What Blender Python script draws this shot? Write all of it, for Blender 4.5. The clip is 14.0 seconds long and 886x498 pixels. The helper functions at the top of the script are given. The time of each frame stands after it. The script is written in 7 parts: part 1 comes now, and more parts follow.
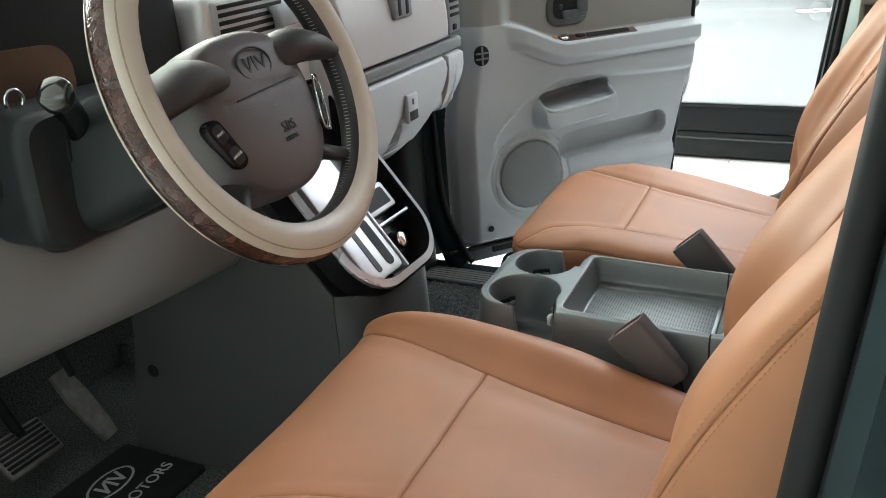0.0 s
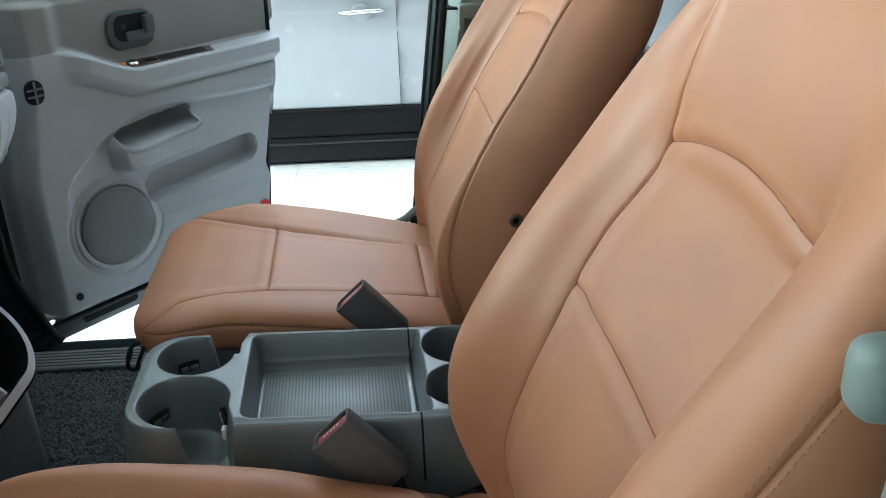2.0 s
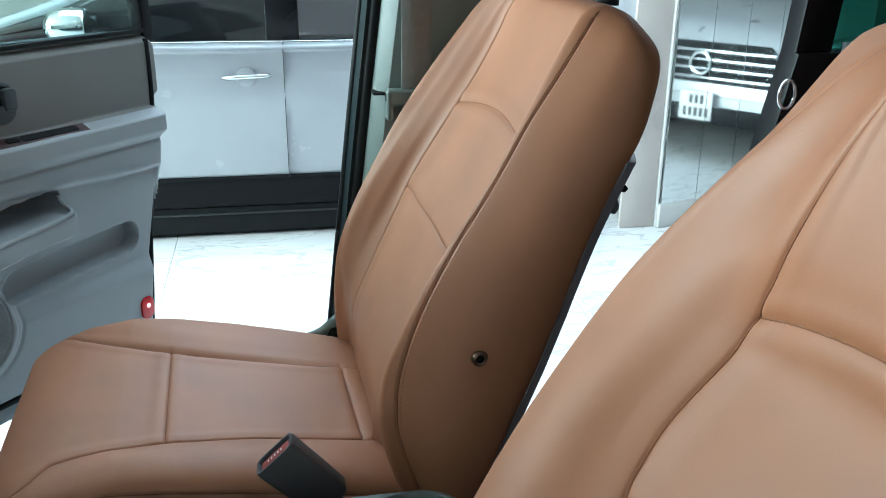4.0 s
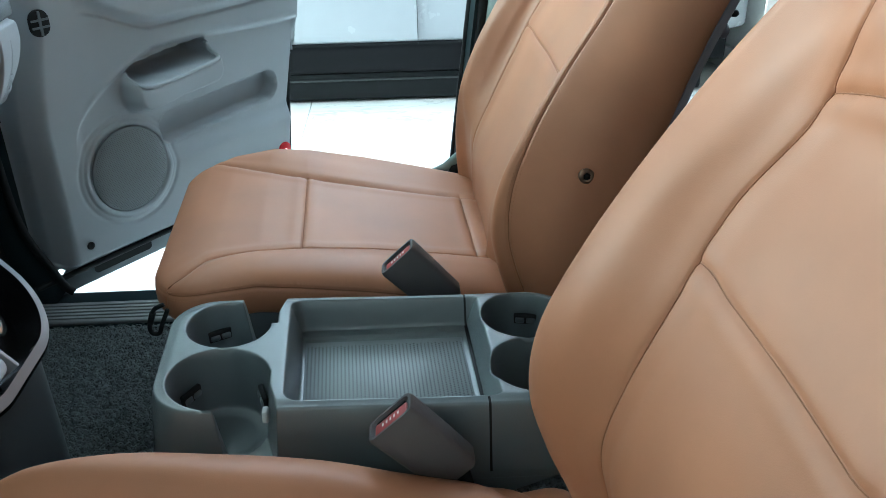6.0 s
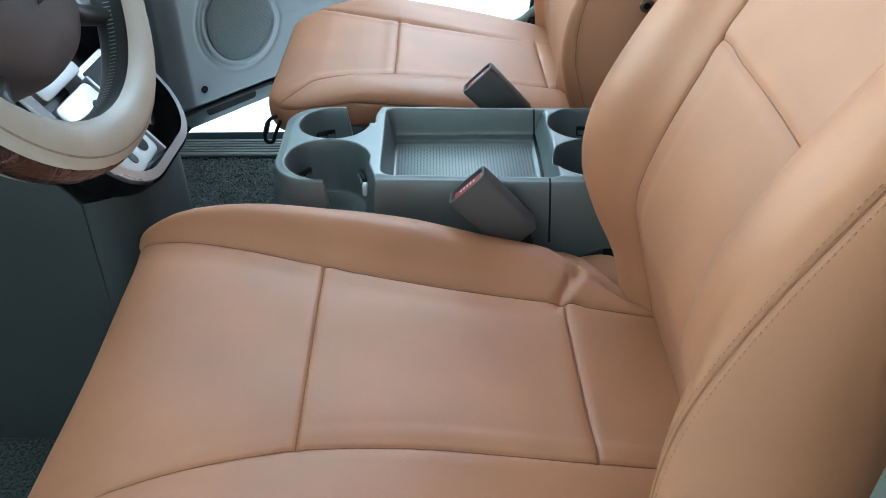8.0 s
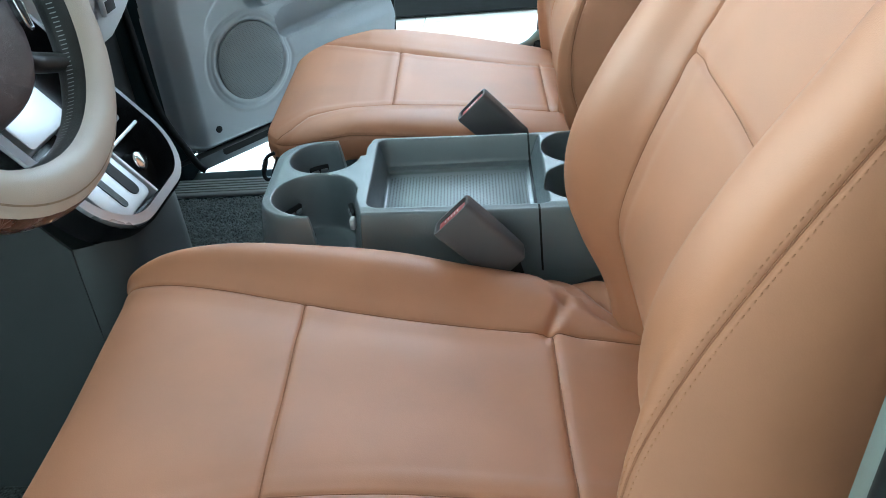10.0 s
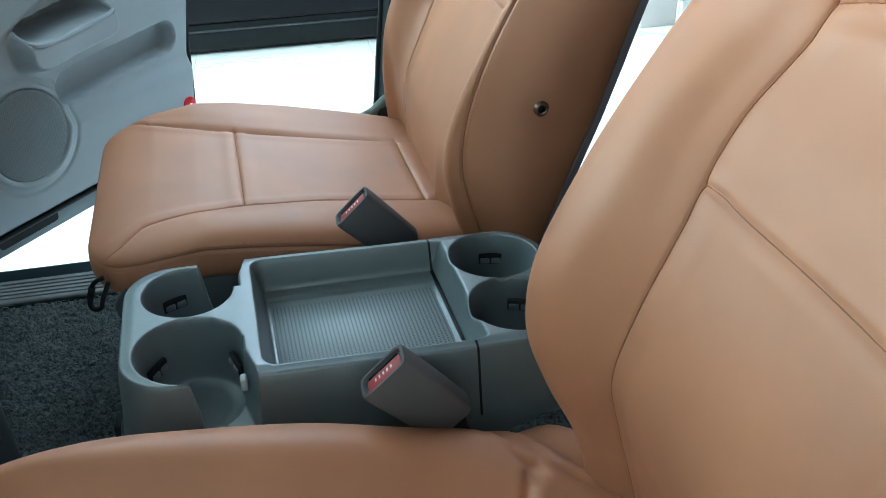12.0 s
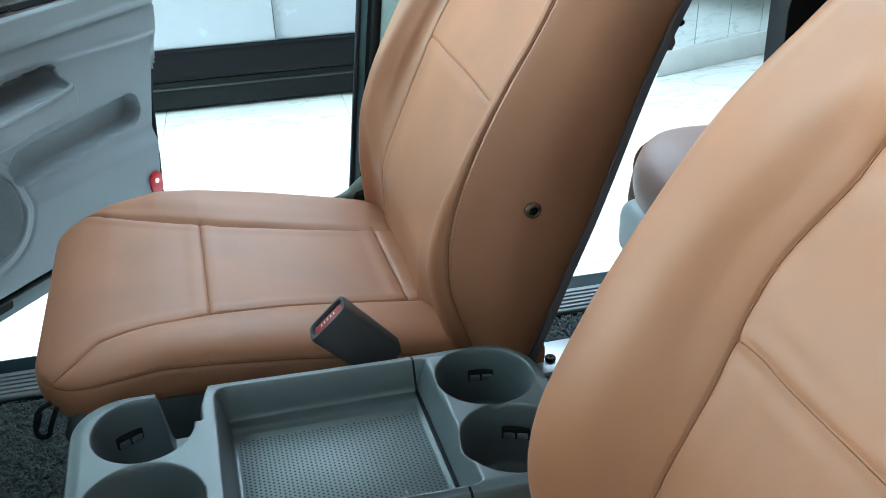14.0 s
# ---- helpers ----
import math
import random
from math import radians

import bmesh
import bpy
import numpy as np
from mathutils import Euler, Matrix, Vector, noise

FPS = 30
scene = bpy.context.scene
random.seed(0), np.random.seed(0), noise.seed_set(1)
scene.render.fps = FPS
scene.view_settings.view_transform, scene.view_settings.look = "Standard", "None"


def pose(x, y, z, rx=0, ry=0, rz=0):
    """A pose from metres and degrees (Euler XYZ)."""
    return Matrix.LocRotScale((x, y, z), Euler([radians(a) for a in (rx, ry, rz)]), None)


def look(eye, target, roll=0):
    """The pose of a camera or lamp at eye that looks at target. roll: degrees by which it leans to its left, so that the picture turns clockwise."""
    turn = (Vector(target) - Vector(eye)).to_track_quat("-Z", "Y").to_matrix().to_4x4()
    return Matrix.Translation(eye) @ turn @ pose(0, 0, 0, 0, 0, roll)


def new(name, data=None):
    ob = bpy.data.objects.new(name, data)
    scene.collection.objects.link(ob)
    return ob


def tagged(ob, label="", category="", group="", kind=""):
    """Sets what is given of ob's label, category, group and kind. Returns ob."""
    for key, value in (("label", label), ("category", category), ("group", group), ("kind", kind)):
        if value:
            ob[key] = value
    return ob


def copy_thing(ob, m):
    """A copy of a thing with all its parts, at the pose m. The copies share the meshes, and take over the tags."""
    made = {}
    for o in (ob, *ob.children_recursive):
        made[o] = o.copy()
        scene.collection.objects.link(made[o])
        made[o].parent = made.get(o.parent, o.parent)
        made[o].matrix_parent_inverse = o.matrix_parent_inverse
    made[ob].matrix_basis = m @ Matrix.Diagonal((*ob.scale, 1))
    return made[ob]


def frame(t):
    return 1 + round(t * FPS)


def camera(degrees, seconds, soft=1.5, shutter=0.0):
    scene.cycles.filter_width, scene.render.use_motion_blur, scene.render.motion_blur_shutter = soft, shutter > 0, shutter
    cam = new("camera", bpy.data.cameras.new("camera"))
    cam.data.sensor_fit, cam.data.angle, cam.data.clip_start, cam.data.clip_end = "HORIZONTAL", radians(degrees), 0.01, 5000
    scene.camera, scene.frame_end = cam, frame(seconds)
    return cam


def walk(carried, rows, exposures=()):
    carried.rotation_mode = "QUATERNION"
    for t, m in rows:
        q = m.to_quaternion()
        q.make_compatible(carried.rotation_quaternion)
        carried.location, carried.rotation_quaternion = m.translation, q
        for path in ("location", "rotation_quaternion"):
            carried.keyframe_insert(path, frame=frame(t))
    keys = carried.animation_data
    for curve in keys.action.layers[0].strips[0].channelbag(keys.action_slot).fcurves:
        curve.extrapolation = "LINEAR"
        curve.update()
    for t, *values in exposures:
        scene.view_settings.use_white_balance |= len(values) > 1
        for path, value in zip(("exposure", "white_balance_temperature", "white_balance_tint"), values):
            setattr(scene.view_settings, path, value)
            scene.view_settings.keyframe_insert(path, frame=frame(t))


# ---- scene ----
cam = camera(53.2, 14.0, soft=0.9)
PATH = [
    (0, (0.4305, -1.1462, 1.3800), (-0.4500, 0.4841, 0.6270), -4.37),
    (0.5, (0.3471, -1.0789, 1.3448), (-0.3689, 0.5857, 0.4974), -4.66),
    (1, (0.2740, -1.0946, 1.3531), (-0.1121, 0.6309, 0.4176), -3.32),
    (1.5, (0.2420, -1.0768, 1.3852), (0.1460, 0.7079, 0.4860), -2.11),
    (2, (0.2477, -0.9404, 1.3966), (0.3157, 0.8866, 0.5863), -1.98),
    (2.2, (0.2605, -0.8946, 1.4018), (0.3407, 0.9429, 0.6160), -2.65),
    (2.5, (0.2506, -0.8615, 1.4037), (0.4441, 0.9993, 0.6958), -1.32),
    (2.7, (0.2396, -0.8289, 1.4067), (0.5045, 1.0297, 0.7142), -0.53),
    (4.8, (0.1657, -0.6838, 1.3984), (0.5257, 1.1441, 0.6700), 0.78),
    (5, (0.1679, -0.7049, 1.3805), (0.4696, 1.0950, 0.5636), 0.51),
    (5.5, (0.1612, -0.7425, 1.3593), (0.2988, 1.0104, 0.4051), -0.61),
    (6, (0.1813, -0.8098, 1.3666), (0.2412, 0.9576, 0.4327), -1.28),
    (6.5, (0.2061, -0.8791, 1.3512), (0.2088, 0.8459, 0.3383), -1.69),
    (7, (0.1905, -0.9324, 1.3261), (0.1779, 0.7543, 0.2513), -0.25),
    (7.5, (0.1823, -1.0025, 1.3282), (0.1248, 0.6691, 0.2297), -1.34),
    (7.7, (0.1822, -1.0352, 1.3425), (0.0970, 0.6269, 0.2337), -1.46),
    (9.8, (0.2396, -1.0284, 1.3404), (-0.0223, 0.6578, 0.2986), -6.22),
    (10, (0.2546, -1.0041, 1.3265), (0.0221, 0.6857, 0.2817), -6.45),
    (10.5, (0.2605, -0.9652, 1.3439), (0.1662, 0.7711, 0.3568), -5.63),
    (11, (0.2249, -0.9039, 1.3659), (0.2949, 0.8284, 0.3692), -4.53),
    (11.5, (0.1709, -0.8373, 1.3588), (0.3834, 0.8739, 0.3452), -2.54),
    (12, (0.0989, -0.7739, 1.3537), (0.3968, 0.9025, 0.3057), -1.96),
    (12.5, (0.0603, -0.7462, 1.3530), (0.4555, 0.8953, 0.2821), -0.79),
    (13, (0.0568, -0.7229, 1.3511), (0.4424, 0.9364, 0.3021), -0.64),
    (13.5, (0.0824, -0.6852, 1.3461), (0.3922, 0.9657, 0.2606), -2.34),
    (14, (0.1153, -0.6531, 1.3768), (0.4758, 1.0557, 0.4036), -1.99),
]
EXPOSURES = [(0, 0.58, 6050, 8), (1.0, 0.66, 5800, 6), (2.5, -0.20, 5250, 2), (5.0, -0.25, 5080, -1), (5.6, 0.18, 5050, -2), (6.5, 0.18, 4980, -3), (7.5, 0.68, 4900, -3), (10.0, 0.74, 5000, -2), (11.0, 0.46, 4980, -4), (12.0, 0.30, 4880, -5), (14.0, 0.16, 4900, -5)]
walk(cam, [(t, look(eye, target, roll)) for t, eye, target, roll in PATH], EXPOSURES)

# ---- light ----
world = bpy.data.worlds.new("showroom_sky")
scene.world = world
world.use_nodes = True
wn = world.node_tree.nodes
sky = wn.new("ShaderNodeTexSky")
sky.sky_type = "NISHITA"
sky.sun_disc = False
sky.sun_elevation = radians(45)
sky.sun_rotation = radians(180)
world.node_tree.links.new(sky.outputs[0], wn["Background"].inputs[0])
wn["Background"].inputs[1].default_value = 0.12


def area_lamp(name, at, target, sx, sy, watts, colour=(1, 0.97, 0.93)):
    data = bpy.data.lights.new(name, "AREA")
    data.shape, data.size, data.size_y, data.energy, data.color = "RECTANGLE", sx, sy, watts, colour
    ob = new(name, data)
    ob.matrix_world = look(at, target)
    return ob


# unseen area fills, added under the ceiling besides the round downlights
area_lamp("ceiling_fill_light", (1.6, -2.9, 3.2), (0.2, -0.6, 0.9), 2.6, 1.6, 17)
# fill added ahead of the windscreen to light the backrests; no window stands there
area_lamp("unseen_front_fill", (-5.6, 2.3, 2.0), (0, 0.1, 1.3), 4.6, 2.6, 1000, (0.95, 0.97, 0.83))
area_lamp("ceiling_fill_light", (0.8, 3.3, 3.3), (0.5, 1.9, 0), 5.0, 2.6, 285, (0.93, 0.96, 1.0))


# ---- materials ----
def material(name, colour, rough=0.5, metal=0.0, vary=0.12, scale=8.0, bump=0.0, bump_scale=250.0, coat=0.0, spec=0.5, random_tint=0.0):
    """A surface with broad stains, fine grain and relief, laid on by object coordinates."""
    m = bpy.data.materials.new(name)
    m.use_nodes = True
    nt = m.node_tree
    b = nt.nodes["Principled BSDF"]
    b.inputs["Metallic"].default_value = metal
    b.inputs["Coat Weight"].default_value = coat
    b.inputs["Coat Roughness"].default_value = 0.05
    b.inputs["Specular IOR Level"].default_value = spec
    co = nt.nodes.new("ShaderNodeTexCoord")
    broad = nt.nodes.new("ShaderNodeTexNoise")
    broad.inputs["Scale"].default_value = scale
    broad.inputs["Detail"].default_value = 6
    nt.links.new(co.outputs["Object"], broad.inputs["Vector"])
    ramp = nt.nodes.new("ShaderNodeMapRange")
    ramp.inputs[1].default_value, ramp.inputs[2].default_value = 0.3, 0.7
    ramp.inputs[3].default_value, ramp.inputs[4].default_value = 1 - vary, 1 + vary
    nt.links.new(broad.outputs["Fac"], ramp.inputs[0])
    mul = nt.nodes.new("ShaderNodeVectorMath")
    mul.operation = "SCALE"
    mul.inputs[0].default_value = colour
    nt.links.new(ramp.outputs[0], mul.inputs["Scale"])
    last = mul.outputs[0]
    if random_tint:
        info = nt.nodes.new("ShaderNodeObjectInfo")
        r = nt.nodes.new("ShaderNodeMapRange")
        r.inputs[3].default_value, r.inputs[4].default_value = 1 - random_tint, 1 + random_tint
        nt.links.new(info.outputs["Random"], r.inputs[0])
        m2 = nt.nodes.new("ShaderNodeVectorMath")
        m2.operation = "SCALE"
        nt.links.new(last, m2.inputs[0])
        nt.links.new(r.outputs[0], m2.inputs["Scale"])
        last = m2.outputs[0]
    nt.links.new(last, b.inputs["Base Color"])
    rr = nt.nodes.new("ShaderNodeMapRange")
    rr.inputs[3].default_value, rr.inputs[4].default_value = max(rough - 0.07, 0.01), min(rough + 0.07, 1)
    nt.links.new(broad.outputs["Fac"], rr.inputs[0])
    nt.links.new(rr.outputs[0], b.inputs["Roughness"])
    if bump:
        fine = nt.nodes.new("ShaderNodeTexNoise")
        fine.inputs["Scale"].default_value = bump_scale
        fine.inputs["Detail"].default_value = 3
        nt.links.new(co.outputs["Object"], fine.inputs["Vector"])
        bm = nt.nodes.new("ShaderNodeBump")
        bm.inputs["Strength"].default_value = bump
        bm.inputs["Distance"].default_value = 0.002
        nt.links.new(fine.outputs["Fac"], bm.inputs["Height"])
        nt.links.new(bm.outputs["Normal"], b.inputs["Normal"])
    return m


def grained(m, scale, strength):
    """Adds a pebbled leather or moulded-plastic grain to a material."""
    nt = m.node_tree
    b = nt.nodes["Principled BSDF"]
    v = nt.nodes.new("ShaderNodeTexVoronoi")
    v.inputs["Scale"].default_value = scale
    co = next(n for n in nt.nodes if n.bl_idname == "ShaderNodeTexCoord")
    nt.links.new(co.outputs["Object"], v.inputs["Vector"])
    bm = nt.nodes.new("ShaderNodeBump")
    bm.inputs["Strength"].default_value = strength
    bm.inputs["Distance"].default_value = 0.0006
    nt.links.new(v.outputs["Distance"], bm.inputs["Height"])
    if b.inputs["Normal"].is_linked:
        nt.links.new(b.inputs["Normal"].links[0].from_socket, bm.inputs["Normal"])
    nt.links.new(bm.outputs["Normal"], b.inputs["Normal"])
    return m


LEATHER = grained(material("tan_leather", (0.368, 0.160, 0.079), 0.54, spec=0.5, vary=0.09, scale=9, bump=0.08, bump_scale=30), 900, 0.10)
# dark tubes of this colour stand in for the shade in the seam grooves
SEAM = material("seam_shade", (0.25, 0.105, 0.048), 0.8, vary=0.1)
THREAD = material("brown_thread", (0.34, 0.155, 0.072), 0.7, vary=0.1)
REAR_LEATHER = grained(material("mauve_brown_leather", (0.33, 0.19, 0.15), 0.5, vary=0.06), 600, 0.25)
CONSOLE = grained(material("grey_console_plastic", (0.100, 0.120, 0.130), 0.32, spec=1.0, vary=0.08, scale=12, bump=0.06, bump_scale=500), 1500, 0.25)
CONSOLE_MAT = material("grey_tray_mat", (0.20, 0.225, 0.235), 0.47, vary=0.08, bump=0.05)
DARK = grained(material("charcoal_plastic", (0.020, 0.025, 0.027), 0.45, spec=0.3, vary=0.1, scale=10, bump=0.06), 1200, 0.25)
SLATE = grained(material("slate_grey_plastic", (0.042, 0.046, 0.048), 0.5, vary=0.08, scale=6, bump=0.06), 1200, 0.25)
BLACK = material("black_rubber", (0.010, 0.011, 0.012), 0.6, spec=0.2, vary=0.2, scale=20, bump=0.05)
GLOSS_BLACK = material("gloss_black_trim", (0.007, 0.007, 0.008), 0.25, vary=0.1, spec=0.25)
TRIM = grained(material("light_grey_trim", (0.385, 0.412, 0.44), 0.55, vary=0.05, scale=6, bump=0.06, bump_scale=400), 1400, 0.2)
TRIM_DARK = grained(material("mid_grey_trim", (0.145, 0.16, 0.168), 0.55, vary=0.06, scale=6, bump=0.08, bump_scale=500), 1200, 0.25)
PILLAR = grained(material("green_grey_pillar_trim", (0.16, 0.20, 0.19), 0.5, vary=0.05, bump=0.05), 1200, 0.2)
SILVER = material("satin_silver_trim", (0.70, 0.71, 0.74), 0.3, metal=0.3, vary=0.05)
CHROME = material("chrome", (0.75, 0.76, 0.78), 0.12, metal=1.0, vary=0.03)
STEEL = material("worn_steel", (0.33, 0.32, 0.31), 0.35, metal=1.0, vary=0.2, scale=40)
BODY_PAINT = material("dark_blue_grey_paint", (0.012, 0.022, 0.026), 0.45, vary=0.12, spec=0.12)
CARPET = material("charcoal_carpet", (0.066, 0.073, 0.071), 0.95, vary=0.75, scale=230, bump=1.0, bump_scale=330, spec=0.1)
COIL = material("charcoal_coil_fibre", (0.095, 0.106, 0.103), 0.75, vary=0.3, scale=90, spec=0.3)
BEIGE = grained(material("beige_leatherette", (0.50, 0.455, 0.39), 0.38, vary=0.07, scale=18, bump=0.12, bump_scale=120), 900, 0.3)
AIRBAG = grained(material("grey_airbag_cover", (0.088, 0.079, 0.086), 0.45, vary=0.08, bump=0.08), 900, 0.35)
RED = material("red_press_button", (0.30, 0.035, 0.035), 0.4, vary=0.15)
RED_LENS = material("red_reflector", (0.75, 0.03, 0.04), 0.2, vary=0.1, coat=0.5)
WOOD = material("dark_wood_film", (0.055, 0.020, 0.018), 0.3, vary=0.35, scale=30, coat=0.4)
AMBER = material("amber_plastic", (0.45, 0.17, 0.03), 0.3, vary=0.1)
WEB = material("grey_belt_webbing", (0.20, 0.21, 0.20), 0.7, vary=0.1, scale=60, bump=0.3, bump_scale=300)
PAINT_WHITE = material("white_car_paint", (0.38, 0.395, 0.425), 0.25, vary=0.02, coat=0.8)
TAIL = material("red_tail_lamp", (0.6, 0.02, 0.03), 0.12, vary=0.1, coat=0.8)
WINDOW_TINT = material("dark_tinted_window", (0.012, 0.013, 0.014), 0.06, vary=0.05, coat=0.5)
SILVER_PAINT = material("silver_car_paint", (0.45, 0.46, 0.47), 0.3, metal=0.35, vary=0.03, coat=0.7)
RED_PAINT = material("maroon_car_paint", (0.16, 0.008, 0.015), 0.3, vary=0.05, coat=0.7)
BLACK_PAINT = material("black_car_paint", (0.005, 0.005, 0.006), 0.4, vary=0.1, spec=0.15)
WALL = material("pale_grey_wall", (0.62, 0.62, 0.60), 0.7, vary=0.06, scale=1.5)
CEILING = material("white_ceiling", (0.8, 0.8, 0.78), 0.8, vary=0.03, scale=2)
GRILLE_CLOTH = material("speaker_mesh", (0.24, 0.255, 0.265), 0.7, vary=0.06, bump=0.8, bump_scale=900)
MIRROR = material("mirror_glass", (0.86, 0.9, 0.89), 0.02, metal=1.0, vary=0.01)
WHITE_STONE = material("white_stone_plinth", (0.72, 0.72, 0.70), 0.35, vary=0.05)
PLATE = material("white_plate", (0.75, 0.75, 0.73), 0.5, vary=0.05)
INK = material("dark_ink", (0.03, 0.03, 0.035), 0.6, vary=0.1)
GREY_PRINT = material("grey_print", (0.33, 0.34, 0.34), 0.7, vary=0.15)


def glass(name, tint):
    m = bpy.data.materials.new(name)
    m.use_nodes = True
    nt = m.node_tree
    nt.nodes.remove(nt.nodes["Principled BSDF"])
    t = nt.nodes.new("ShaderNodeBsdfTransparent")
    t.inputs[0].default_value = (*tint, 1)
    g = nt.nodes.new("ShaderNodeBsdfGlossy")
    g.inputs["Roughness"].default_value = 0.02
    fr = nt.nodes.new("ShaderNodeFresnel")
    fr.inputs[0].default_value = 1.45
    mix = nt.nodes.new("ShaderNodeMixShader")
    nt.links.new(fr.outputs[0], mix.inputs[0])
    nt.links.new(t.outputs[0], mix.inputs[1])
    nt.links.new(g.outputs[0], mix.inputs[2])
    nt.links.new(mix.outputs[0], nt.nodes["Material Output"].inputs[0])
    return m


GLASS = glass("door_glass", (0.80, 0.90, 0.88))


def lamp_material():
    m = bpy.data.materials.new("downlight_glow")
    m.use_nodes = True
    b = m.node_tree.nodes["Principled BSDF"]
    b.inputs["Emission Color"].default_value = (1, 0.97, 0.92, 1)
    b.inputs["Emission Strength"].default_value = 14
    return m


def marble():
    """White polished marble tiles with faint grey veins."""
    m = material("white_marble", (0.78, 0.78, 0.77), 0.16, vary=0.03, scale=1.2, spec=0.5)
    nt = m.node_tree
    b = nt.nodes["Principled BSDF"]
    co = next(n for n in nt.nodes if n.bl_idname == "ShaderNodeTexCoord")
    warp = nt.nodes.new("ShaderNodeTexNoise")
    warp.inputs["Scale"].default_value, warp.inputs["Detail"].default_value = 1.7, 8
    warp.inputs["Distortion"].default_value = 1.4
    mp = nt.nodes.new("ShaderNodeMapping")
    mp.inputs["Scale"].default_value = (0.7, 2.6, 1)
    mp.inputs["Rotation"].default_value = (0, 0, 0.5)
    nt.links.new(co.outputs["Object"], mp.inputs[0])
    nt.links.new(mp.outputs[0], warp.inputs["Vector"])
    r = nt.nodes.new("ShaderNodeValToRGB")
    e = r.color_ramp.elements
    e[0].position, e[0].color = 0.485, (1, 1, 1, 1)
    e[1].position, e[1].color = 0.515, (1, 1, 1, 1)
    mid = r.color_ramp.elements.new(0.5)
    mid.color = (0.72, 0.72, 0.72, 1)
    nt.links.new(warp.outputs["Fac"], r.inputs[0])
    src = b.inputs["Base Color"].links[0].from_socket
    mul = nt.nodes.new("ShaderNodeVectorMath")
    mul.operation = "MULTIPLY"
    nt.links.new(src, mul.inputs[0])
    nt.links.new(r.outputs[0], mul.inputs[1])
    nt.links.new(mul.outputs[0], b.inputs["Base Color"])
    return m


MARBLE = marble()


# ---- builders ----
def thing(name, label, category, at=(0, 0, 0), group="", kind=""):
    ob = new(name)
    ob.location = at
    return tagged(ob, label, category, group, kind)


def put(name, mesh, mat, parent=None, label="", smooth=True):
    """Links a mesh, given in world metres, as one part under a thing."""
    ob = new(name, mesh)
    if mat:
        mesh.materials.append(mat)
    if smooth:
        mesh.polygons.foreach_set("use_smooth", [True] * len(mesh.polygons))
    if parent:
        ob.parent = parent
        base = parent
        off = Vector()
        while base:
            off += base.location
            base = base.parent
        ob.location = -off if parent.parent is None else Vector()
        if parent.parent is not None:
            ob.location = Vector()
    if label:
        tagged(ob, label)
    return ob


def mesh_of(name, verts, faces):
    me = bpy.data.meshes.new(name)
    me.from_pydata([tuple(v) for v in np.asarray(verts, float)], [], [tuple(int(i) for i in f) for f in faces])
    me.update()
    return me


def part(name, bm, mat, parent=None, label="", smooth=True, angle=None):
    me = bpy.data.meshes.new(name)
    bmesh.ops.recalc_face_normals(bm, faces=bm.faces)
    bm.to_mesh(me)
    bm.free()
    if angle is not None:
        me.set_sharp_from_angle(angle=radians(angle))
    return put(name, me, mat, parent, label, smooth)


def catmull(c, k):
    """Uniform Catmull-Rom through rows of control values c at whole numbers."""
    c = np.asarray(c, float)
    k = np.asarray(k, float)
    n = len(c)
    i = np.clip(np.floor(k).astype(int), 0, n - 2)
    t = (k - i).reshape((-1,) + (1,) * (c.ndim - 1))
    p0, p1, p2, p3 = c[np.maximum(i - 1, 0)], c[i], c[i + 1], c[np.minimum(i + 2, n - 1)]
    return 0.5 * (2 * p1 + (p2 - p0) * t + (2 * p0 - 5 * p1 + 4 * p2 - p3) * t**2 + (3 * p1 - p0 - 3 * p2 + p3) * t**3)


def through_net(net, ku, kv):
    """A smooth surface through a net of control points: rows kv, columns ku."""
    a = catmull(net, kv)
    return np.swapaxes(catmull(np.swapaxes(a, 0, 1), ku), 0, 1)


def grid_faces(nv, nu, flip=False):
    i = np.arange(nv * nu).reshape(nv, nu)
    q = np.stack([i[:-1, :-1], i[:-1, 1:], i[1:, 1:], i[1:, :-1]], -1).reshape(-1, 4)
    return q[:, ::-1] if flip else q


def normals_of(p):
    du = np.gradient(p, axis=1)
    dv = np.gradient(p, axis=0)
    n = np.cross(du, dv)
    return n / np.maximum(np.linalg.norm(n, axis=-1, keepdims=True), 1e-12)


def submesh(name, verts, faces):
    used = np.unique(faces)
    where = np.zeros(len(verts), int)
    where[used] = np.arange(len(used))
    return mesh_of(name, verts[used], where[faces])


def box(bm, x0, x1, y0, y1, z0, z1, bevel=0.0, seg=2):
    m = Matrix.Translation(((x0 + x1) / 2, (y0 + y1) / 2, (z0 + z1) / 2)) @ Matrix.Diagonal((x1 - x0, y1 - y0, z1 - z0, 1))
    g = bmesh.ops.create_cube(bm, size=1, matrix=m)
    if bevel:
        es = {e for v in g["verts"] for e in v.link_edges}
        bmesh.ops.bevel(bm, geom=list(es), offset=bevel, segments=seg, affect="EDGES", profile=0.5)
    return g


def solid_box(name, b, mat, parent=None, bevel=0.004, label="", m=None, seg=2):
    bm = bmesh.new()
    box(bm, *b, bevel=bevel, seg=seg)
    if m is not None:
        bmesh.ops.transform(bm, matrix=m, verts=bm.verts)
    return part(name, bm, mat, parent, label)


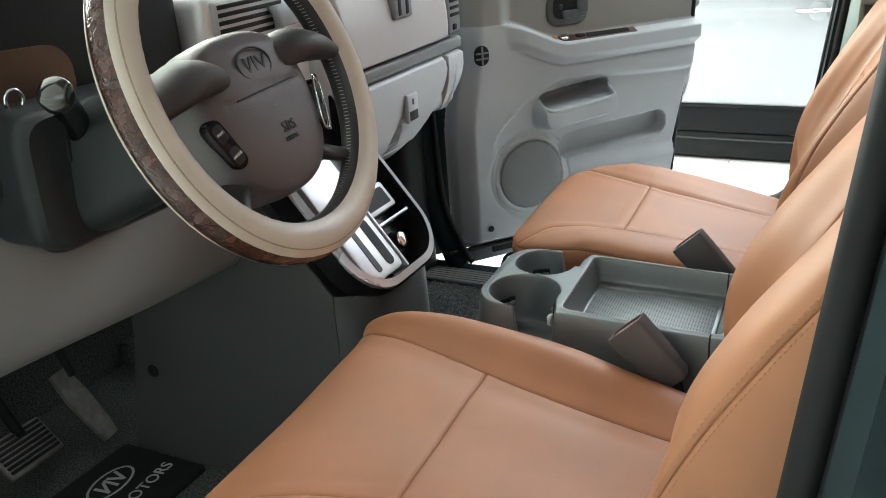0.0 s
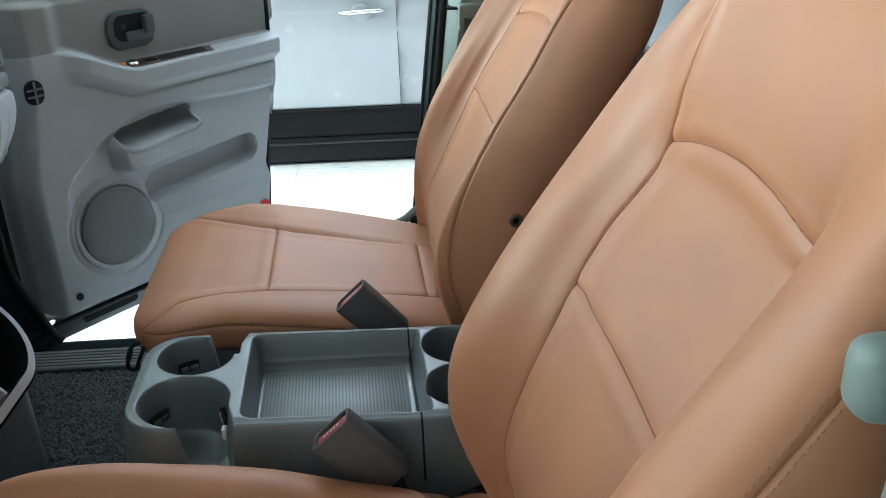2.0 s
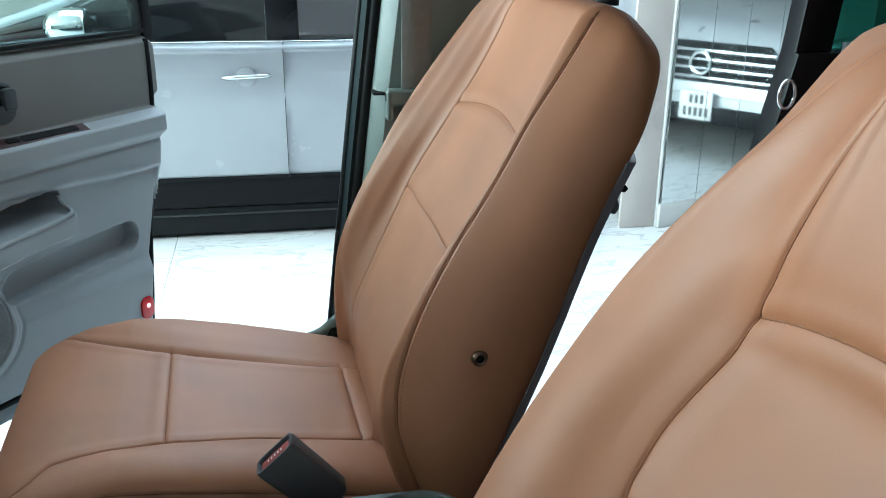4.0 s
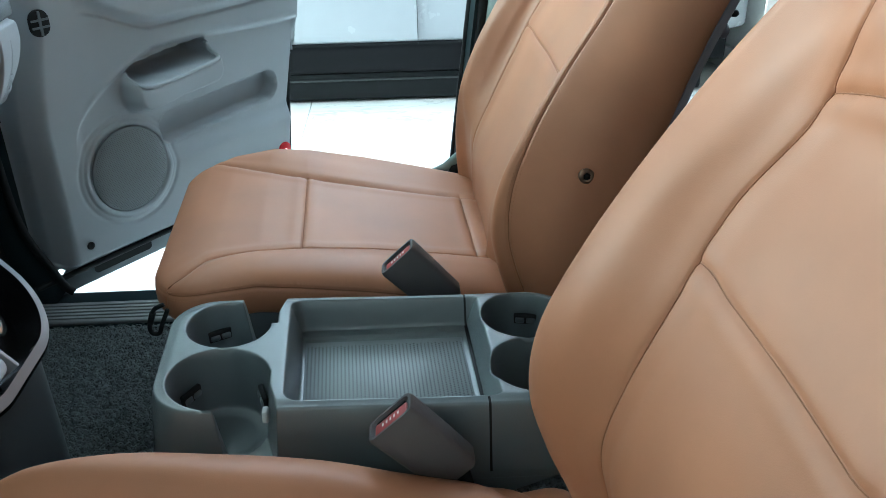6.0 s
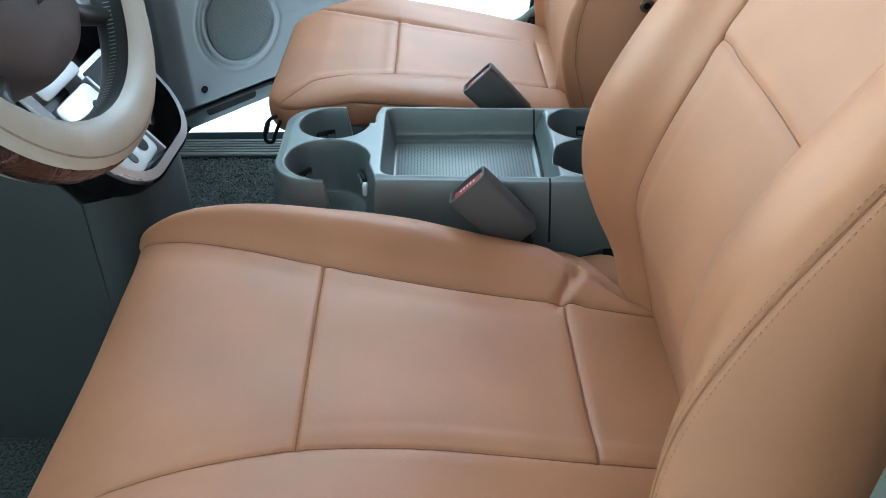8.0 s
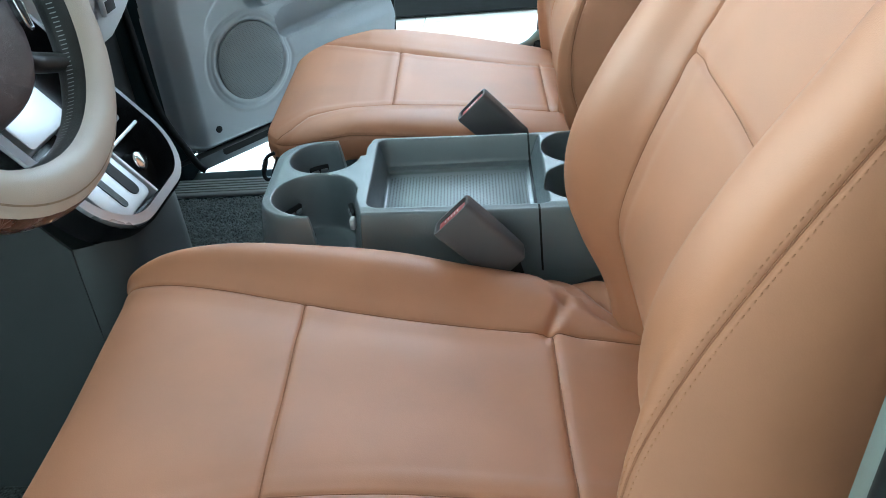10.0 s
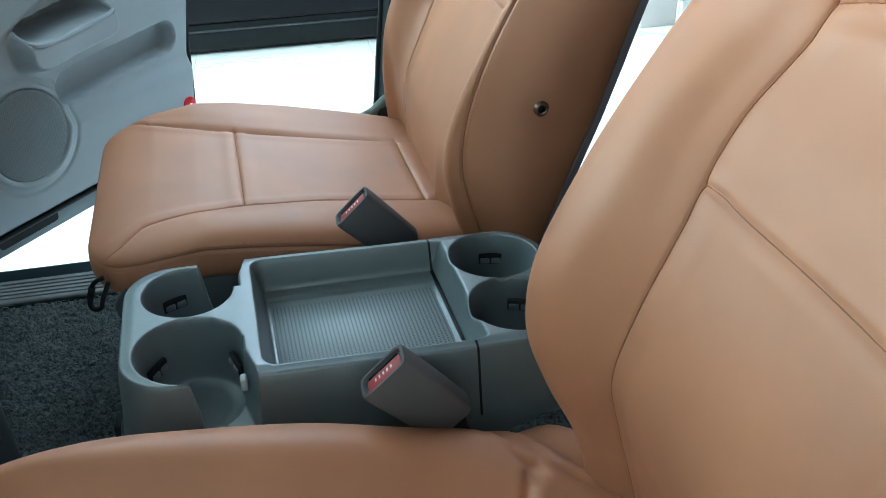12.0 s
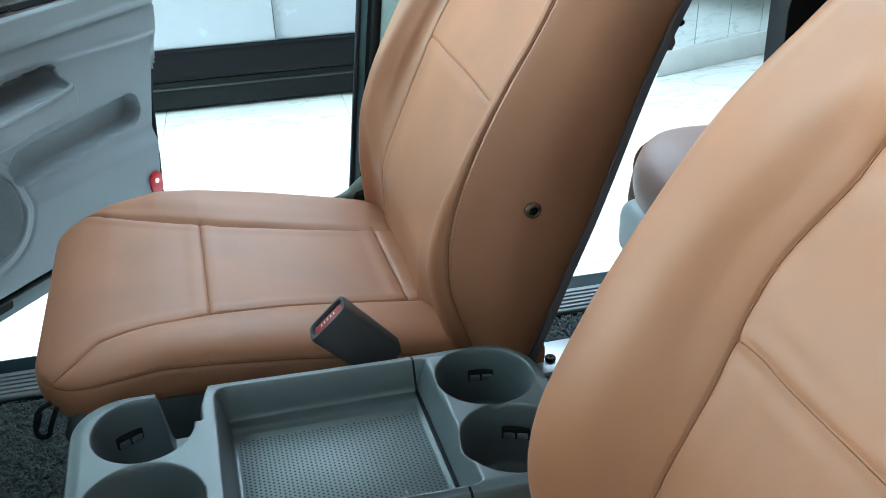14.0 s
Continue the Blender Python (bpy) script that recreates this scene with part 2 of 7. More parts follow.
def tube_mesh(name, pts, radius, sides=10, closed=False, caps=True, squash=1.0):
    """A tube along a line of points; radius may be a number or one for each point."""
    p = np.asarray(pts, float)
    n = len(p)
    r = np.broadcast_to(np.asarray(radius, float), (n,))
    tan = np.gradient(p, axis=0) if not closed else np.roll(p, -1, 0) - np.roll(p, 1, 0)
    tan /= np.maximum(np.linalg.norm(tan, axis=1, keepdims=True), 1e-9)
    up = np.array([0, 0, 1.0]) if abs(tan[:, 2]).max() < 0.95 else np.array([0.3, 1.0, 0.1])
    a = np.cross(tan, up)
    a /= np.maximum(np.linalg.norm(a, axis=1, keepdims=True), 1e-9)
    b = np.cross(a, tan)
    th = np.linspace(0, 2 * np.pi, sides, endpoint=False)
    v = p[:, None] + r[:, None, None] * (np.cos(th)[None, :, None] * a[:, None] + squash * np.sin(th)[None, :, None] * b[:, None])
    v = v.reshape(-1, 3)
    f = []
    for i in range(n if closed else n - 1):
        for j in range(sides):
            i2, j2 = (i + 1) % n, (j + 1) % sides
            f.append((i * sides + j, i * sides + j2, i2 * sides + j2, i2 * sides + j))
    if not closed and caps:
        f.append(tuple(range(sides))[::-1])
        f.append(tuple((n - 1) * sides + j for j in range(sides)))
    return mesh_of(name, v, f)


def smooth_line(ctrl, n):
    return catmull(np.asarray(ctrl, float), np.linspace(0, len(ctrl) - 1, n))


def lathe(name, prof, at, axis, sides=32):
    """Turns a profile of (radius, height) about an axis through a point."""
    z = Vector(axis).normalized()
    q = Vector((0, 0, 1)).rotation_difference(z)
    th = np.linspace(0, 2 * np.pi, sides, endpoint=False)
    v, f = [], []
    for r, h in prof:
        for t in th:
            v.append(Vector(at) + q @ Vector((r * math.cos(t), r * math.sin(t), h)))
    n = len(prof)
    for i in range(n - 1):
        for j in range(sides):
            j2 = (j + 1) % sides
            f.append((i * sides + j, i * sides + j2, (i + 1) * sides + j2, (i + 1) * sides + j))
    f.append(tuple(range(sides))[::-1])
    f.append(tuple((n - 1) * sides + j for j in range(sides)))
    return mesh_of(name, v, f)


def step(a, b, x):
    t = np.clip((x - a) / (b - a), 0, 1)
    return t * t * (3 - 2 * t)


def rounded_box_distance(x, y, cx, cy, hx, hy, r):
    """Signed distance, inside negative, to a rectangle with round corners."""
    qx, qy = np.abs(x - cx) - hx + r, np.abs(y - cy) - hy + r
    return np.hypot(np.maximum(qx, 0), np.maximum(qy, 0)) + np.minimum(np.maximum(qx, qy), 0) - r


def letters(name, text, size, m, mat, parent=None, depth=0.0006):
    cu = bpy.data.curves.new(name, "FONT")
    cu.body, cu.size, cu.extrude, cu.align_x, cu.align_y = text, size, depth, "CENTER", "CENTER"
    tmp = bpy.data.objects.new("tmp_text", cu)
    scene.collection.objects.link(tmp)
    me = bpy.data.meshes.new_from_object(tmp.evaluated_get(bpy.context.evaluated_depsgraph_get()))
    bpy.data.objects.remove(tmp)
    bpy.data.curves.remove(cu)
    me.transform(m)
    me.materials.clear()
    return put(name, me, mat, parent, smooth=False)


def round_rect(cx, cy, hx, hy, r, n=6):
    pts = []
    for sx, sy, a0 in ((1, 1, 0), (-1, 1, 90), (-1, -1, 180), (1, -1, 270)):
        for a in np.linspace(a0, a0 + 90, n):
            pts.append((cx + sx * (hx - r) + r * math.cos(radians(a)), cy + sy * (hy - r) + r * math.sin(radians(a))))
    return pts


# ---- front seats ----
SHIELD = grained(material("slate_shield_plastic", (0.058, 0.070, 0.076), 0.42, vary=0.08, scale=6, bump=0.06), 1200, 0.25)
BOLT = material("bronzed_bolt", (0.20, 0.13, 0.09), 0.35, metal=0.9, vary=0.2, scale=40)
BOARD = grained(material("mauve_grey_board", (0.17, 0.155, 0.175), 0.5, vary=0.08, bump=0.06), 1200, 0.25)
SEAT_Y = 0.395


def spread(n, extra):
    """Positions along a net: n even ones with close rows about the seams named in extra."""
    base = set(np.round(np.linspace(0, n, n * 9 + 1), 4))
    for e in extra:
        base |= {round(float(e + d), 4) for d in (-0.09, -0.06, -0.04, -0.025, -0.012, 0, 0.012, 0.025, 0.04, 0.06, 0.09)}
    return np.array(sorted(b for b in base if 0 <= b <= n))


def dashes(points, normal, length=0.0045, gap=0.0032, width=0.0011):
    """Thread stitches laid one after another along a line of points on a surface."""
    p = np.asarray(points)
    d = np.r_[0, np.cumsum(np.linalg.norm(np.diff(p, axis=0), axis=1))]
    v, f = [], []
    s = 0.0
    while s + length < d[-1]:
        a = np.array([np.interp(s, d, p[:, i]) for i in range(3)])
        b = np.array([np.interp(s + length, d, p[:, i]) for i in range(3)])
        n = np.array([np.interp(s, d, normal[:, i]) for i in range(3)])
        t = (b - a) / np.linalg.norm(b - a)
        w = np.cross(t, n) * width
        h = n * 0.0007
        m = (a + b) / 2 + h
        k = len(v)
        v += [a - h, a - w * 0.6 + h * 0.3, a + w * 0.6 + h * 0.3, m - w, m + w, m + h * 0.8, b - w * 0.6 + h * 0.3, b + w * 0.6 + h * 0.3, b - h]
        f += [(k, k + 2, k + 1), (k + 1, k + 2, k + 5), (k + 1, k + 5, k + 3), (k + 2, k + 4, k + 5), (k + 3, k + 5, k + 6), (k + 5, k + 4, k + 7), (k + 5, k + 7, k + 6), (k + 6, k + 7, k + 8)]
        s += length + gap
    return mesh_of("stitching", v, f)


def groove(dist, depth=0.0020, width=0.0019, puff=0.0013):
    return -depth * np.exp(-((dist / width) ** 2)) + puff * np.exp(-(((np.abs(dist) - 0.012) / 0.008) ** 2))


def along(p, ku, kv, u=None, v=None, lo=None, hi=None, lift=0.0, nrm=None):
    """The points of a grid line: at column u between rows lo and hi, or at row v between columns."""
    if u is not None:
        j = int(np.argmin(np.abs(ku - u)))
        i = (kv >= lo) & (kv <= hi)
        return p[i, j] + (nrm[i, j] * lift if nrm is not None else 0)
    i = int(np.argmin(np.abs(kv - v)))
    j = (ku >= lo) & (ku <= hi)
    return p[i, j] + (nrm[i, j] * lift if nrm is not None else 0)


def outward(verts, faces, n):
    """The faces, wound so that they look the way of the normals n."""
    f = faces[len(faces) // 2]
    a, b, c = verts[f[0]], verts[f[1]], verts[f[2]]
    return faces if np.cross(b - a, c - a) @ n.reshape(-1, 3)[f[0]] > 0 else faces[:, ::-1]


def cushion(seat, side, centre):
    """Seat cushion: side +1 where the car's middle lies towards +y."""
    # stations: x, z, half panel, crest at, inner and outer crest height, half width, normal angle
    rows = (
        (-0.172, 0.716, 0.214, 0.224, 0.000, 0.000, 0.238, 196),
        (-0.210, 0.732, 0.220, 0.231, 0.000, 0.000, 0.244, 186),
        (-0.230, 0.757, 0.220, 0.233, 0.002, 0.001, 0.249, 168),
        (-0.214, 0.788, 0.208, 0.229, 0.008, 0.003, 0.252, 136),
        (-0.164, 0.805, 0.190, 0.221, 0.021, 0.006, 0.255, 105),
        (-0.090, 0.808, 0.168, 0.211, 0.029, 0.008, 0.257, 94),
        (0.000, 0.801, 0.144, 0.202, 0.030, 0.008, 0.256, 88),
        (0.090, 0.790, 0.129, 0.196, 0.029, 0.003, 0.254, 84),
        (0.170, 0.777, 0.124, 0.192, 0.023, -0.006, 0.250, 82),
        (0.258, 0.763, 0.122, 0.188, 0.018, -0.014, 0.245, 82),
        (0.330, 0.752, 0.118, 0.182, 0.008, -0.020, 0.238, 84),
        (0.400, 0.742, 0.112, 0.176, 0.002, -0.020, 0.230, 88),
    )
    net = []
    for x, z, sm, sc, hin, hout, w, ang in rows:
        nx, nz = math.cos(radians(ang)), math.sin(radians(ang))
        top = 0.004 * math.sin(math.pi * min(max((x + 0.2) / 0.5, 0), 1))

        def half(hb):
            return ((0, -0.004 + top), (sm * 0.55, -0.002 + top), (sm, 0.0), (sc, hb), (w - 0.008, hb - 0.026), (w, min(hb - 0.050, -0.042)), (w - 0.003, -0.060), (w - 0.012, -0.076))
        outer = [[s, h] for s, h in half(hout)]
        outer[2][0] *= 1 - 0.13 * min(max((x + 0.20) / 0.16, 0), 1)
        line = [(-s, h) for s, h in outer[:0:-1]] + list(half(hin))
        net.append([(x + nx * h, centre + side * s, z + nz * h) for s, h in line])
    net = np.array(net)
    net[..., 0] += 0.008 - 0.045 * (net[..., 1] - centre)
    mid = 7
    seams_u = (mid - 2, mid + 2)
    piping_u = (mid - 5, mid + 5)
    ku = spread(14, seams_u + piping_u)
    kv = spread(11, (6, 9))
    p = through_net(net, ku, kv)
    n = normals_of(p)
    if n[len(kv) // 2, len(ku) // 2, 2] < 0:
        n = -n
    du = np.linalg.norm(np.gradient(p, axis=1), axis=-1) / np.maximum(np.gradient(ku)[None], 1e-6)
    dv = np.linalg.norm(np.gradient(p, axis=0), axis=-1) / np.maximum(np.gradient(kv)[:, None], 1e-6)
    off = np.zeros(p.shape[:2])
    for u in seams_u:
        off += groove((ku[None] - u) * du)
    for u in piping_u:
        off += groove((ku[None] - u) * du, 0.002, 0.002, 0.0)
    inside = (ku >= seams_u[0]) & (ku <= seams_u[1])
    for v in (6, 9):
        off += np.where(inside[None], groove((kv[:, None] - v) * dv), 0)
    q = p + n * off[..., None]
    # soft creases where the bolster meets the backrest
    for (cx, cs, a, amp, wid) in ((0.317, 0.195, 0.76, 0.009, 0.005), (0.290, 0.165, 1.15, 0.006, 0.007), (0.268, 0.190, 0.35, 0.004, 0.008), (0.276, 0.205, 0.9, 0.004, 0.006), (0.318, 0.222, 0.7, -0.012, 0.014), (0.335, 0.170, 0.9, 0.012, 0.014), (0.02, 0.10, 1.4, 0.0012, 0.02), (-0.08, -0.06, 0.4, 0.001, 0.03)):
        s = (q[..., 1] - centre) * side
        dx, ds = q[..., 0] - cx, s - cs
        acr = dx * math.cos(a) + ds * math.sin(a)
        alo = -dx * math.sin(a) + ds * math.cos(a)
        q = q - n * (amp * np.exp(-((acr / wid) ** 2) - (alo / 0.045) ** 2))[..., None]
    # two sharp folds where the inner bolster is tucked against the backrest
    for ax, ay, bx, by, amp, wid in ((0.250, -0.286, 0.285, -0.207, 0.0050, 0.0050), (0.284, -0.204, 0.336, -0.258, 0.0085, 0.0040), (0.268, -0.268, 0.292, -0.222, -0.0035, 0.009)):
        ex, ey = bx - ax, by - ay
        t = np.clip(((q[..., 0] - ax) * ex + (q[..., 1] - ay) * ey) / (ex * ex + ey * ey), 0, 1)
        away = np.hypot(q[..., 0] - ax - t * ex, q[..., 1] - ay - t * ey)
        q = q - n * np.where(q[..., 2] > 0.72, amp * np.exp(-((away / wid) ** 2)), 0)[..., None]
    verts = q.reshape(-1, 3)
    faces = grid_faces(len(kv), len(ku))
    nu = len(ku) - 1
    fu = np.tile((ku[:-1] + ku[1:]) / 2, len(kv) - 1)
    fv = np.repeat((kv[:-1] + kv[1:]) / 2, nu)
    faces = outward(verts, faces, n)
    panel = (fu > seams_u[0]) & (fu < seams_u[1])
    names = (
        ("front_panel", panel & (fv < 6)), ("centre_panel", panel & (fv > 6) & (fv < 9)), ("rear_panel", panel & (fv > 9)),
        ("side_bolster", (fu > seams_u[1]) & (fu < piping_u[1])), ("side_bolster", (fu < seams_u[0]) & (fu > piping_u[0])),
        ("side_skirt", fu > piping_u[1]), ("side_skirt", fu < piping_u[0]),
    )
    for name, mask in names:
        put(name, submesh(name, verts, faces[mask]), LEATHER, seat)
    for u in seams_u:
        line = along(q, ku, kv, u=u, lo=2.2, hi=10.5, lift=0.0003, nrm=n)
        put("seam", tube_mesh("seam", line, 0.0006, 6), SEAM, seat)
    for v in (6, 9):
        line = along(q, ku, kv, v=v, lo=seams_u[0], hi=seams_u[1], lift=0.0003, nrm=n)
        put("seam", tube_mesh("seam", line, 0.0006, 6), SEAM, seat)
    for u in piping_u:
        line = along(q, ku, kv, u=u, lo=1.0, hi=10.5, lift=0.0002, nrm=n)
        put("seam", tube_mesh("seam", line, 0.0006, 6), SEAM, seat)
        j = int(np.argmin(np.abs(ku - u))) + (5 if u > mid else -5)
        put("stitching", dashes(q[kv >= 1.0][:, j], n[kv >= 1.0][:, j], 0.0027, 0.0025, 0.0005), THREAD, seat)


def low_cushion(seat, side, centre):
    """The other seat's cushion: flat top, long seams that run out to the front corners, skirt round the edge."""
    front, r, rear = -0.203, 0.085, 0.40
    wide = {1: 0.206, -1: 0.250}
    sew = {1: ((-0.178, 0.181), (-0.150, 0.157), (-0.090, 0.134), (0.0, 0.117), (0.09, 0.106), (0.17, 0.101), (rear, 0.092)),
           -1: ((-0.178, 0.225), (-0.150, 0.197), (-0.090, 0.160), (0.0, 0.127), (0.09, 0.113), (0.17, 0.109), (rear, 0.099))}
    xc = front + r * 0.2929
    xs = np.unique(np.r_[xc + (0.02 - xc) * np.linspace(0, 1, 70) ** 1.6, np.linspace(0.02, rear, 70), [d + e for d in (0.0, 0.245) for e in (-0.006, -0.003, -0.0015, 0, 0.0015, 0.003, 0.006)]])

    xs = xs[np.r_[True, np.diff(xs) > 0.0007]]
    xs[np.argmin(np.abs(xs))] = 0.0
    xs[np.argmin(np.abs(xs - 0.245))] = 0.245

    def edge(x, k):
        a = np.clip(r - (x - front), 0, r)
        return wide[k] - r + np.sqrt(np.maximum(r * r - a * a, 0)) - 0.03 * np.clip((x - 0.15) / 0.25, 0, 1) ** 2

    def seam_at(x, k):
        t = np.array(sew[k])
        rough = np.interp(np.linspace(xc, rear, 300), t[:, 0], t[:, 1])
        soft = np.convolve(np.pad(rough, 14, mode="edge"), np.ones(29) / 29, "valid")
        blend = np.clip((np.linspace(xc, rear, 300) - xc) / 0.05, 0, 1)
        first = wide[k] - r * 0.2929
        soft = first * (1 - blend) + soft * blend
        return np.interp(x, np.linspace(xc, rear, 300), soft)

    # columns: skirt foot, edge, seam, seam, edge, skirt foot
    near_edge = 1 - np.cos(np.linspace(0, math.pi / 2, 26))
    pan = np.linspace(-1, 1, 61)
    pan = np.unique(np.r_[pan, [s * (1 - e) for s in (-1, 1) for e in (0.01, 0.02, 0.035)]])
    cols = []
    for t in near_edge[:-1]:
        cols.append(("side_bolster", -1, t))
    for t in pan:
        cols.append(("panel", 0, t))
    for t in near_edge[::-1][1:]:
        cols.append(("side_bolster", 1, t))
    X = np.zeros((len(xs), len(cols)))
    S = np.zeros_like(X)
    fade = np.clip(1 - (xs - xc) / 0.10, 0, 1) ** 2
    for j, (nm, k, t) in enumerate(cols):
        if k:
            S[:, j] = k * (edge(xs, k) * (1 - t) + seam_at(xs, k) * t)
            X[:, j] = xs
        else:
            a, b = -seam_at(xs, -1), seam_at(xs, 1)
            S[:, j] = a + (b - a) * (t + 1) / 2
            k = 1 if t > 0 else -1
            over = abs(S[0, j]) - (wide[k] - r)
            lead = front + r - math.sqrt(max(r * r - max(over, 0) ** 2, 0))
            X[:, j] = xs + (lead - xc) * fade
    # the closed edge, for the distance to it
    side_x = np.r_[np.linspace(xc, -0.1, 120), np.linspace(-0.1, rear, 200)]
    rim = np.concatenate([np.c_[X[0], S[0]], np.c_[side_x, edge(side_x, 1)], np.c_[side_x, -edge(side_x, -1)]])
    flat = np.c_[X.ravel(), S.ravel()]
    dist = np.array([np.sqrt(((rim - f) ** 2).sum(1).min()) for f in flat]).reshape(X.shape)
    dist[0] = 0
    dist[:, 0] = dist[:, -1] = 0
    base = np.interp(X, (-0.21, -0.164, -0.12, -0.06, 0.0, 0.09, 0.17, 0.258, 0.33, 0.40), (0.803, 0.807, 0.8085, 0.807, 0.802, 0.791, 0.778, 0.764, 0.753, 0.742))
    rise_in = 0.011 * np.clip((X - xc) / 0.12, 0, 1) * np.interp(X, (0.2, 0.4), (1, 0.1))
    sm = np.array([seam_at(xs, 1)] * len(cols)).T
    so = np.array([seam_at(xs, -1)] * len(cols)).T
    ramp = np.clip((S - sm) / 0.045, 0, 1)
    base = base + rise_in * np.sin(ramp * math.pi / 2)
    ramp = np.clip((-S - so) / 0.06, 0, 1)
    base = base + 0.014 * np.clip((X - xc) / 0.12, 0, 1) * np.interp(X, (0.0, 0.3), (1, -0.3)) * np.sin(ramp * math.pi / 2)
    lead_on = np.clip(1 - (X - front) / 0.15, 0, 1)
    a, b = 0.055 + 0.10 * lead_on, 0.021 + 0.007 * lead_on
    roll = b * (1 - np.sqrt(np.clip(1 - np.clip(1 - dist / a, 0, 1) ** 2.2, 0, 1)))
    Z = base - roll
    p = np.stack([X - 0.045 * side * S - 0.005, centre + side * S, Z], -1)
    n = normals_of(p)
    if n[len(xs) // 2, len(cols) // 2, 2] < 0:
        n = -n
    gone = np.clip((xs - xc) / 0.03, 0, 1)[:, None]
    off = (groove(S - sm) + groove(-S - so)) * gone
    inside = ((S <= sm + 1e-6) & (S >= -so - 1e-6))
    for x in (0.0, 0.245):
        off = off + np.where(inside, groove(X - x), 0)
    q = p + n * off[..., None]
    names = [c[0] for c in cols]
    m = 24
    lo, hi = m + 1, len(cols) - m - 2
    rows6, rows9 = int(np.argmin(np.abs(xs))), int(np.argmin(np.abs(xs - 0.245)))

    def patch(name, i0, i1, j0, j1):
        g = q[i0:i1 + 1, j0:j1 + 1]
        v = g.reshape(-1, 3)
        f = outward(v, grid_faces(g.shape[0], g.shape[1]), n[i0:i1 + 1, j0:j1 + 1])
        put(name, mesh_of(name, v, f), LEATHER, seat)
    last = len(xs) - 1
    patch("front_panel", 0, rows6, lo, hi)
    patch("centre_panel", rows6, rows9, lo, hi)
    patch("rear_panel", rows9, last, lo, hi)
    patch("side_bolster", 0, last, 0, lo)
    patch("side_bolster", 0, last, hi, len(cols) - 1)
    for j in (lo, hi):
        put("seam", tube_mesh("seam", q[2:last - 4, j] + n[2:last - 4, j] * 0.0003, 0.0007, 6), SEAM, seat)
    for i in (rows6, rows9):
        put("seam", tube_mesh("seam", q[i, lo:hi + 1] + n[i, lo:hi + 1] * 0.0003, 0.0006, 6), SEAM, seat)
    # skirt: down from the edge, rounded in at its foot
    loop = np.concatenate([q[::-1, 0], q[0, 1:-1], q[:, -1]])
    tan = np.gradient(loop, axis=0)
    out = np.c_[tan[:, 1], -tan[:, 0], np.zeros(len(tan))]
    out /= np.linalg.norm(out, axis=1)[:, None]
    mid = np.array([0.1, centre, 0.0])
    if ((loop - mid) * out).sum() < 0:
        out = -out
    for _ in range(6):
        out[1:-1] = (out[:-2] + out[1:-1] * 2 + out[2:]) / 4
    prof = ((0.0, 0.0), (-0.0036, -0.0016), (-0.0006, -0.0042), (0.0012, -0.008), (0.0018, -0.016), (0.0012, -0.028), (-0.001, -0.036), (-0.004, -0.042), (-0.011, -0.046), (-0.024, -0.048))
    sk = np.array([loop + out * o + np.array([0, 0, h]) for o, h in prof])
    sn = np.array([out] * len(prof))
    v = sk.reshape(-1, 3)
    put("side_skirt", mesh_of("side_skirt", v, outward(v, grid_faces(len(prof), len(loop)), sn)), LEATHER, seat)
    c = len(xs) + len(cols) - 2
    for part_loop, part_out in ((sk[1][c - 10:-4], out[c - 10:-4]), (sk[1][4:len(xs) + 6], out[4:len(xs) + 6])):
        put("seam", tube_mesh("seam", part_loop + part_out * 0.0018, 0.0011, 6), SEAM, seat)
    thread = sk[3] + out * 0.0003
    put("stitching", dashes(thread[c:-4], out[c:-4], 0.0027, 0.0025, 0.0005), THREAD, seat)


# how far each seat's padding departs from the common outline, by height
PAD_Z = (0.70, 0.79, 0.88, 0.97, 1.05, 1.11, 1.16, 1.20, 1.25, 1.32)
DRIVER_PAD = {
    "panel": (0.045, 0.020, -0.006, -0.002, 0.011, 0.010, 0.011, -0.003, -0.020, -0.018),
    "seam_in": (0.032, 0.027, 0.016, -0.004, -0.011, 0.016, 0.008, -0.006, -0.013, -0.036),
    "crest_in": (-0.027, -0.009, 0.007, 0.008, 0.013, 0.020, 0.024, 0.022, 0.016, 0.010),
    "edge_in": (-0.027, -0.009, 0.007, 0.008, 0.013, 0.020, 0.024, 0.022, 0.016, 0.010),
    "reach_in": (-0.001, 0.017, 0.033, 0.044, 0.051, 0.059, 0.059, 0.042, 0.012, -0.029),
    "seam_out": (0.012, 0.006, -0.006, -0.020, -0.028, -0.028, -0.020, -0.011, -0.002, 0.007),
    "crest_out": (0.040, 0.032, 0.020, 0.002, -0.012, -0.016, -0.013, -0.009, -0.005, -0.001),
    "edge_out": (-0.021, -0.019, -0.017, -0.013, -0.007, 0.002, 0.008, 0.014, 0.020, 0.025),
}
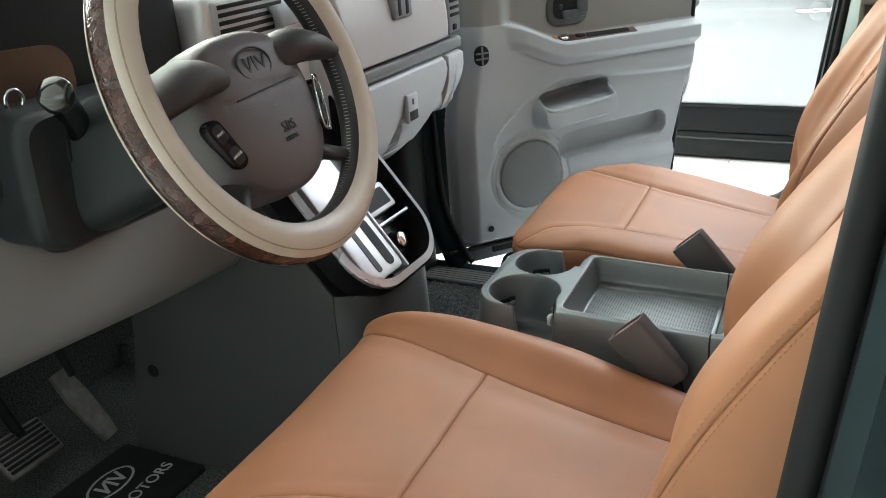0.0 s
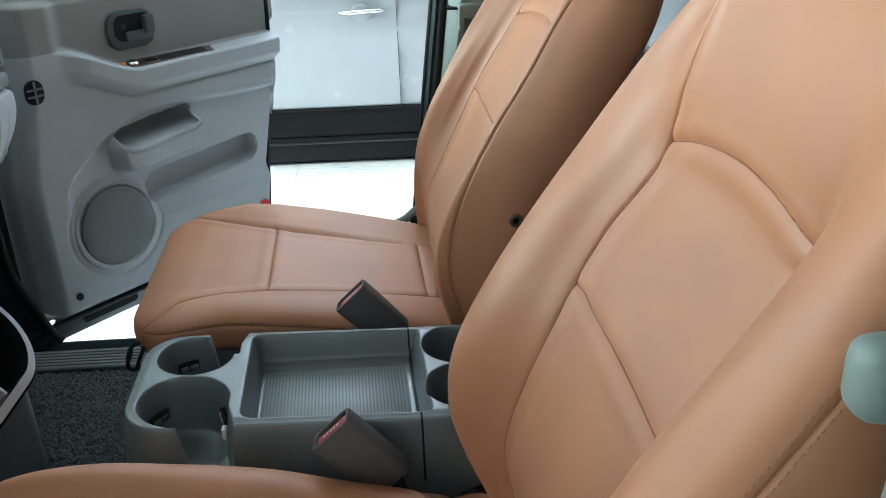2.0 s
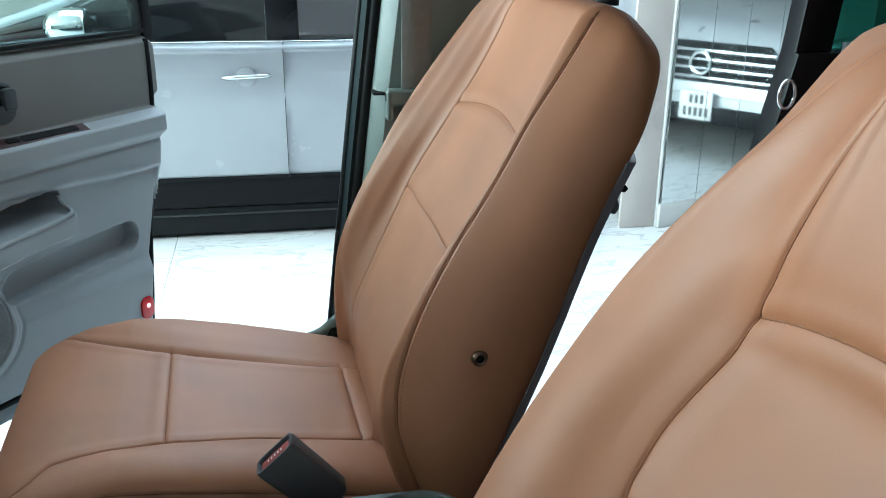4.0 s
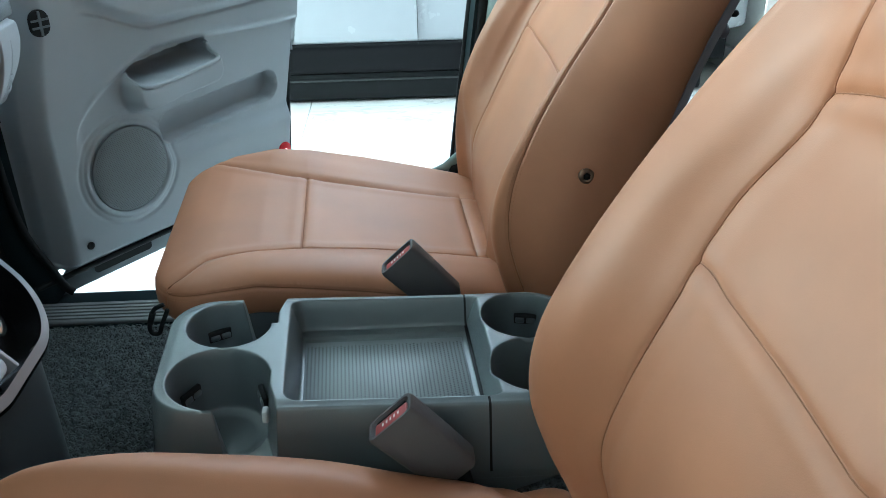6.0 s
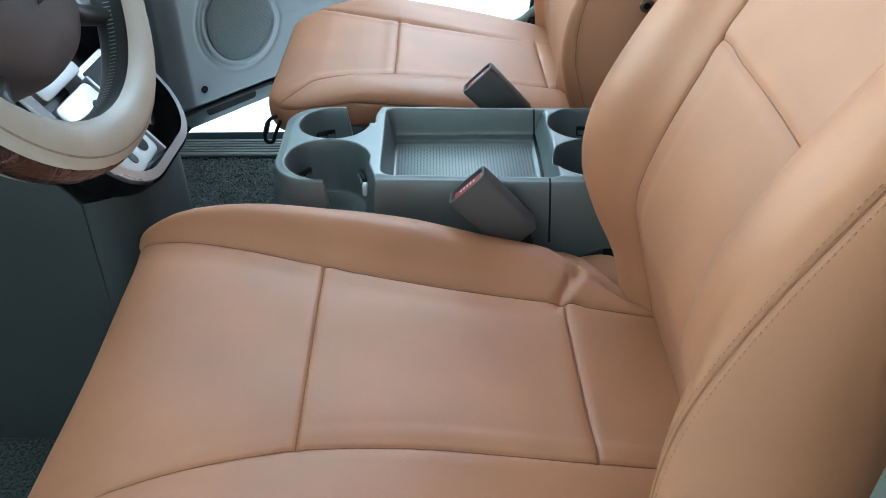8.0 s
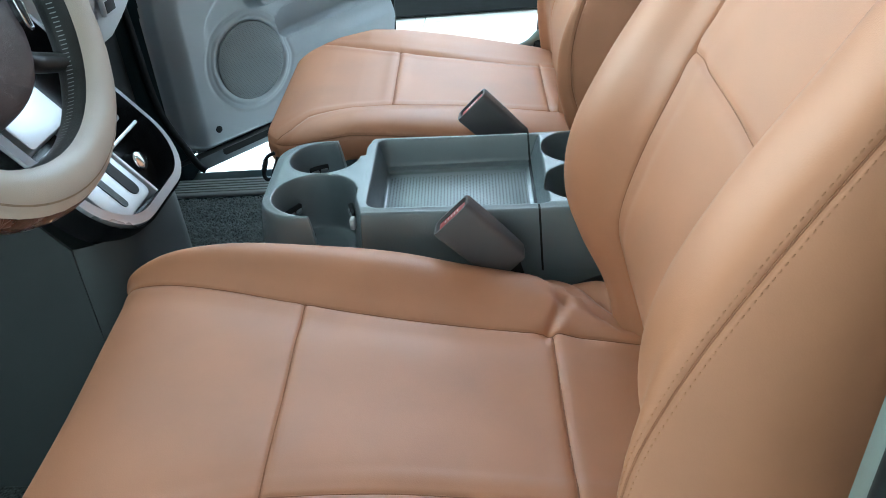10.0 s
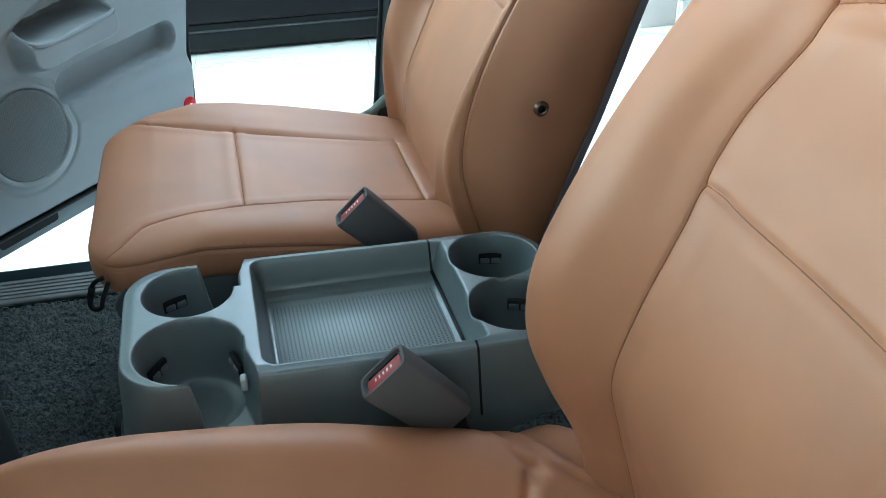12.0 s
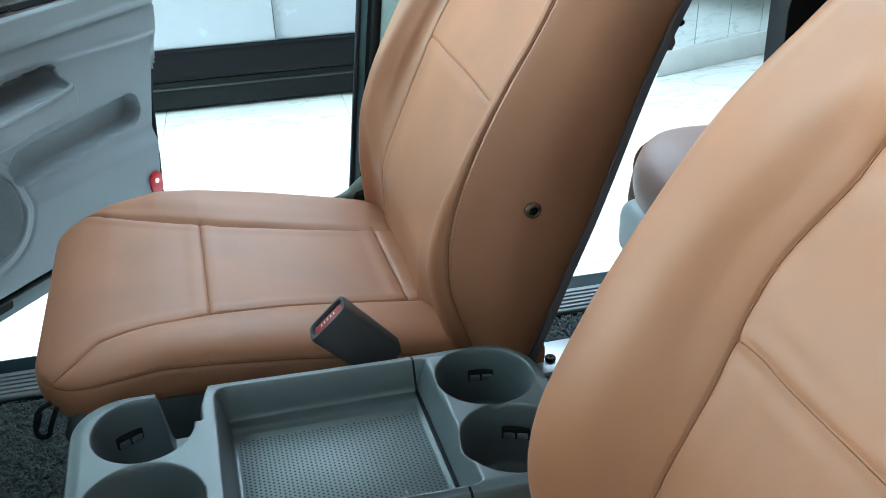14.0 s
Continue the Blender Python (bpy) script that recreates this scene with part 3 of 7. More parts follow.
PASSENGER_PAD = {
    "panel": (-0.020, -0.046, -0.050, -0.029, -0.015, -0.026, -0.028, -0.020, -0.006, 0.006),
    "seam_in": (0.001, 0.000, -0.002, -0.004, -0.007, -0.009, -0.009, -0.008, -0.008, -0.007),
    "edge_in": (0.013, 0.007, 0.000, -0.008, -0.009, -0.002, 0.004, 0.007, 0.009, 0.013),
    "reach_in": (0.012, 0.010, 0.006, -0.001, -0.008, -0.014, -0.018, -0.022, -0.024, -0.023),
    "seam_out": (0.021, 0.027, 0.028, 0.027, 0.026, 0.029, 0.032, 0.033, 0.033, 0.032),
    "crest_out": (-0.037, -0.029, -0.025, -0.022, -0.021, -0.022, -0.023, -0.019, -0.011, -0.007),
    "edge_out": (-0.037, -0.029, -0.025, -0.022, -0.021, -0.022, -0.023, -0.019, -0.011, -0.007),
    "reach_out": (-0.021, -0.016, -0.010, -0.004, 0.001, 0.003, 0.003, 0.001, -0.002, -0.006),
    "rear": (-0.042, -0.038, -0.032, -0.025, -0.019, -0.013, -0.003, 0.008, 0.018, 0.022),
}


def padding(pad, field):
    """A smooth function of the height for one line of the padding."""
    zs = np.linspace(0.69, 1.35, 67)
    soft = np.exp(-(((zs[:, None] - zs[None]) / 0.022) ** 2))
    values = np.interp(zs, PAD_Z, pad.get(field, (0.0,) * 10)) @ (soft / soft.sum(0))
    return lambda zz: float(np.interp(zz, zs, values))


def backrest(seat, side, centre, pad, low_at, arch_at, arch_rise, drop=0.0, shift=0.0, pull=0.0):
    z = (0.690, 0.740, 0.790, 0.840, 0.890, 0.950, 1.020, 1.090, 1.160, 1.230, 1.285, 1.325, 1.345, 1.350, 1.345)
    panel = (0.318, 0.314, 0.317, 0.325, 0.334, 0.349, 0.372, 0.411, 0.457, 0.486, 0.502, 0.513, 0.525, 0.548, 0.565)
    crest = (0.300, 0.292, 0.284, 0.277, 0.275, 0.285, 0.318, 0.361, 0.408, 0.447, 0.476, 0.502, 0.524, 0.548, 0.565)
    stitch = (0.325, 0.318, 0.310, 0.305, 0.305, 0.316, 0.343, 0.376, 0.413, 0.450, 0.484, 0.510, 0.530, 0.550, 0.565)
    rear = (0.395, 0.413, 0.430, 0.446, 0.461, 0.480, 0.499, 0.516, 0.532, 0.546, 0.556, 0.564, 0.566, 0.566, 0.566)
    wide = (0.95, 0.98, 1.0, 1.0, 1.0, 1.0, 1.0, 1.0, 0.995, 0.98, 0.95, 0.90, 0.80, 0.66, 0.45)
    more = {f: padding(pad, f) for f in ("panel", "seam_in", "crest_in", "edge_in", "reach_in", "seam_out", "crest_out", "edge_out", "reach_out", "rear")}
    soft = 0.46 if pull else 0.0
    net = []
    for i, zz in enumerate(z):
        w = wide[i]
        a, d = panel[i] + more["panel"](zz), rear[i] + more["rear"](zz)
        a += 0.012 * min(max((0.875 - zz) / 0.07, 0), 1)
        seam = float(np.interp(zz, (0.75, 0.85, 0.95, 1.03, 1.1, 1.17, 1.3), (0.092, 0.108, 0.132, 0.147, 0.148, 0.136, 0.134)))

        def half(b, c, sm, cr, mi, st, sd):
            return ((0, a + 0.002), (0.085 * w, a), (sm * w, a - 0.002), (cr * w, b + max(0.005, soft * (a - b))), (mi * w, b), (st * w, c), (sd * w, c * 0.55 + d * 0.45), (0.236 * w, d - 0.008), (0.19 * w, d + 0.006), (0.1 * w, d + 0.010), (0, d + 0.010))
        r, e = more["reach_out"](zz), more["seam_out"](zz)
        outer = half(crest[i] + 0.026 * min(max((1.0 - zz) / 0.12, 0), 1) + more["crest_out"](zz), stitch[i] - pull - 0.006 + more["edge_out"](zz), seam + e, (seam + e) * 0.45 + (0.215 + r) * 0.55, 0.215 + r, 0.238 + r, 0.247 + 0.5 * r)
        tuck = min(max((0.90 - zz) / 0.13, 0), 1) ** 1.3 * (1.0 if side > 0 else 0.3)
        k = 1 - 0.14 * tuck
        r, e = more["reach_in"](zz), more["seam_in"](zz)
        inner = half(crest[i] + 0.056 * tuck + more["crest_in"](zz), stitch[i] - pull + 0.060 * tuck + more["edge_in"](zz), seam + e, (seam + e) * 0.45 + (0.187 * k + r) * 0.55, 0.187 * k + r, 0.203 * k + r, 0.236 + 0.5 * r)
        line = [(-s, x) for s, x in outer[:0:-1]] + list(inner)
        # the top falls away towards the back
        rear_fall = (0.036 if pull else 0.0) * float(step(1.14, 1.34, zz))
        low = [0, 0, 0, 0, 0, 0, 0.25, 0.75, 1.0, 1.0, 1.0]
        low = low[:0:-1] + low
        net.append([(x + shift, centre + side * s, zz - drop - rear_fall * f) for (s, x), f in zip(line, low)])
    net = np.array(net)
    mid = 10
    seams_u, edge_u = (mid - 2, mid + 2), (mid - 5, mid + 5)
    ku = spread(20, seams_u + edge_u)
    kv = np.unique(np.round(np.r_[np.linspace(0, 14, 430)], 4))
    p = through_net(net, ku, kv)
    n = normals_of(p)
    if n[130, len(ku) // 2, 0] > 0:
        n = -n
    du = np.linalg.norm(np.gradient(p, axis=1), axis=-1) / np.maximum(np.gradient(ku)[None], 1e-6)
    off = np.zeros(p.shape[:2])
    # only one of the two long seams is sewn open, the other is a soft fold
    for u in (mid + 2 * side,):
        off += np.where(kv[:, None] < 12.7, groove((ku[None] - u) * du), 0)
    for u in edge_u:
        off += np.where(p[..., 2] < 1.34 - drop, groove((ku[None] - u) * du, 0.0016, 0.0022, 0.0006), 0)
    s = (p[..., 1] - centre) * side
    inside = ((ku >= seams_u[0]) & (ku <= seams_u[1]))[None]
    low_seam = low_at - drop + 0 * s
    arch_seam = arch_at - drop + arch_rise * (1 - (s / 0.137) ** 2)
    off += np.where(inside, groove(p[..., 2] - low_seam, 0.0020, 0.0024, 0.0012), 0)
    off += np.where(inside & (s * side > -0.112), groove(p[..., 2] - arch_seam, 0.0024, 0.003, 0.0014), 0)
    q = p + n * off[..., None]
    verts = q.reshape(-1, 3)
    faces = grid_faces(len(kv), len(ku))
    faces = outward(verts, faces, n)
    fu = np.tile((ku[:-1] + ku[1:]) / 2, len(kv) - 1)
    fc = verts[faces].mean(1)
    fs = (fc[:, 1] - centre) * side
    pan = (fu > seams_u[0]) & (fu < seams_u[1])
    arch = arch_at - drop + arch_rise * (1 - (fs / 0.137) ** 2)
    names = (
        ("lumbar_panel", pan & (fc[:, 2] < low_at - drop)), ("middle_panel", pan & (fc[:, 2] >= low_at - drop) & (fc[:, 2] < arch)), ("shoulder_panel", pan & (fc[:, 2] >= arch)),
        ("backrest_bolster", (fu > seams_u[1]) & (fu < edge_u[1])), ("backrest_bolster", (fu < seams_u[0]) & (fu > edge_u[0])),
        ("backrest_side", (fu > edge_u[1]) & (fu < mid + 8)), ("backrest_side", (fu < edge_u[0]) & (fu > mid - 8)), ("backrest_rear", np.abs(fu - mid) > 8),
    )
    for name, mask in names:
        put(name, submesh(name, verts, faces[mask]), LEATHER, seat)
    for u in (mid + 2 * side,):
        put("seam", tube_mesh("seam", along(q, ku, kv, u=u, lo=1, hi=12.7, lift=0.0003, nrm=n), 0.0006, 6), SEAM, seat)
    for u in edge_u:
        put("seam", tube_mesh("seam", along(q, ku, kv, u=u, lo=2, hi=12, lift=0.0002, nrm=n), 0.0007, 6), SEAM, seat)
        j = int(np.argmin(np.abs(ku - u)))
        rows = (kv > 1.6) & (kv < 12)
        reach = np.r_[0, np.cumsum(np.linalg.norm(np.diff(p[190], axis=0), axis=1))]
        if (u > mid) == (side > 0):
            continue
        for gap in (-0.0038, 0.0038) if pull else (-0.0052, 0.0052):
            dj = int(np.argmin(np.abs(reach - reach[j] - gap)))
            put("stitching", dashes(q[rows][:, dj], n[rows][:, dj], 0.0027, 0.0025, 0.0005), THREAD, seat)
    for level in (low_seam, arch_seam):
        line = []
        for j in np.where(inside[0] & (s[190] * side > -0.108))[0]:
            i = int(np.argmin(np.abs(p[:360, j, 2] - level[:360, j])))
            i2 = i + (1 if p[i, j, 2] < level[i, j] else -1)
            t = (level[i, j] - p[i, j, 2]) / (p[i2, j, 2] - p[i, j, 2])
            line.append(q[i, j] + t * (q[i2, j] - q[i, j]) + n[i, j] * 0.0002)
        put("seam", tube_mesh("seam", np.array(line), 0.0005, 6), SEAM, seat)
    # grey board that closes the back, with a proud edge down both sides
    rows = []
    for zz in np.linspace(0.66, 1.196 - drop, 24):
        d = np.interp(zz + drop, z[:11], rear[:11]) + more["rear"](zz + drop) + shift
        rows.append([(d + o, centre + sgn * w, zz) for sgn, w, o in ((-1, 0.226, -0.008), (-1, 0.234, -0.002), (-1, 0.234, 0.007), (-1, 0.2, 0.020), (1, 0.2, 0.020), (1, 0.234, 0.007), (1, 0.234, -0.002), (1, 0.226, -0.008))])
    r = np.array(rows)
    fc = [tuple(x) for x in grid_faces(24, 8)]
    fc += [tuple(range(8)), tuple(range(23 * 8, 24 * 8))]
    bm = bmesh.new()
    bv = [bm.verts.new(x) for x in r.reshape(-1, 3)]
    for f in fc:
        bm.faces.new([bv[i] for i in f])
    part("back_board", bm, BOARD, seat, "mauve-grey moulded back board", angle=35)
    if pull:
        for zz, rad, mat in ((1.128, 0.0042, BLACK), (1.108, 0.0085, BOARD)):
            d = np.interp(zz + drop, z[:11], rear[:11]) + more["rear"](zz + drop) + shift
            put("bag_hook", lathe("bag_hook", ((rad * 0.6, -0.004), (rad * 0.65, 0.003), (rad, 0.005), (rad, 0.009), (rad * 0.3, 0.012)), (d + 0.012, centre + side * 0.212, zz), (1, side * 0.25, -0.1), 20), mat, seat, "small moulded bag hook")


def headrest(seat, centre, low, drop=0.0):
    x0 = 0.555
    rows = []
    for zz, hx, hy in ((0, 0.022, 0.075), (0.012, 0.050, 0.132), (0.05, 0.060, 0.148), (0.11, 0.060, 0.148), (0.16, 0.046, 0.120), (0.185, 0.026, 0.085), (0.19, 0.008, 0.04)):
        ring = []
        for a in np.linspace(0, 2 * np.pi, 17):
            c, s = math.cos(a), math.sin(a)
            ring.append((x0 + 0.18 * zz + hx * math.copysign(abs(c) ** 0.7, c), centre + hy * math.copysign(abs(s) ** 0.55, s), low + zz))
        rows.append(ring)
    net = np.array(rows)
    p = through_net(net, np.linspace(0, 16, 65), np.linspace(0, 6, 40))
    f = [tuple(x) for x in grid_faces(40, 65)]
    f.append(tuple(range(64)))
    bm = bmesh.new()
    bv = [bm.verts.new(x) for x in p.reshape(-1, 3)]
    for q in f:
        bm.faces.new([bv[i] for i in q])
    bmesh.ops.remove_doubles(bm, verts=bm.verts, dist=0.0004)
    part("headrest", bm, LEATHER, seat)
    for o in (-0.06, 0.06):
        put("headrest_post", tube_mesh("headrest_post", [(x0 - 0.006, centre + o, 1.30 - drop), (x0, centre + o, low + 0.04)], 0.006, 12), STEEL, seat, "steel headrest post")
        put("post_collar", lathe("post_collar", ((0.016, 0), (0.016, 0.006), (0.009, 0.010)), (x0 - 0.003, centre + o, 1.345 - drop), (0.05, 0, 1), 20), DARK, seat, "charcoal plastic post collar")


def front_seat(name, label, side, dx, head_low, drop=0.0, turn=0.0, shift=0.0):
    """One bucket seat; side +1 is the driver's, whose inner edge faces +y."""
    centre = -side * SEAT_Y
    seat = thing(name, label, "car seat", (0.1, centre, 0.45), "front seats")
    far = side < 0
    if far:
        low_cushion(seat, side, centre)
    else:
        cushion(seat, side, centre)
    if far:
        backrest(seat, side, centre, PASSENGER_PAD, 1.0606, 1.1941, 0.0129, drop, shift, 0.010)
    else:
        backrest(seat, side, centre, DRIVER_PAD, 1.0488, 1.1765, 0.0226, drop, shift)
    headrest(seat, centre, head_low, drop)
    # plastic base, side shield and rails
    bm = bmesh.new()
    box(bm, -0.15 if far else -0.13, 0.36, centre - 0.175, centre + 0.175, 0.52, 0.750 if far else 0.70, 0.03, 3)
    part("seat_base", bm, SHIELD if far else SLATE, seat, "slate-grey plastic seat base")
    for sgn in (-1, 1):
        y = centre + sgn * (0.186 if far and sgn == side else 0.226)
        rise = 0.058 if far and sgn == side else 0.0
        v = []
        for t in np.linspace(0, 1, 30):
            top = 0.700 - 0.022 * t + rise - 0.03 * math.exp(-t * 40)
            low = 0.675 - 0.19 * math.sin(min(t * 3.0, 1) * math.pi / 2)
            for o, b in ((-0.012, 0.004), (-0.004, 0.0), (0.010, 0.0), (0.014, 0.004)):
                v.append((-0.172 + 0.5 * t, y + sgn * o, top - b))
            for o, b in ((0.014, 0.004), (0.010, 0.0), (-0.004, 0.0), (-0.012, 0.004)):
                v.append((-0.172 + 0.5 * t + 0.01, y + sgn * o, low + b))
        bm = bmesh.new()
        bv = [bm.verts.new(x) for x in v]
        for i in range(29):
            for j in range(8):
                bm.faces.new([bv[i * 8 + j], bv[i * 8 + (j + 1) % 8], bv[(i + 1) * 8 + (j + 1) % 8], bv[(i + 1) * 8 + j]])
        bm.faces.new(bv[:8])
        bm.faces.new(bv[-8:])
        part("side_shield", bm, SHIELD, seat, "slate-grey plastic side shield")
        solid_box("seat_rail", (-0.22, 0.46, centre + sgn * 0.17 - 0.02, centre + sgn * 0.17 + 0.02, 0.455, 0.525), DARK, seat, 0.006, "black steel seat rail")
    lever_y = centre + side * 0.20
    pts = smooth_line([(-0.176, lever_y, 0.772), (-0.190, lever_y, 0.764), (-0.199, lever_y, 0.740), (-0.197, lever_y, 0.729), (-0.188, lever_y, 0.729), (-0.183, lever_y, 0.741), (-0.172, lever_y, 0.764)], 40)
    put("adjuster_bar", tube_mesh("adjuster_bar", pts, 0.0030, 10), BLACK, seat, "looped black steel adjuster bar")
    pts = [(-0.1978, lever_y, 0.744), (-0.1915, lever_y, 0.761)]
    put("bar_sleeve", tube_mesh("bar_sleeve", pts, 0.0042, 12), BLACK, seat, "black rubber sleeve")
    # round fixing where an armrest would hinge on the inner side
    at = Vector((0.385 + shift, centre + side * 0.237, 0.944))
    put("armrest_bolt", lathe("armrest_bolt", ((0.0100, -0.004), (0.0095, 0.0010), (0.0080, 0.0016), (0.0072, 0.0030), (0.0056, 0.0030), (0.0045, 0.000)), at, (0.05, side, 0), 28), BOLT, seat, "worn steel bolt boss in the leather side")
    bm = bmesh.new()
    bmesh.ops.create_cone(bm, cap_ends=True, segments=6, radius1=0.0046, radius2=0.0046, depth=0.003, matrix=Matrix.Translation(at + Vector((0, side * 0.0005, 0))) @ pose(0, 0, 0, 90, 0, 0))
    part("bolt_socket", bm, BLACK, seat, "dark hexagon socket")
    if far:
        bm = bmesh.new()
        box(bm, 0.375, 0.455, centre + side * 0.20, centre + side * 0.135, 0.684, 0.692, 0.003, 2)
        box(bm, 0.375, 0.383, centre + side * 0.20, centre + side * 0.135, 0.640, 0.690, 0.003, 2)
        bracket = part("hinge_bracket", bm, SILVER, seat, "bare pale steel hinge bracket", angle=40)
        put("bracket_bolt", lathe("bracket_bolt", ((0.007, -0.002), (0.007, 0.004), (0.004, 0.005), (0.001, 0.003)), (0.412, centre + side * 0.175, 0.692), (0, 0, 1), 18), BLACK, bracket, "black bolt head")
    seat.location.x += dx
    seat.rotation_euler.z = radians(turn)
    return seat


front_seat("bucket_seat", "tan leather driver bucket seat with stitched bolsters", 1, 0.0, 1.349, turn=1.5)
front_seat("bucket_seat", "tan leather passenger bucket seat with a bolt on its side", -1, 0.022, 1.355, drop=0.034, turn=1.0, shift=-0.022)


# ---- centre console tray between the seats ----
def console():
    unit = thing("centre_console", "grey plastic console tray with four cup holders between the seats", "car console", (0.13, 0, 0.45))
    lean = 0.062
    askew = Matrix(((1, -lean, 0, 0), (0, 1, 0, 0), (0, 0, 1, 0), (0, 0, 0, 1)))
    step_mm = 0.00125
    xs = np.arange(-0.112, 0.386, step_mm)
    ys = np.arange(-0.128, 0.1221, step_mm)
    x, y = np.meshgrid(xs, ys)
    top = 0.829 - 0.004 * step(0.0, 0.25, x)
    # outline: round nose, straight sides, round tail
    out = rounded_box_distance(x, y, 0.133, -0.003, 0.2335, 0.1085, 0.055)
    crown = top - 0.0025 * step(-0.016, -0.004, out)
    h = crown - 0.085 * step(-0.004, 0.0105, out)
    floor_cup, floor_tray = 0.757, 0.788
    for cx, cy, r in ((-0.0315, -0.056, 0.0495), (-0.031, 0.046, 0.0440), (0.305, 0.049, 0.0455), (0.301, -0.048, 0.0460)):
        d = np.hypot((x - cx) * 0.98, y - cy) - r
        h = h + 0.0012 * np.exp(-((d / 0.004) ** 2))
        h = np.where(d < 0.004, np.minimum(h, floor_cup + (top - floor_cup) * step(-0.006, 0.0035, d) - 0.006 * step(0, -0.02, d)), h)
    # the tray: steep round three sides, a long slope up to the rear cups
    tray = rounded_box_distance(x, y, 0.149, -0.003, 0.1105, 0.0945, 0.014)
    wall = np.maximum(step(-0.011, 0.0025, tray), step(0.238, 0.2575, x))
    h = np.minimum(h, floor_tray + (top - floor_tray) * wall)
    ledge = (y > 0.066) & (tray < -0.004) & (x < 0.2405)
    h = np.where(ledge, np.maximum(h, floor_tray + 0.003 * step(0.066, 0.071, y)), h)
    # slots from the front cups out through the side walls, flared at their rear corner
    for cx, w, sgn in ((-0.004, 0.022, -1), (0.003, 0.017, 1)):
        beyond = np.maximum(sgn * y - 0.070, 0)
        slot = np.maximum(np.abs(x - cx - 0.10 * beyond) - w - 0.16 * beyond, -(sgn * y - 0.050))
        low = floor_cup + 0.004 - 0.10 * beyond
        cut = low + (top - low) * step(-0.006, 0.005, slot)
        h = np.where(slot < 0.005, np.minimum(h, cut), h)
    verts = np.stack([x - lean * y, y, np.where(out > 0.008, np.minimum(h, 0.748), h)], -1)
    f = grid_faces(len(ys), len(xs))
    c = np.stack([x, y], -1).reshape(-1, 2)[f].mean(1)
    o = out.ravel()[f].min(1)
    keep = o < 0.0115
    vv = verts.reshape(-1, 3)
    put("tray_body", submesh("tray_body", vv, f[keep & (c[:, 0] < 0.2402)]), CONSOLE, unit)
    put("rear_cup_unit", submesh("rear_cup_unit", vv, f[keep & (c[:, 0] > 0.2428)]), CONSOLE, unit)
    # sides below: shallow under the tray, deep round the nose
    ring = np.array(round_rect(0.133, -0.003, 0.2445, 0.1195, 0.066, 16))
    depth = 0.742 - 0.14 * step(0.13, 0.0, ring[:, 0])
    away = ring - np.array([0.133, -0.003])
    away /= np.linalg.norm(away, axis=1)[:, None]
    rows = []
    for t, g in ((0.0, 0.0), (0.15, 0.001), (0.5, 0.005), (0.85, 0.007), (1.0, 0.004)):
        p = ring + away * g * np.clip((0.744 - depth)[:, None] / 0.1, 0, 1)
        rows.append(np.c_[p[:, 0] - lean * p[:, 1], p[:, 1], 0.746 + (depth - 0.004 - 0.746) * t])
    g = np.array(rows)
    g = np.concatenate([g, g[:, :1]], 1)
    put("lower_skirt", mesh_of("lower_skirt", g.reshape(-1, 3), grid_faces(len(rows), g.shape[1], True)), CONSOLE, unit)
    # closed underneath
    bm = bmesh.new()
    box(bm, -0.080, 0.345, -0.095, 0.089, 0.720, 0.7500, 0.02, 3)
    bmesh.ops.transform(bm, matrix=askew, verts=bm.verts)
    part("lower_shell", bm, CONSOLE, unit)
    bm = bmesh.new()
    box(bm, -0.03, 0.16, -0.06, 0.055, 0.455, 0.73, 0.02, 3)
    part("pedestal", bm, SLATE, unit, "slate-grey pedestal")
    # dimpled mat in the tray
    g = 0.0042
    bm = bmesh.new()
    box(bm, 0.052, 0.234, -0.086, 0.060, floor_tray - 0.0005, floor_tray + 0.0018, 0.0008, 1)
    bmesh.ops.transform(bm, matrix=askew, verts=bm.verts)
    mat_ob = part("tray_mat", bm, CONSOLE_MAT, unit, "lighter grey dimpled tray mat")
    # flat dark hexagons put the shade of the mat's dimples into colour
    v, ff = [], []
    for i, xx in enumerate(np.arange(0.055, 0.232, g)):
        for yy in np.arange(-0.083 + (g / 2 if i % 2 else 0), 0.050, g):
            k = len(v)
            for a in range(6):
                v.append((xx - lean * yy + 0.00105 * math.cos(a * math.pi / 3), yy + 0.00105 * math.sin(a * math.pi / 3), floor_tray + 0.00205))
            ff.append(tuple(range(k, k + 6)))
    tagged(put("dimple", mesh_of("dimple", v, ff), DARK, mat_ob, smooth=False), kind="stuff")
    # dark joint between tray and rear unit, following the section
    j = int(np.argmin(np.abs(xs - 0.2415)))
    run = [(yy, hh) for yy, hh, oo in zip(ys, verts[:, j, 2], out[:, j]) if oo < 0.010]
    v = [(xx - lean * yy, yy, hh - 0.0012) for yy, hh in run for xx in (0.2395, 0.2435)]
    put("joint", mesh_of("joint", v, grid_faces(len(run), 2)), BLACK, unit, "dark joint line")
    # bright sprung clips beside the slots
    for at in ((0.0215, -0.084, 0.800), (0.0165, 0.064, 0.800)):
        clip = bmesh.new()
        box(clip, -0.003, 0.003, -0.006, 0.006, -0.007, 0.007, 0.0012, 1)
        bmesh.ops.transform(clip, matrix=Matrix.Translation(at), verts=clip.verts)
        part("cup_clip", clip, SATIN_CLIP, unit, "pale grey sprung clip")
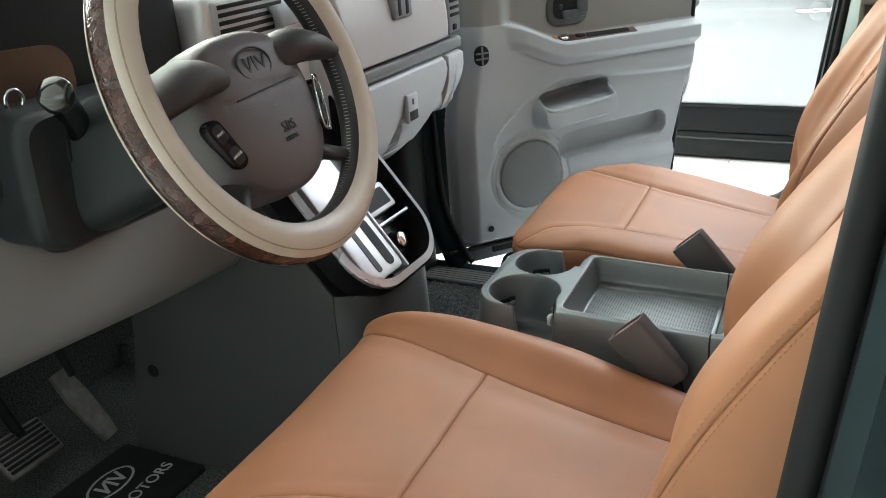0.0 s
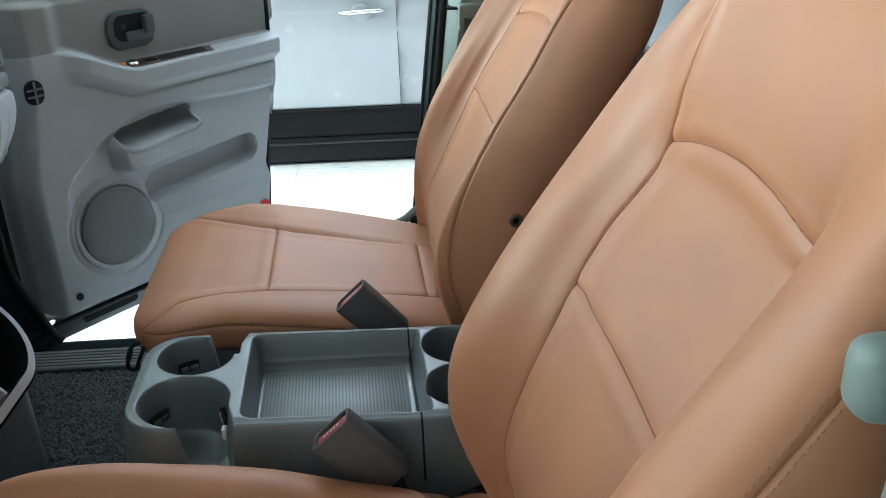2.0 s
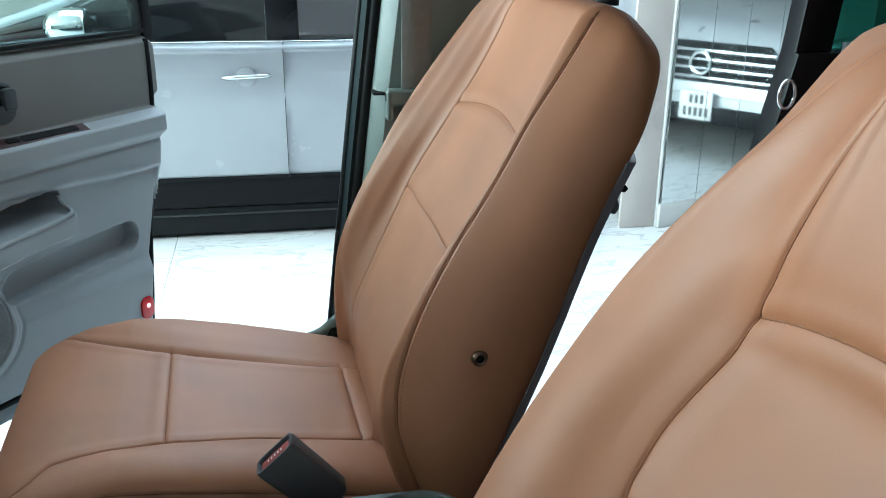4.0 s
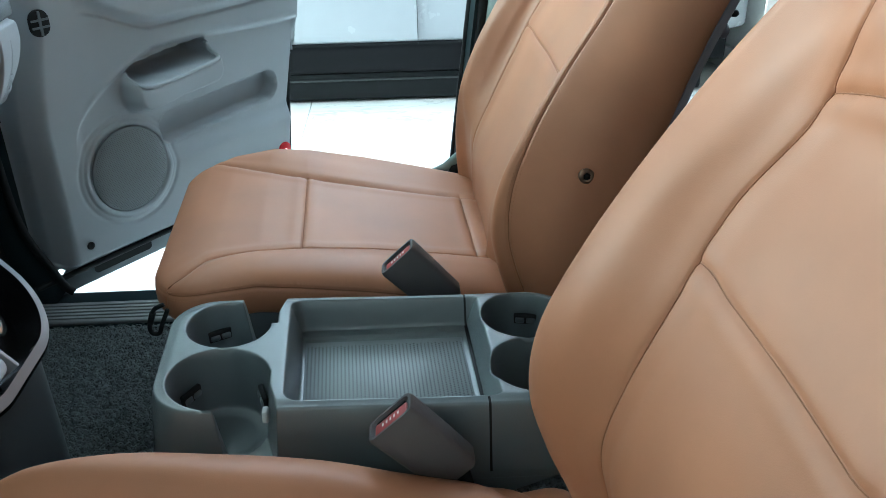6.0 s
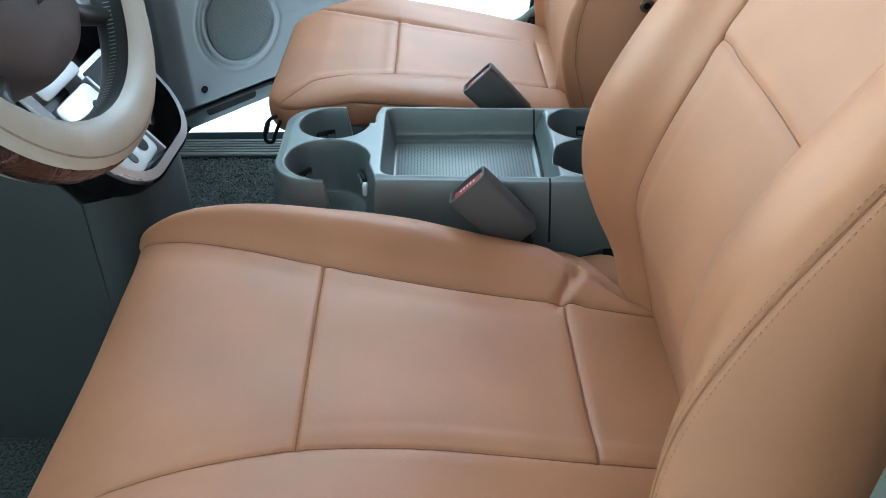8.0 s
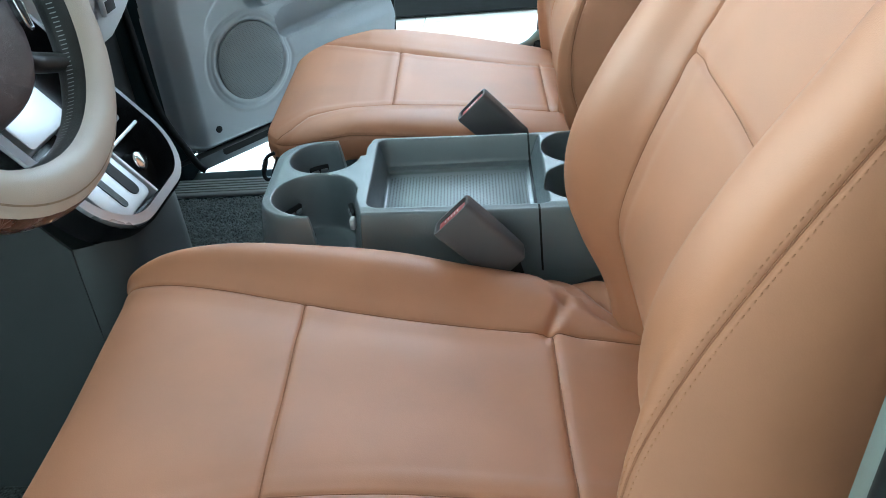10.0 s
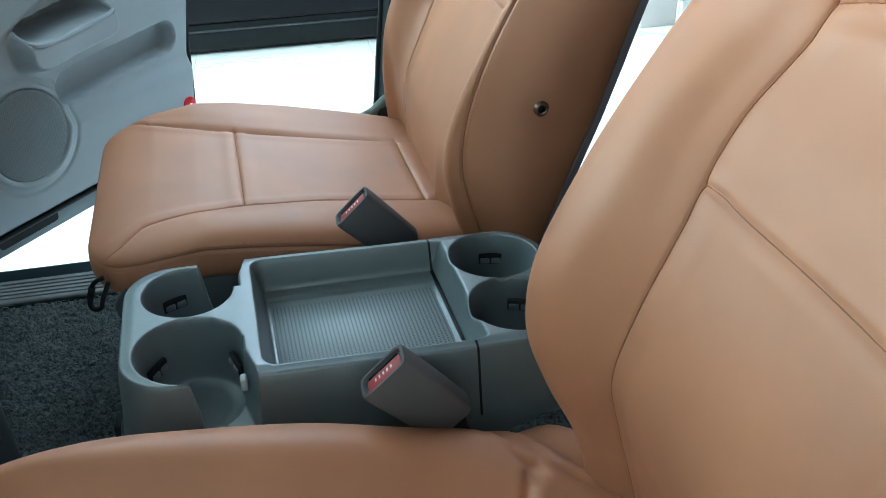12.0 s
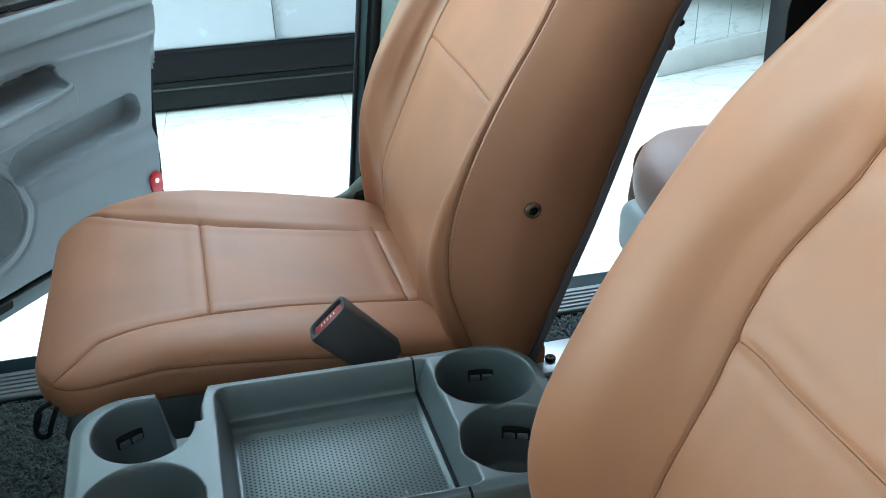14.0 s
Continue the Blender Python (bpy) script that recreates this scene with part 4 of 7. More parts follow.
    # sprung tabs in the cups
    for cx, cy, a in ((-0.028, -0.056, 150), (-0.028, -0.056, 20), (-0.028, -0.056, 258), (-0.034, 0.046, 120), (-0.034, 0.046, 8), (0.302, 0.050, 80), (0.304, -0.048, 70)):
        m = Matrix.Translation((cx, cy, 0)) @ Matrix.Rotation(radians(a), 4, "Z")
        frame_bm = bmesh.new()
        box(frame_bm, 0.0405, 0.046, -0.014, 0.014, 0.784, 0.798, 0.001, 1)
        bmesh.ops.transform(frame_bm, matrix=m, verts=frame_bm.verts)
        tab = part("tab_recess", frame_bm, BLACK, unit, "black tab recess")
        for o in (-0.0065, 0.0065):
            b2 = bmesh.new()
            box(b2, 0.0385, 0.042, o - 0.0055, o + 0.0055, 0.786, 0.793, 0.0012, 1)
            bmesh.ops.transform(b2, matrix=m, verts=b2.verts)
            part("sprung_tab", b2, CONSOLE, tab)


SATIN_CLIP = material("pale_clip_plastic", (0.42, 0.43, 0.43), 0.4, vary=0.1)
console()


BUCKLE = grained(material("mauve_grey_buckle", (0.085, 0.078, 0.080), 0.5, vary=0.1, scale=20, bump=0.06), 1500, 0.25)


def buckle(label, at, lean, yaw, side):
    """A seat-belt buckle: grey sleeve, red press button, stalk."""
    b = thing("seat_belt_buckle", label, "seat belt buckle", at, "front belt buckles")
    m = Matrix.Translation(at) @ Matrix.Rotation(radians(yaw), 4, "Z") @ Matrix.Rotation(radians(lean), 4, "Y")
    rows = []
    for zz, hx, hy in ((-0.095, 0.021, 0.010), (-0.088, 0.026, 0.013), (-0.05, 0.0275, 0.0145), (-0.004, 0.0285, 0.0155), (0.0, 0.0275, 0.0148), (0.0, 0.0245, 0.012), (-0.004, 0.0235, 0.0112)):
        rows.append([(hx * math.copysign(abs(math.cos(a)) ** 0.35, math.cos(a)), hy * math.copysign(abs(math.sin(a)) ** 0.35, math.sin(a)), zz) for a in np.linspace(0, 2 * np.pi, 28, endpoint=False)])
    bm = bmesh.new()
    rings = [[bm.verts.new(v) for v in r] for r in rows]
    for r0, r1 in zip(rings, rings[1:]):
        for j in range(28):
            bm.faces.new([r0[j], r0[(j + 1) % 28], r1[(j + 1) % 28], r1[j]])
    bm.faces.new(rings[0])
    bm.faces.new(rings[-1])
    bmesh.ops.transform(bm, matrix=m, verts=bm.verts)
    part("sleeve", bm, BUCKLE, b, angle=50)
    red = solid_box("press_button", (-0.0205, 0.0205, -0.0095, 0.0055, -0.006, -0.0015), RED, b, 0.0012, "red press button", m)
    bars = bmesh.new()
    for o in (-0.010, -0.005, 0.0, 0.005, 0.010):
        box(bars, o - 0.0009, o + 0.0009, -0.0035, 0.0005, -0.0017, -0.0011)
    bmesh.ops.transform(bars, matrix=m, verts=bars.verts)
    part("marking", bars, PLATE, red, "pale unreadable marking", smooth=False)
    solid_box("tongue_slot", (-0.019, 0.019, 0.0070, 0.0095, -0.006, -0.002), BLACK, b, 0.0005, "black tongue slot", m)
    low = m @ Vector((0, 0, -0.09))
    pts = smooth_line([low, low + Vector((0.02, side * 0.004, -0.09)), (low.x + 0.04, low.y + side * 0.01, 0.52)], 14)
    put("stalk", tube_mesh("stalk", pts, 0.014, 12, squash=0.4), BLACK, b, "black webbing stalk")


buckle("grey seat belt buckle with red button beside the driver seat", (0.150, -0.150, 0.843), -43, 0, -1)
buckle("grey seat belt buckle with red button beside the passenger seat", (0.156, 0.176, 0.838), -43, 0, 1)


# ---- dashboard, centre stack, steering ----
def sheet(name, net, nu, nv, mat, parent, label="", thick=0.0):
    net = np.asarray(net, float)
    p = through_net(net, np.linspace(0, net.shape[1] - 1, nu), np.linspace(0, net.shape[0] - 1, nv))
    v, f = p.reshape(-1, 3), [tuple(x) for x in grid_faces(nv, nu)]
    bm = bmesh.new()
    bv = [bm.verts.new(x) for x in v]
    for q in f:
        bm.faces.new([bv[i] for i in q])
    bmesh.ops.recalc_face_normals(bm, faces=bm.faces)
    bm.normal_update()
    if thick:
        bmesh.ops.solidify(bm, geom=bm.faces[:], thickness=thick)
    return part(name, bm, mat, parent, label)


# light grey trim made darker, with the shade below the dash in its colour
COVER = grained(material("shaded_lower_cover", (0.21, 0.215, 0.22), 0.55, vary=0.06, scale=6, bump=0.06, bump_scale=400), 1400, 0.2)


def dashboard():
    dash = thing("dashboard", "light grey car dashboard with two glove boxes and an end vent", "dashboard", (-0.6, 0, 0.8))
    # soft upper shell across the car
    prof = ((-1.05, 1.16), (-0.85, 1.235), (-0.66, 1.262), (-0.52, 1.252), (-0.462, 1.225), (-0.452, 1.195))
    ys = (0.665, 0.63, 0.4, 0.2, 0.0)
    sheet("top_shell", [[(x - (0.02 if i == 0 else 0), y, z - (0.02 if i == 0 else 0)) for x, z in prof] for i, y in enumerate(ys)], 40, 30, TRIM_DARK, dash, "mid-grey soft upper shell", 0.006)
    # passenger side: upper door, band, lower door, curved underside
    def face(name, z_top, z_low, x_top, x_low, y0, y1, mat, label, bulge=0.006, r=0.014, cut=0.0):
        """A softly bulged panel with round corners, standing across the car."""
        ny, nz = 60, 40
        yy = np.linspace(y0, y1, ny)
        zz = np.linspace(z_low, z_top, nz)
        Y, Z = np.meshgrid(yy, zz)
        t = (Z - z_low) / (z_top - z_low)
        Y = np.where(Y > (y0 + y1) / 2, Y - cut * (1 - t) ** 2 * (Y - y0) / (y1 - y0), Y)
        d = rounded_box_distance((Y - y0) / (y1 - y0) * (y1 - y0), Z, (y1 - y0) / 2, (z_low + z_top) / 2, (y1 - y0) / 2, (z_top - z_low) / 2, r)
        X = x_low + (x_top - x_low) * t + bulge * (1 - (2 * t - 1) ** 2) - 0.012 * step(-0.0035, 0.0, d)
        v = np.stack([X, Y, Z], -1).reshape(-1, 3)
        return put(name, mesh_of(name, v, grid_faces(nz, ny)), mat, dash, label)

    back = bmesh.new()
    box(back, -0.80, -0.452, 0.10, 0.605, 0.935, 1.235, 0.02, 3)
    part("carcass", back, TRIM, dash)
    face("upper_glove_door", 1.232, 1.088, -0.450, -0.430, 0.145, 0.546, AIRBAG_SHEEN, "satin grey upper glove box door", 0.010)
    band = bmesh.new()
    box(band, -0.47, -0.433, 0.135, 0.612, 1.058, 1.083, 0.006, 3)
    part("trim_band", band, TRIM_DARK, dash, "mid-grey trim band")
    face("lower_glove_door", 1.054, 0.900, -0.430, -0.462, 0.150, 0.530, TRIM, "light grey lower glove box door", 0.012, 0.02, 0.13)
    face("end_cap", 1.054, 0.930, -0.432, -0.462, 0.534, 0.612, TRIM, "light grey dashboard end cap", 0.012, 0.008, 0.06)
    sheet("underside", [[(-0.462, 0.14, 0.915), (-0.462, 0.36, 0.905), (-0.465, 0.52, 0.945), (-0.47, 0.60, 0.97)], [(-0.52, 0.14, 0.88), (-0.52, 0.36, 0.872), (-0.52, 0.52, 0.91), (-0.53, 0.60, 0.945)], [(-0.70, 0.14, 0.86), (-0.70, 0.36, 0.86), (-0.70, 0.52, 0.89), (-0.72, 0.60, 0.93)]], 30, 20, TRIM, dash, "", 0.004)
    # latch of the lower door, twin slots of the upper door, end vent
    latch = solid_box("latch_plate", (-0.432, -0.4225, 0.335, 0.378, 0.955, 1.012), TRIM, dash, 0.003)
    solid_box("latch_hollow", (-0.430, -0.4218, 0.339, 0.374, 0.959, 0.979), BLACK, latch, 0.002, "dark finger hollow")
    solid_box("latch_key", (-0.424, -0.4214, 0.353, 0.360, 0.990, 1.002), DARK, latch, 0.002, "small key lock")
    slot = solid_box("slot_plate", (-0.440, -0.4225, 0.318, 0.385, 1.158, 1.202), TRIM_DARK, dash, 0.005)
    for y in (0.329, 0.358):
        solid_box("slot", (-0.428, -0.4215, y, y + 0.013, 1.164, 1.196), BLACK, slot, 0.002, "black slot")
    vent = solid_box("end_vent", (-0.455, -0.432, 0.553, 0.612, 1.092, 1.205), TRIM_DARK, dash, 0.008, "mid-grey side air vent")
    for i in range(5):
        solid_box("vent_gap", (-0.440, -0.4305, 0.561, 0.603, 1.128 + i * 0.0145, 1.135 + i * 0.0145), BLACK, vent, 0.001, "black vent gap")
    solid_box("vent_wheel", (-0.436, -0.428, 0.570, 0.584, 1.100, 1.112), BLACK, vent, 0.002)
    # middle vents and the shiny surround behind the wheel
    mid = solid_box("middle_surround", (-0.60, -0.475, -0.142, 0.135, 1.05, 1.262), SILVER, dash, 0.02, "satin silver middle surround", None, 4)
    mv = solid_box("middle_vent", (-0.49, -0.468, -0.125, 0.045, 1.186, 1.252), TRIM, dash, 0.008, "middle air vent")
    for i in range(5):
        solid_box("vent_gap", (-0.478, -0.4665, -0.117, 0.036, 1.193 + i * 0.0115, 1.1995 + i * 0.0115), BLACK, mv, 0.001, "black vent gap")
    # driver side: cluster binnacle, slate panel, lower cover toned down for shade
    hood = bmesh.new()
    box(hood, -0.80, -0.50, -0.70, -0.150, 1.10, 1.34, 0.03, 3)
    part("cluster_binnacle", hood, BLACK, dash, "black instrument binnacle")
    rim = [(-0.62, 1.176), (-0.372, 1.176), (-0.368, 1.186)] + [(-0.408 + 0.040 * math.cos(a), 1.204 + 0.036 * math.sin(a)) for a in np.linspace(0, math.pi / 2, 12)] + [(-0.47, 1.243), (-0.54, 1.242), (-0.62, 1.236)]
    bm = bmesh.new()
    near = [bm.verts.new((-0.4945, y, z)) for y, z in rim]
    far = [bm.verts.new((-0.508, y, z)) for y, z in rim]
    bm.faces.new(near)
    bm.faces.new(far[::-1])
    for i in range(len(rim)):
        j = (i + 1) % len(rim)
        bm.faces.new((near[i], far[i], far[j], near[j]))
    part("cluster_window", bm, GAUGE, dash, "brownish instrument window", angle=40)
    for y in (-0.477,):
        put("gauge_ring", tube_mesh("gauge_ring", [(-0.474, y + 0.012 * math.cos(a), 1.190 + 0.012 * math.sin(a)) for a in np.linspace(0, 2 * np.pi, 32, endpoint=False)], 0.0025, 8, closed=True), CHROME, dash, "chrome gauge ring")
    sheet("column_panel", [[(-0.50, -0.72, 1.175), (-0.50, -0.5, 1.17), (-0.50, -0.34, 1.165), (-0.52, -0.22, 1.15)], [(-0.47, -0.72, 1.12), (-0.46, -0.5, 1.12), (-0.46, -0.34, 1.11), (-0.50, -0.22, 1.10)], [(-0.48, -0.72, 1.085), (-0.47, -0.5, 1.078), (-0.47, -0.34, 1.05), (-0.51, -0.22, 1.03)], [(-0.53, -0.72, 1.068), (-0.52, -0.5, 1.060), (-0.52, -0.34, 1.02), (-0.54, -0.22, 0.99)]], 50, 40, DARK, dash, "slate-grey driver side panel", 0.006)
    sheet("lower_cover", [[(-0.515, -0.74, 1.085), (-0.505, -0.5, 1.078), (-0.50, -0.3, 1.02), (-0.50, -0.12, 0.98)], [(-0.505, -0.74, 0.93), (-0.50, -0.5, 0.92), (-0.49, -0.3, 0.91), (-0.49, -0.12, 0.91)], [(-0.53, -0.74, 0.875), (-0.525, -0.5, 0.86), (-0.515, -0.3, 0.848), (-0.51, -0.12, 0.84)], [(-0.60, -0.74, 0.852), (-0.60, -0.5, 0.838), (-0.60, -0.3, 0.83), (-0.60, -0.12, 0.825)]], 50, 40, COVER, dash, "light grey lower driver cover, darkened in colour for shade", 0.005)


AIRBAG_SHEEN = grained(material("satin_grey_door_skin", (0.40, 0.395, 0.405), 0.33, vary=0.05, scale=6, bump=0.06, bump_scale=300, coat=0.15), 1200, 0.2)
GAUGE = material("brown_gauge_face", (0.080, 0.043, 0.026), 0.3, vary=0.4, scale=14, coat=0.2)
dashboard()


SLOPE = Matrix.Translation((-0.250, 0.0, 0.8005)) @ Matrix(((0, -0.6247, 0.7809, 0), (1, 0, 0, 0), (0, 0.7809, 0.6247, 0), (0, 0, 0, 1)))
# in the slope's own axes x runs across the car, y up the slope, z out towards the seats


def tongue(half, tip, top, r=0.062, n=12):
    """The outline of the stack's lower end: straight sides and a rounded tip."""
    pts = [(-half, top)]
    for a in np.linspace(180, 270, n):
        pts.append((-half + r + r * math.cos(radians(a)), tip + r + r * math.sin(radians(a))))
    for a in np.linspace(270, 360, n):
        pts.append((half - r + r * math.cos(radians(a)), tip + r + r * math.sin(radians(a))))
    pts.append((half, top))
    return pts


def slab(name, outline, z0, z1, mat, parent, label="", bevel=0.0, m=SLOPE):
    bm = bmesh.new()
    vs = [bm.verts.new((x, y, z0)) for x, y in outline]
    face = bm.faces.new(vs)
    up = bmesh.ops.extrude_face_region(bm, geom=[face])
    vv = [e for e in up["geom"] if isinstance(e, bmesh.types.BMVert)]
    bmesh.ops.translate(bm, verts=vv, vec=(0, 0, z1 - z0))
    if bevel:
        es = [e for e in bm.edges if all(abs(v.co.z - z1) < 1e-6 for v in e.verts)]
        bmesh.ops.bevel(bm, geom=es, offset=bevel, segments=2, affect="EDGES", profile=0.5)
    bmesh.ops.transform(bm, matrix=m, verts=bm.verts)
    return part(name, bm, mat, parent, label, angle=40)


RIM_SILVER = material("dark_silver_rim", (0.42, 0.43, 0.46), 0.28, metal=0.6, vary=0.05)


SATIN = material("satin_aluminium_plate", (0.46, 0.47, 0.49), 0.45, metal=0.5, vary=0.05)


def centre_stack():
    st = thing("centre_stack", "sloping centre stack with black pockets, silver surround and a slate-grey tower", "car console", (-0.45, 0, 0.45))
    # tower below
    rows = []
    for z, hx, x_rear in ((0.37, 0.125, -0.262), (0.55, 0.124, -0.262), (0.68, 0.122, -0.262), (0.765, 0.122, -0.264), (0.80, 0.121, -0.268)):
        ring = [(-0.345, -hx, z)]
        for a in np.linspace(-90, 0, 12):
            ring.append((x_rear - 0.07 + 0.07 * math.cos(radians(a)), -hx + 0.07 + 0.07 * math.sin(radians(a)), z))
        for a in np.linspace(0, 90, 12):
            ring.append((x_rear - 0.07 + 0.07 * math.cos(radians(a)), hx - 0.07 + 0.07 * math.sin(radians(a)), z))
        ring.append((-0.345, hx, z))
        rows.append(ring)
    p = np.array(rows)
    put("tower", mesh_of("tower", p.reshape(-1, 3), grid_faces(5, p.shape[1])), SLATE, st, "slate-grey plastic tower")
    for y in (-0.1195, 0.1195):
        bm = bmesh.new()
        vs = [bm.verts.new(v) for v in ((-0.852, y, 0.37), (-0.325, y, 0.37), (-0.325, y, 0.80), (-0.47, y, 0.975), (-0.84, y, 0.99), (-0.84, y, 0.74), (-0.805, y, 0.712), (-0.782, y, 0.69), (-0.787, y, 0.65))]
        bm.faces.new(vs)
        bm.normal_update()
        bmesh.ops.solidify(bm, geom=bm.faces[:], thickness=0.004 if y > 0 else -0.004)
        part("tower_side", bm, SLATE, st, angle=35)
    put("screw_cap", lathe("screw_cap", ((0.013, 0), (0.012, 0.003), (0.008, 0.0005), (0.004, 0.0005)), (-0.755, -0.1238, 0.585), (0, -1, 0), 20), BLACK, st, "black screw cap")
    # black skirt, silver rim, black tray
    edge = tongue(0.127, -0.004, 0.33, 0.084)
    bm = bmesh.new()
    u0 = [bm.verts.new((x, y, 0.001)) for x, y in edge]
    u1 = [bm.verts.new((x * 0.985, y + 0.003, -0.040)) for x, y in edge]
    for i in range(len(edge) - 1):
        bm.faces.new([u0[i], u0[i + 1], u1[i + 1], u1[i]])
    bmesh.ops.transform(bm, matrix=SLOPE, verts=bm.verts)
    part("skirt", bm, GLOSS_BLACK, st, "gloss black skirt", angle=50)
    rim_out, rim_in = tongue(0.126, 0.0, 0.33, 0.082), tongue(0.114, 0.012, 0.33, 0.072)
    bm = bmesh.new()
    a = [bm.verts.new((x, y, 0.006)) for x, y in rim_out]
    b = [bm.verts.new((x, y, 0.009)) for x, y in rim_in]
    a0 = [bm.verts.new((x, y, -0.002)) for x, y in rim_out]
    for s0, s1 in ((a0, a), (a, b)):
        for i in range(len(s0) - 1):
            bm.faces.new([s0[i], s0[i + 1], s1[i + 1], s1[i]])
    bmesh.ops.transform(bm, matrix=SLOPE, verts=bm.verts)
    part("rim", bm, RIM_SILVER, st, "satin silver rim", angle=50)
    bm = bmesh.new()
    w0 = [bm.verts.new((x, y, 0.0085)) for x, y in rim_in]
    w1 = [bm.verts.new((x, y, -0.034)) for x, y in rim_in]
    for i in range(len(w0) - 1):
        bm.faces.new([w0[i], w0[i + 1], w1[i + 1], w1[i]])
    bmesh.ops.transform(bm, matrix=SLOPE, verts=bm.verts)
    part("pocket_wall", bm, GLOSS_BLACK, st, "gloss black pocket wall", angle=50)
    slab("pocket_floor", rim_in, -0.038, -0.033, GLOSS_BLACK, st, "gloss black pocket floor")
    # silver shifter gate with two grooves
    gate = slab("gate_plate", round_rect(-0.050, 0.082, 0.048, 0.062, 0.012), -0.034, 0.002, SATIN, st, "bright silver gate plate", 0.003)
    slab("gate_groove", round_rect(-0.026, 0.076, 0.010, 0.044, 0.0098), 0.001, 0.0030, BLACK, gate, "black gate groove", 0)
    slab("gate_groove", round_rect(-0.062, 0.072, 0.006, 0.040, 0.0058), 0.001, 0.0030, DARK, gate, "bright gate groove", 0)
    slab("divider", round_rect(0.003, 0.080, 0.0025, 0.066, 0.002), -0.034, 0.004, SATIN, st, "silver divider", 0.001)
    slab("cross_bar", round_rect(0.050, 0.093, 0.050, 0.0025, 0.002), -0.034, 0.003, SATIN, st, "silver cross bar", 0.001)
    # lighter knob in the pocket
    at = SLOPE @ Vector((0.052, 0.060, -0.033))
    ax = SLOPE.to_3x3() @ Vector((0, -0.25, 1))
    knob = put("lighter_knob", lathe("lighter_knob", ((0.017, 0), (0.017, 0.006), (0.0135, 0.008), (0.0135, 0.019), (0.012, 0.022), (0.004, 0.0225)), at, ax, 28), BLACK, st, "black lighter socket")
    put("knob_cap", lathe("knob_cap", ((0.0140, 0), (0.0140, 0.002), (0.011, 0.0035), (0.002, 0.004)), at + ax.normalized() * 0.0215, ax, 24), CHROME, knob, "chrome knob cap")
    # radio field further up
    slab("radio_plate", round_rect(-0.040, 0.195, 0.052, 0.040, 0.008), -0.034, 0.001, SATIN, st, "silver switch plate", 0.002)
    slab("card_pocket", round_rect(0.050, 0.135, 0.045, 0.024, 0.006), -0.034, -0.006, SATIN, st, "bright pocket edge", 0.002)
    slab("card_pocket_floor", round_rect(0.050, 0.135, 0.036, 0.016, 0.004), -0.007, -0.0055, BLACK, st, "black pocket", 0)


centre_stack()


WHEEL_AT = Vector((-0.206, -0.376, 1.198))
WHEEL_AXIS = Vector((0.927, 0.073, 0.368)).normalized()
_right = Vector((0, 0, 1)).cross(WHEEL_AXIS).normalized()
_up = WHEEL_AXIS.cross(_right)
WHEEL = Matrix.Translation(WHEEL_AT) @ Matrix((_right, _up, WHEEL_AXIS)).transposed().to_4x4()
HUB = WHEEL @ Matrix.Translation((0.0, -0.026, -0.031))
# in the wheel's own axes x is the driver's right, y up, z towards the driver


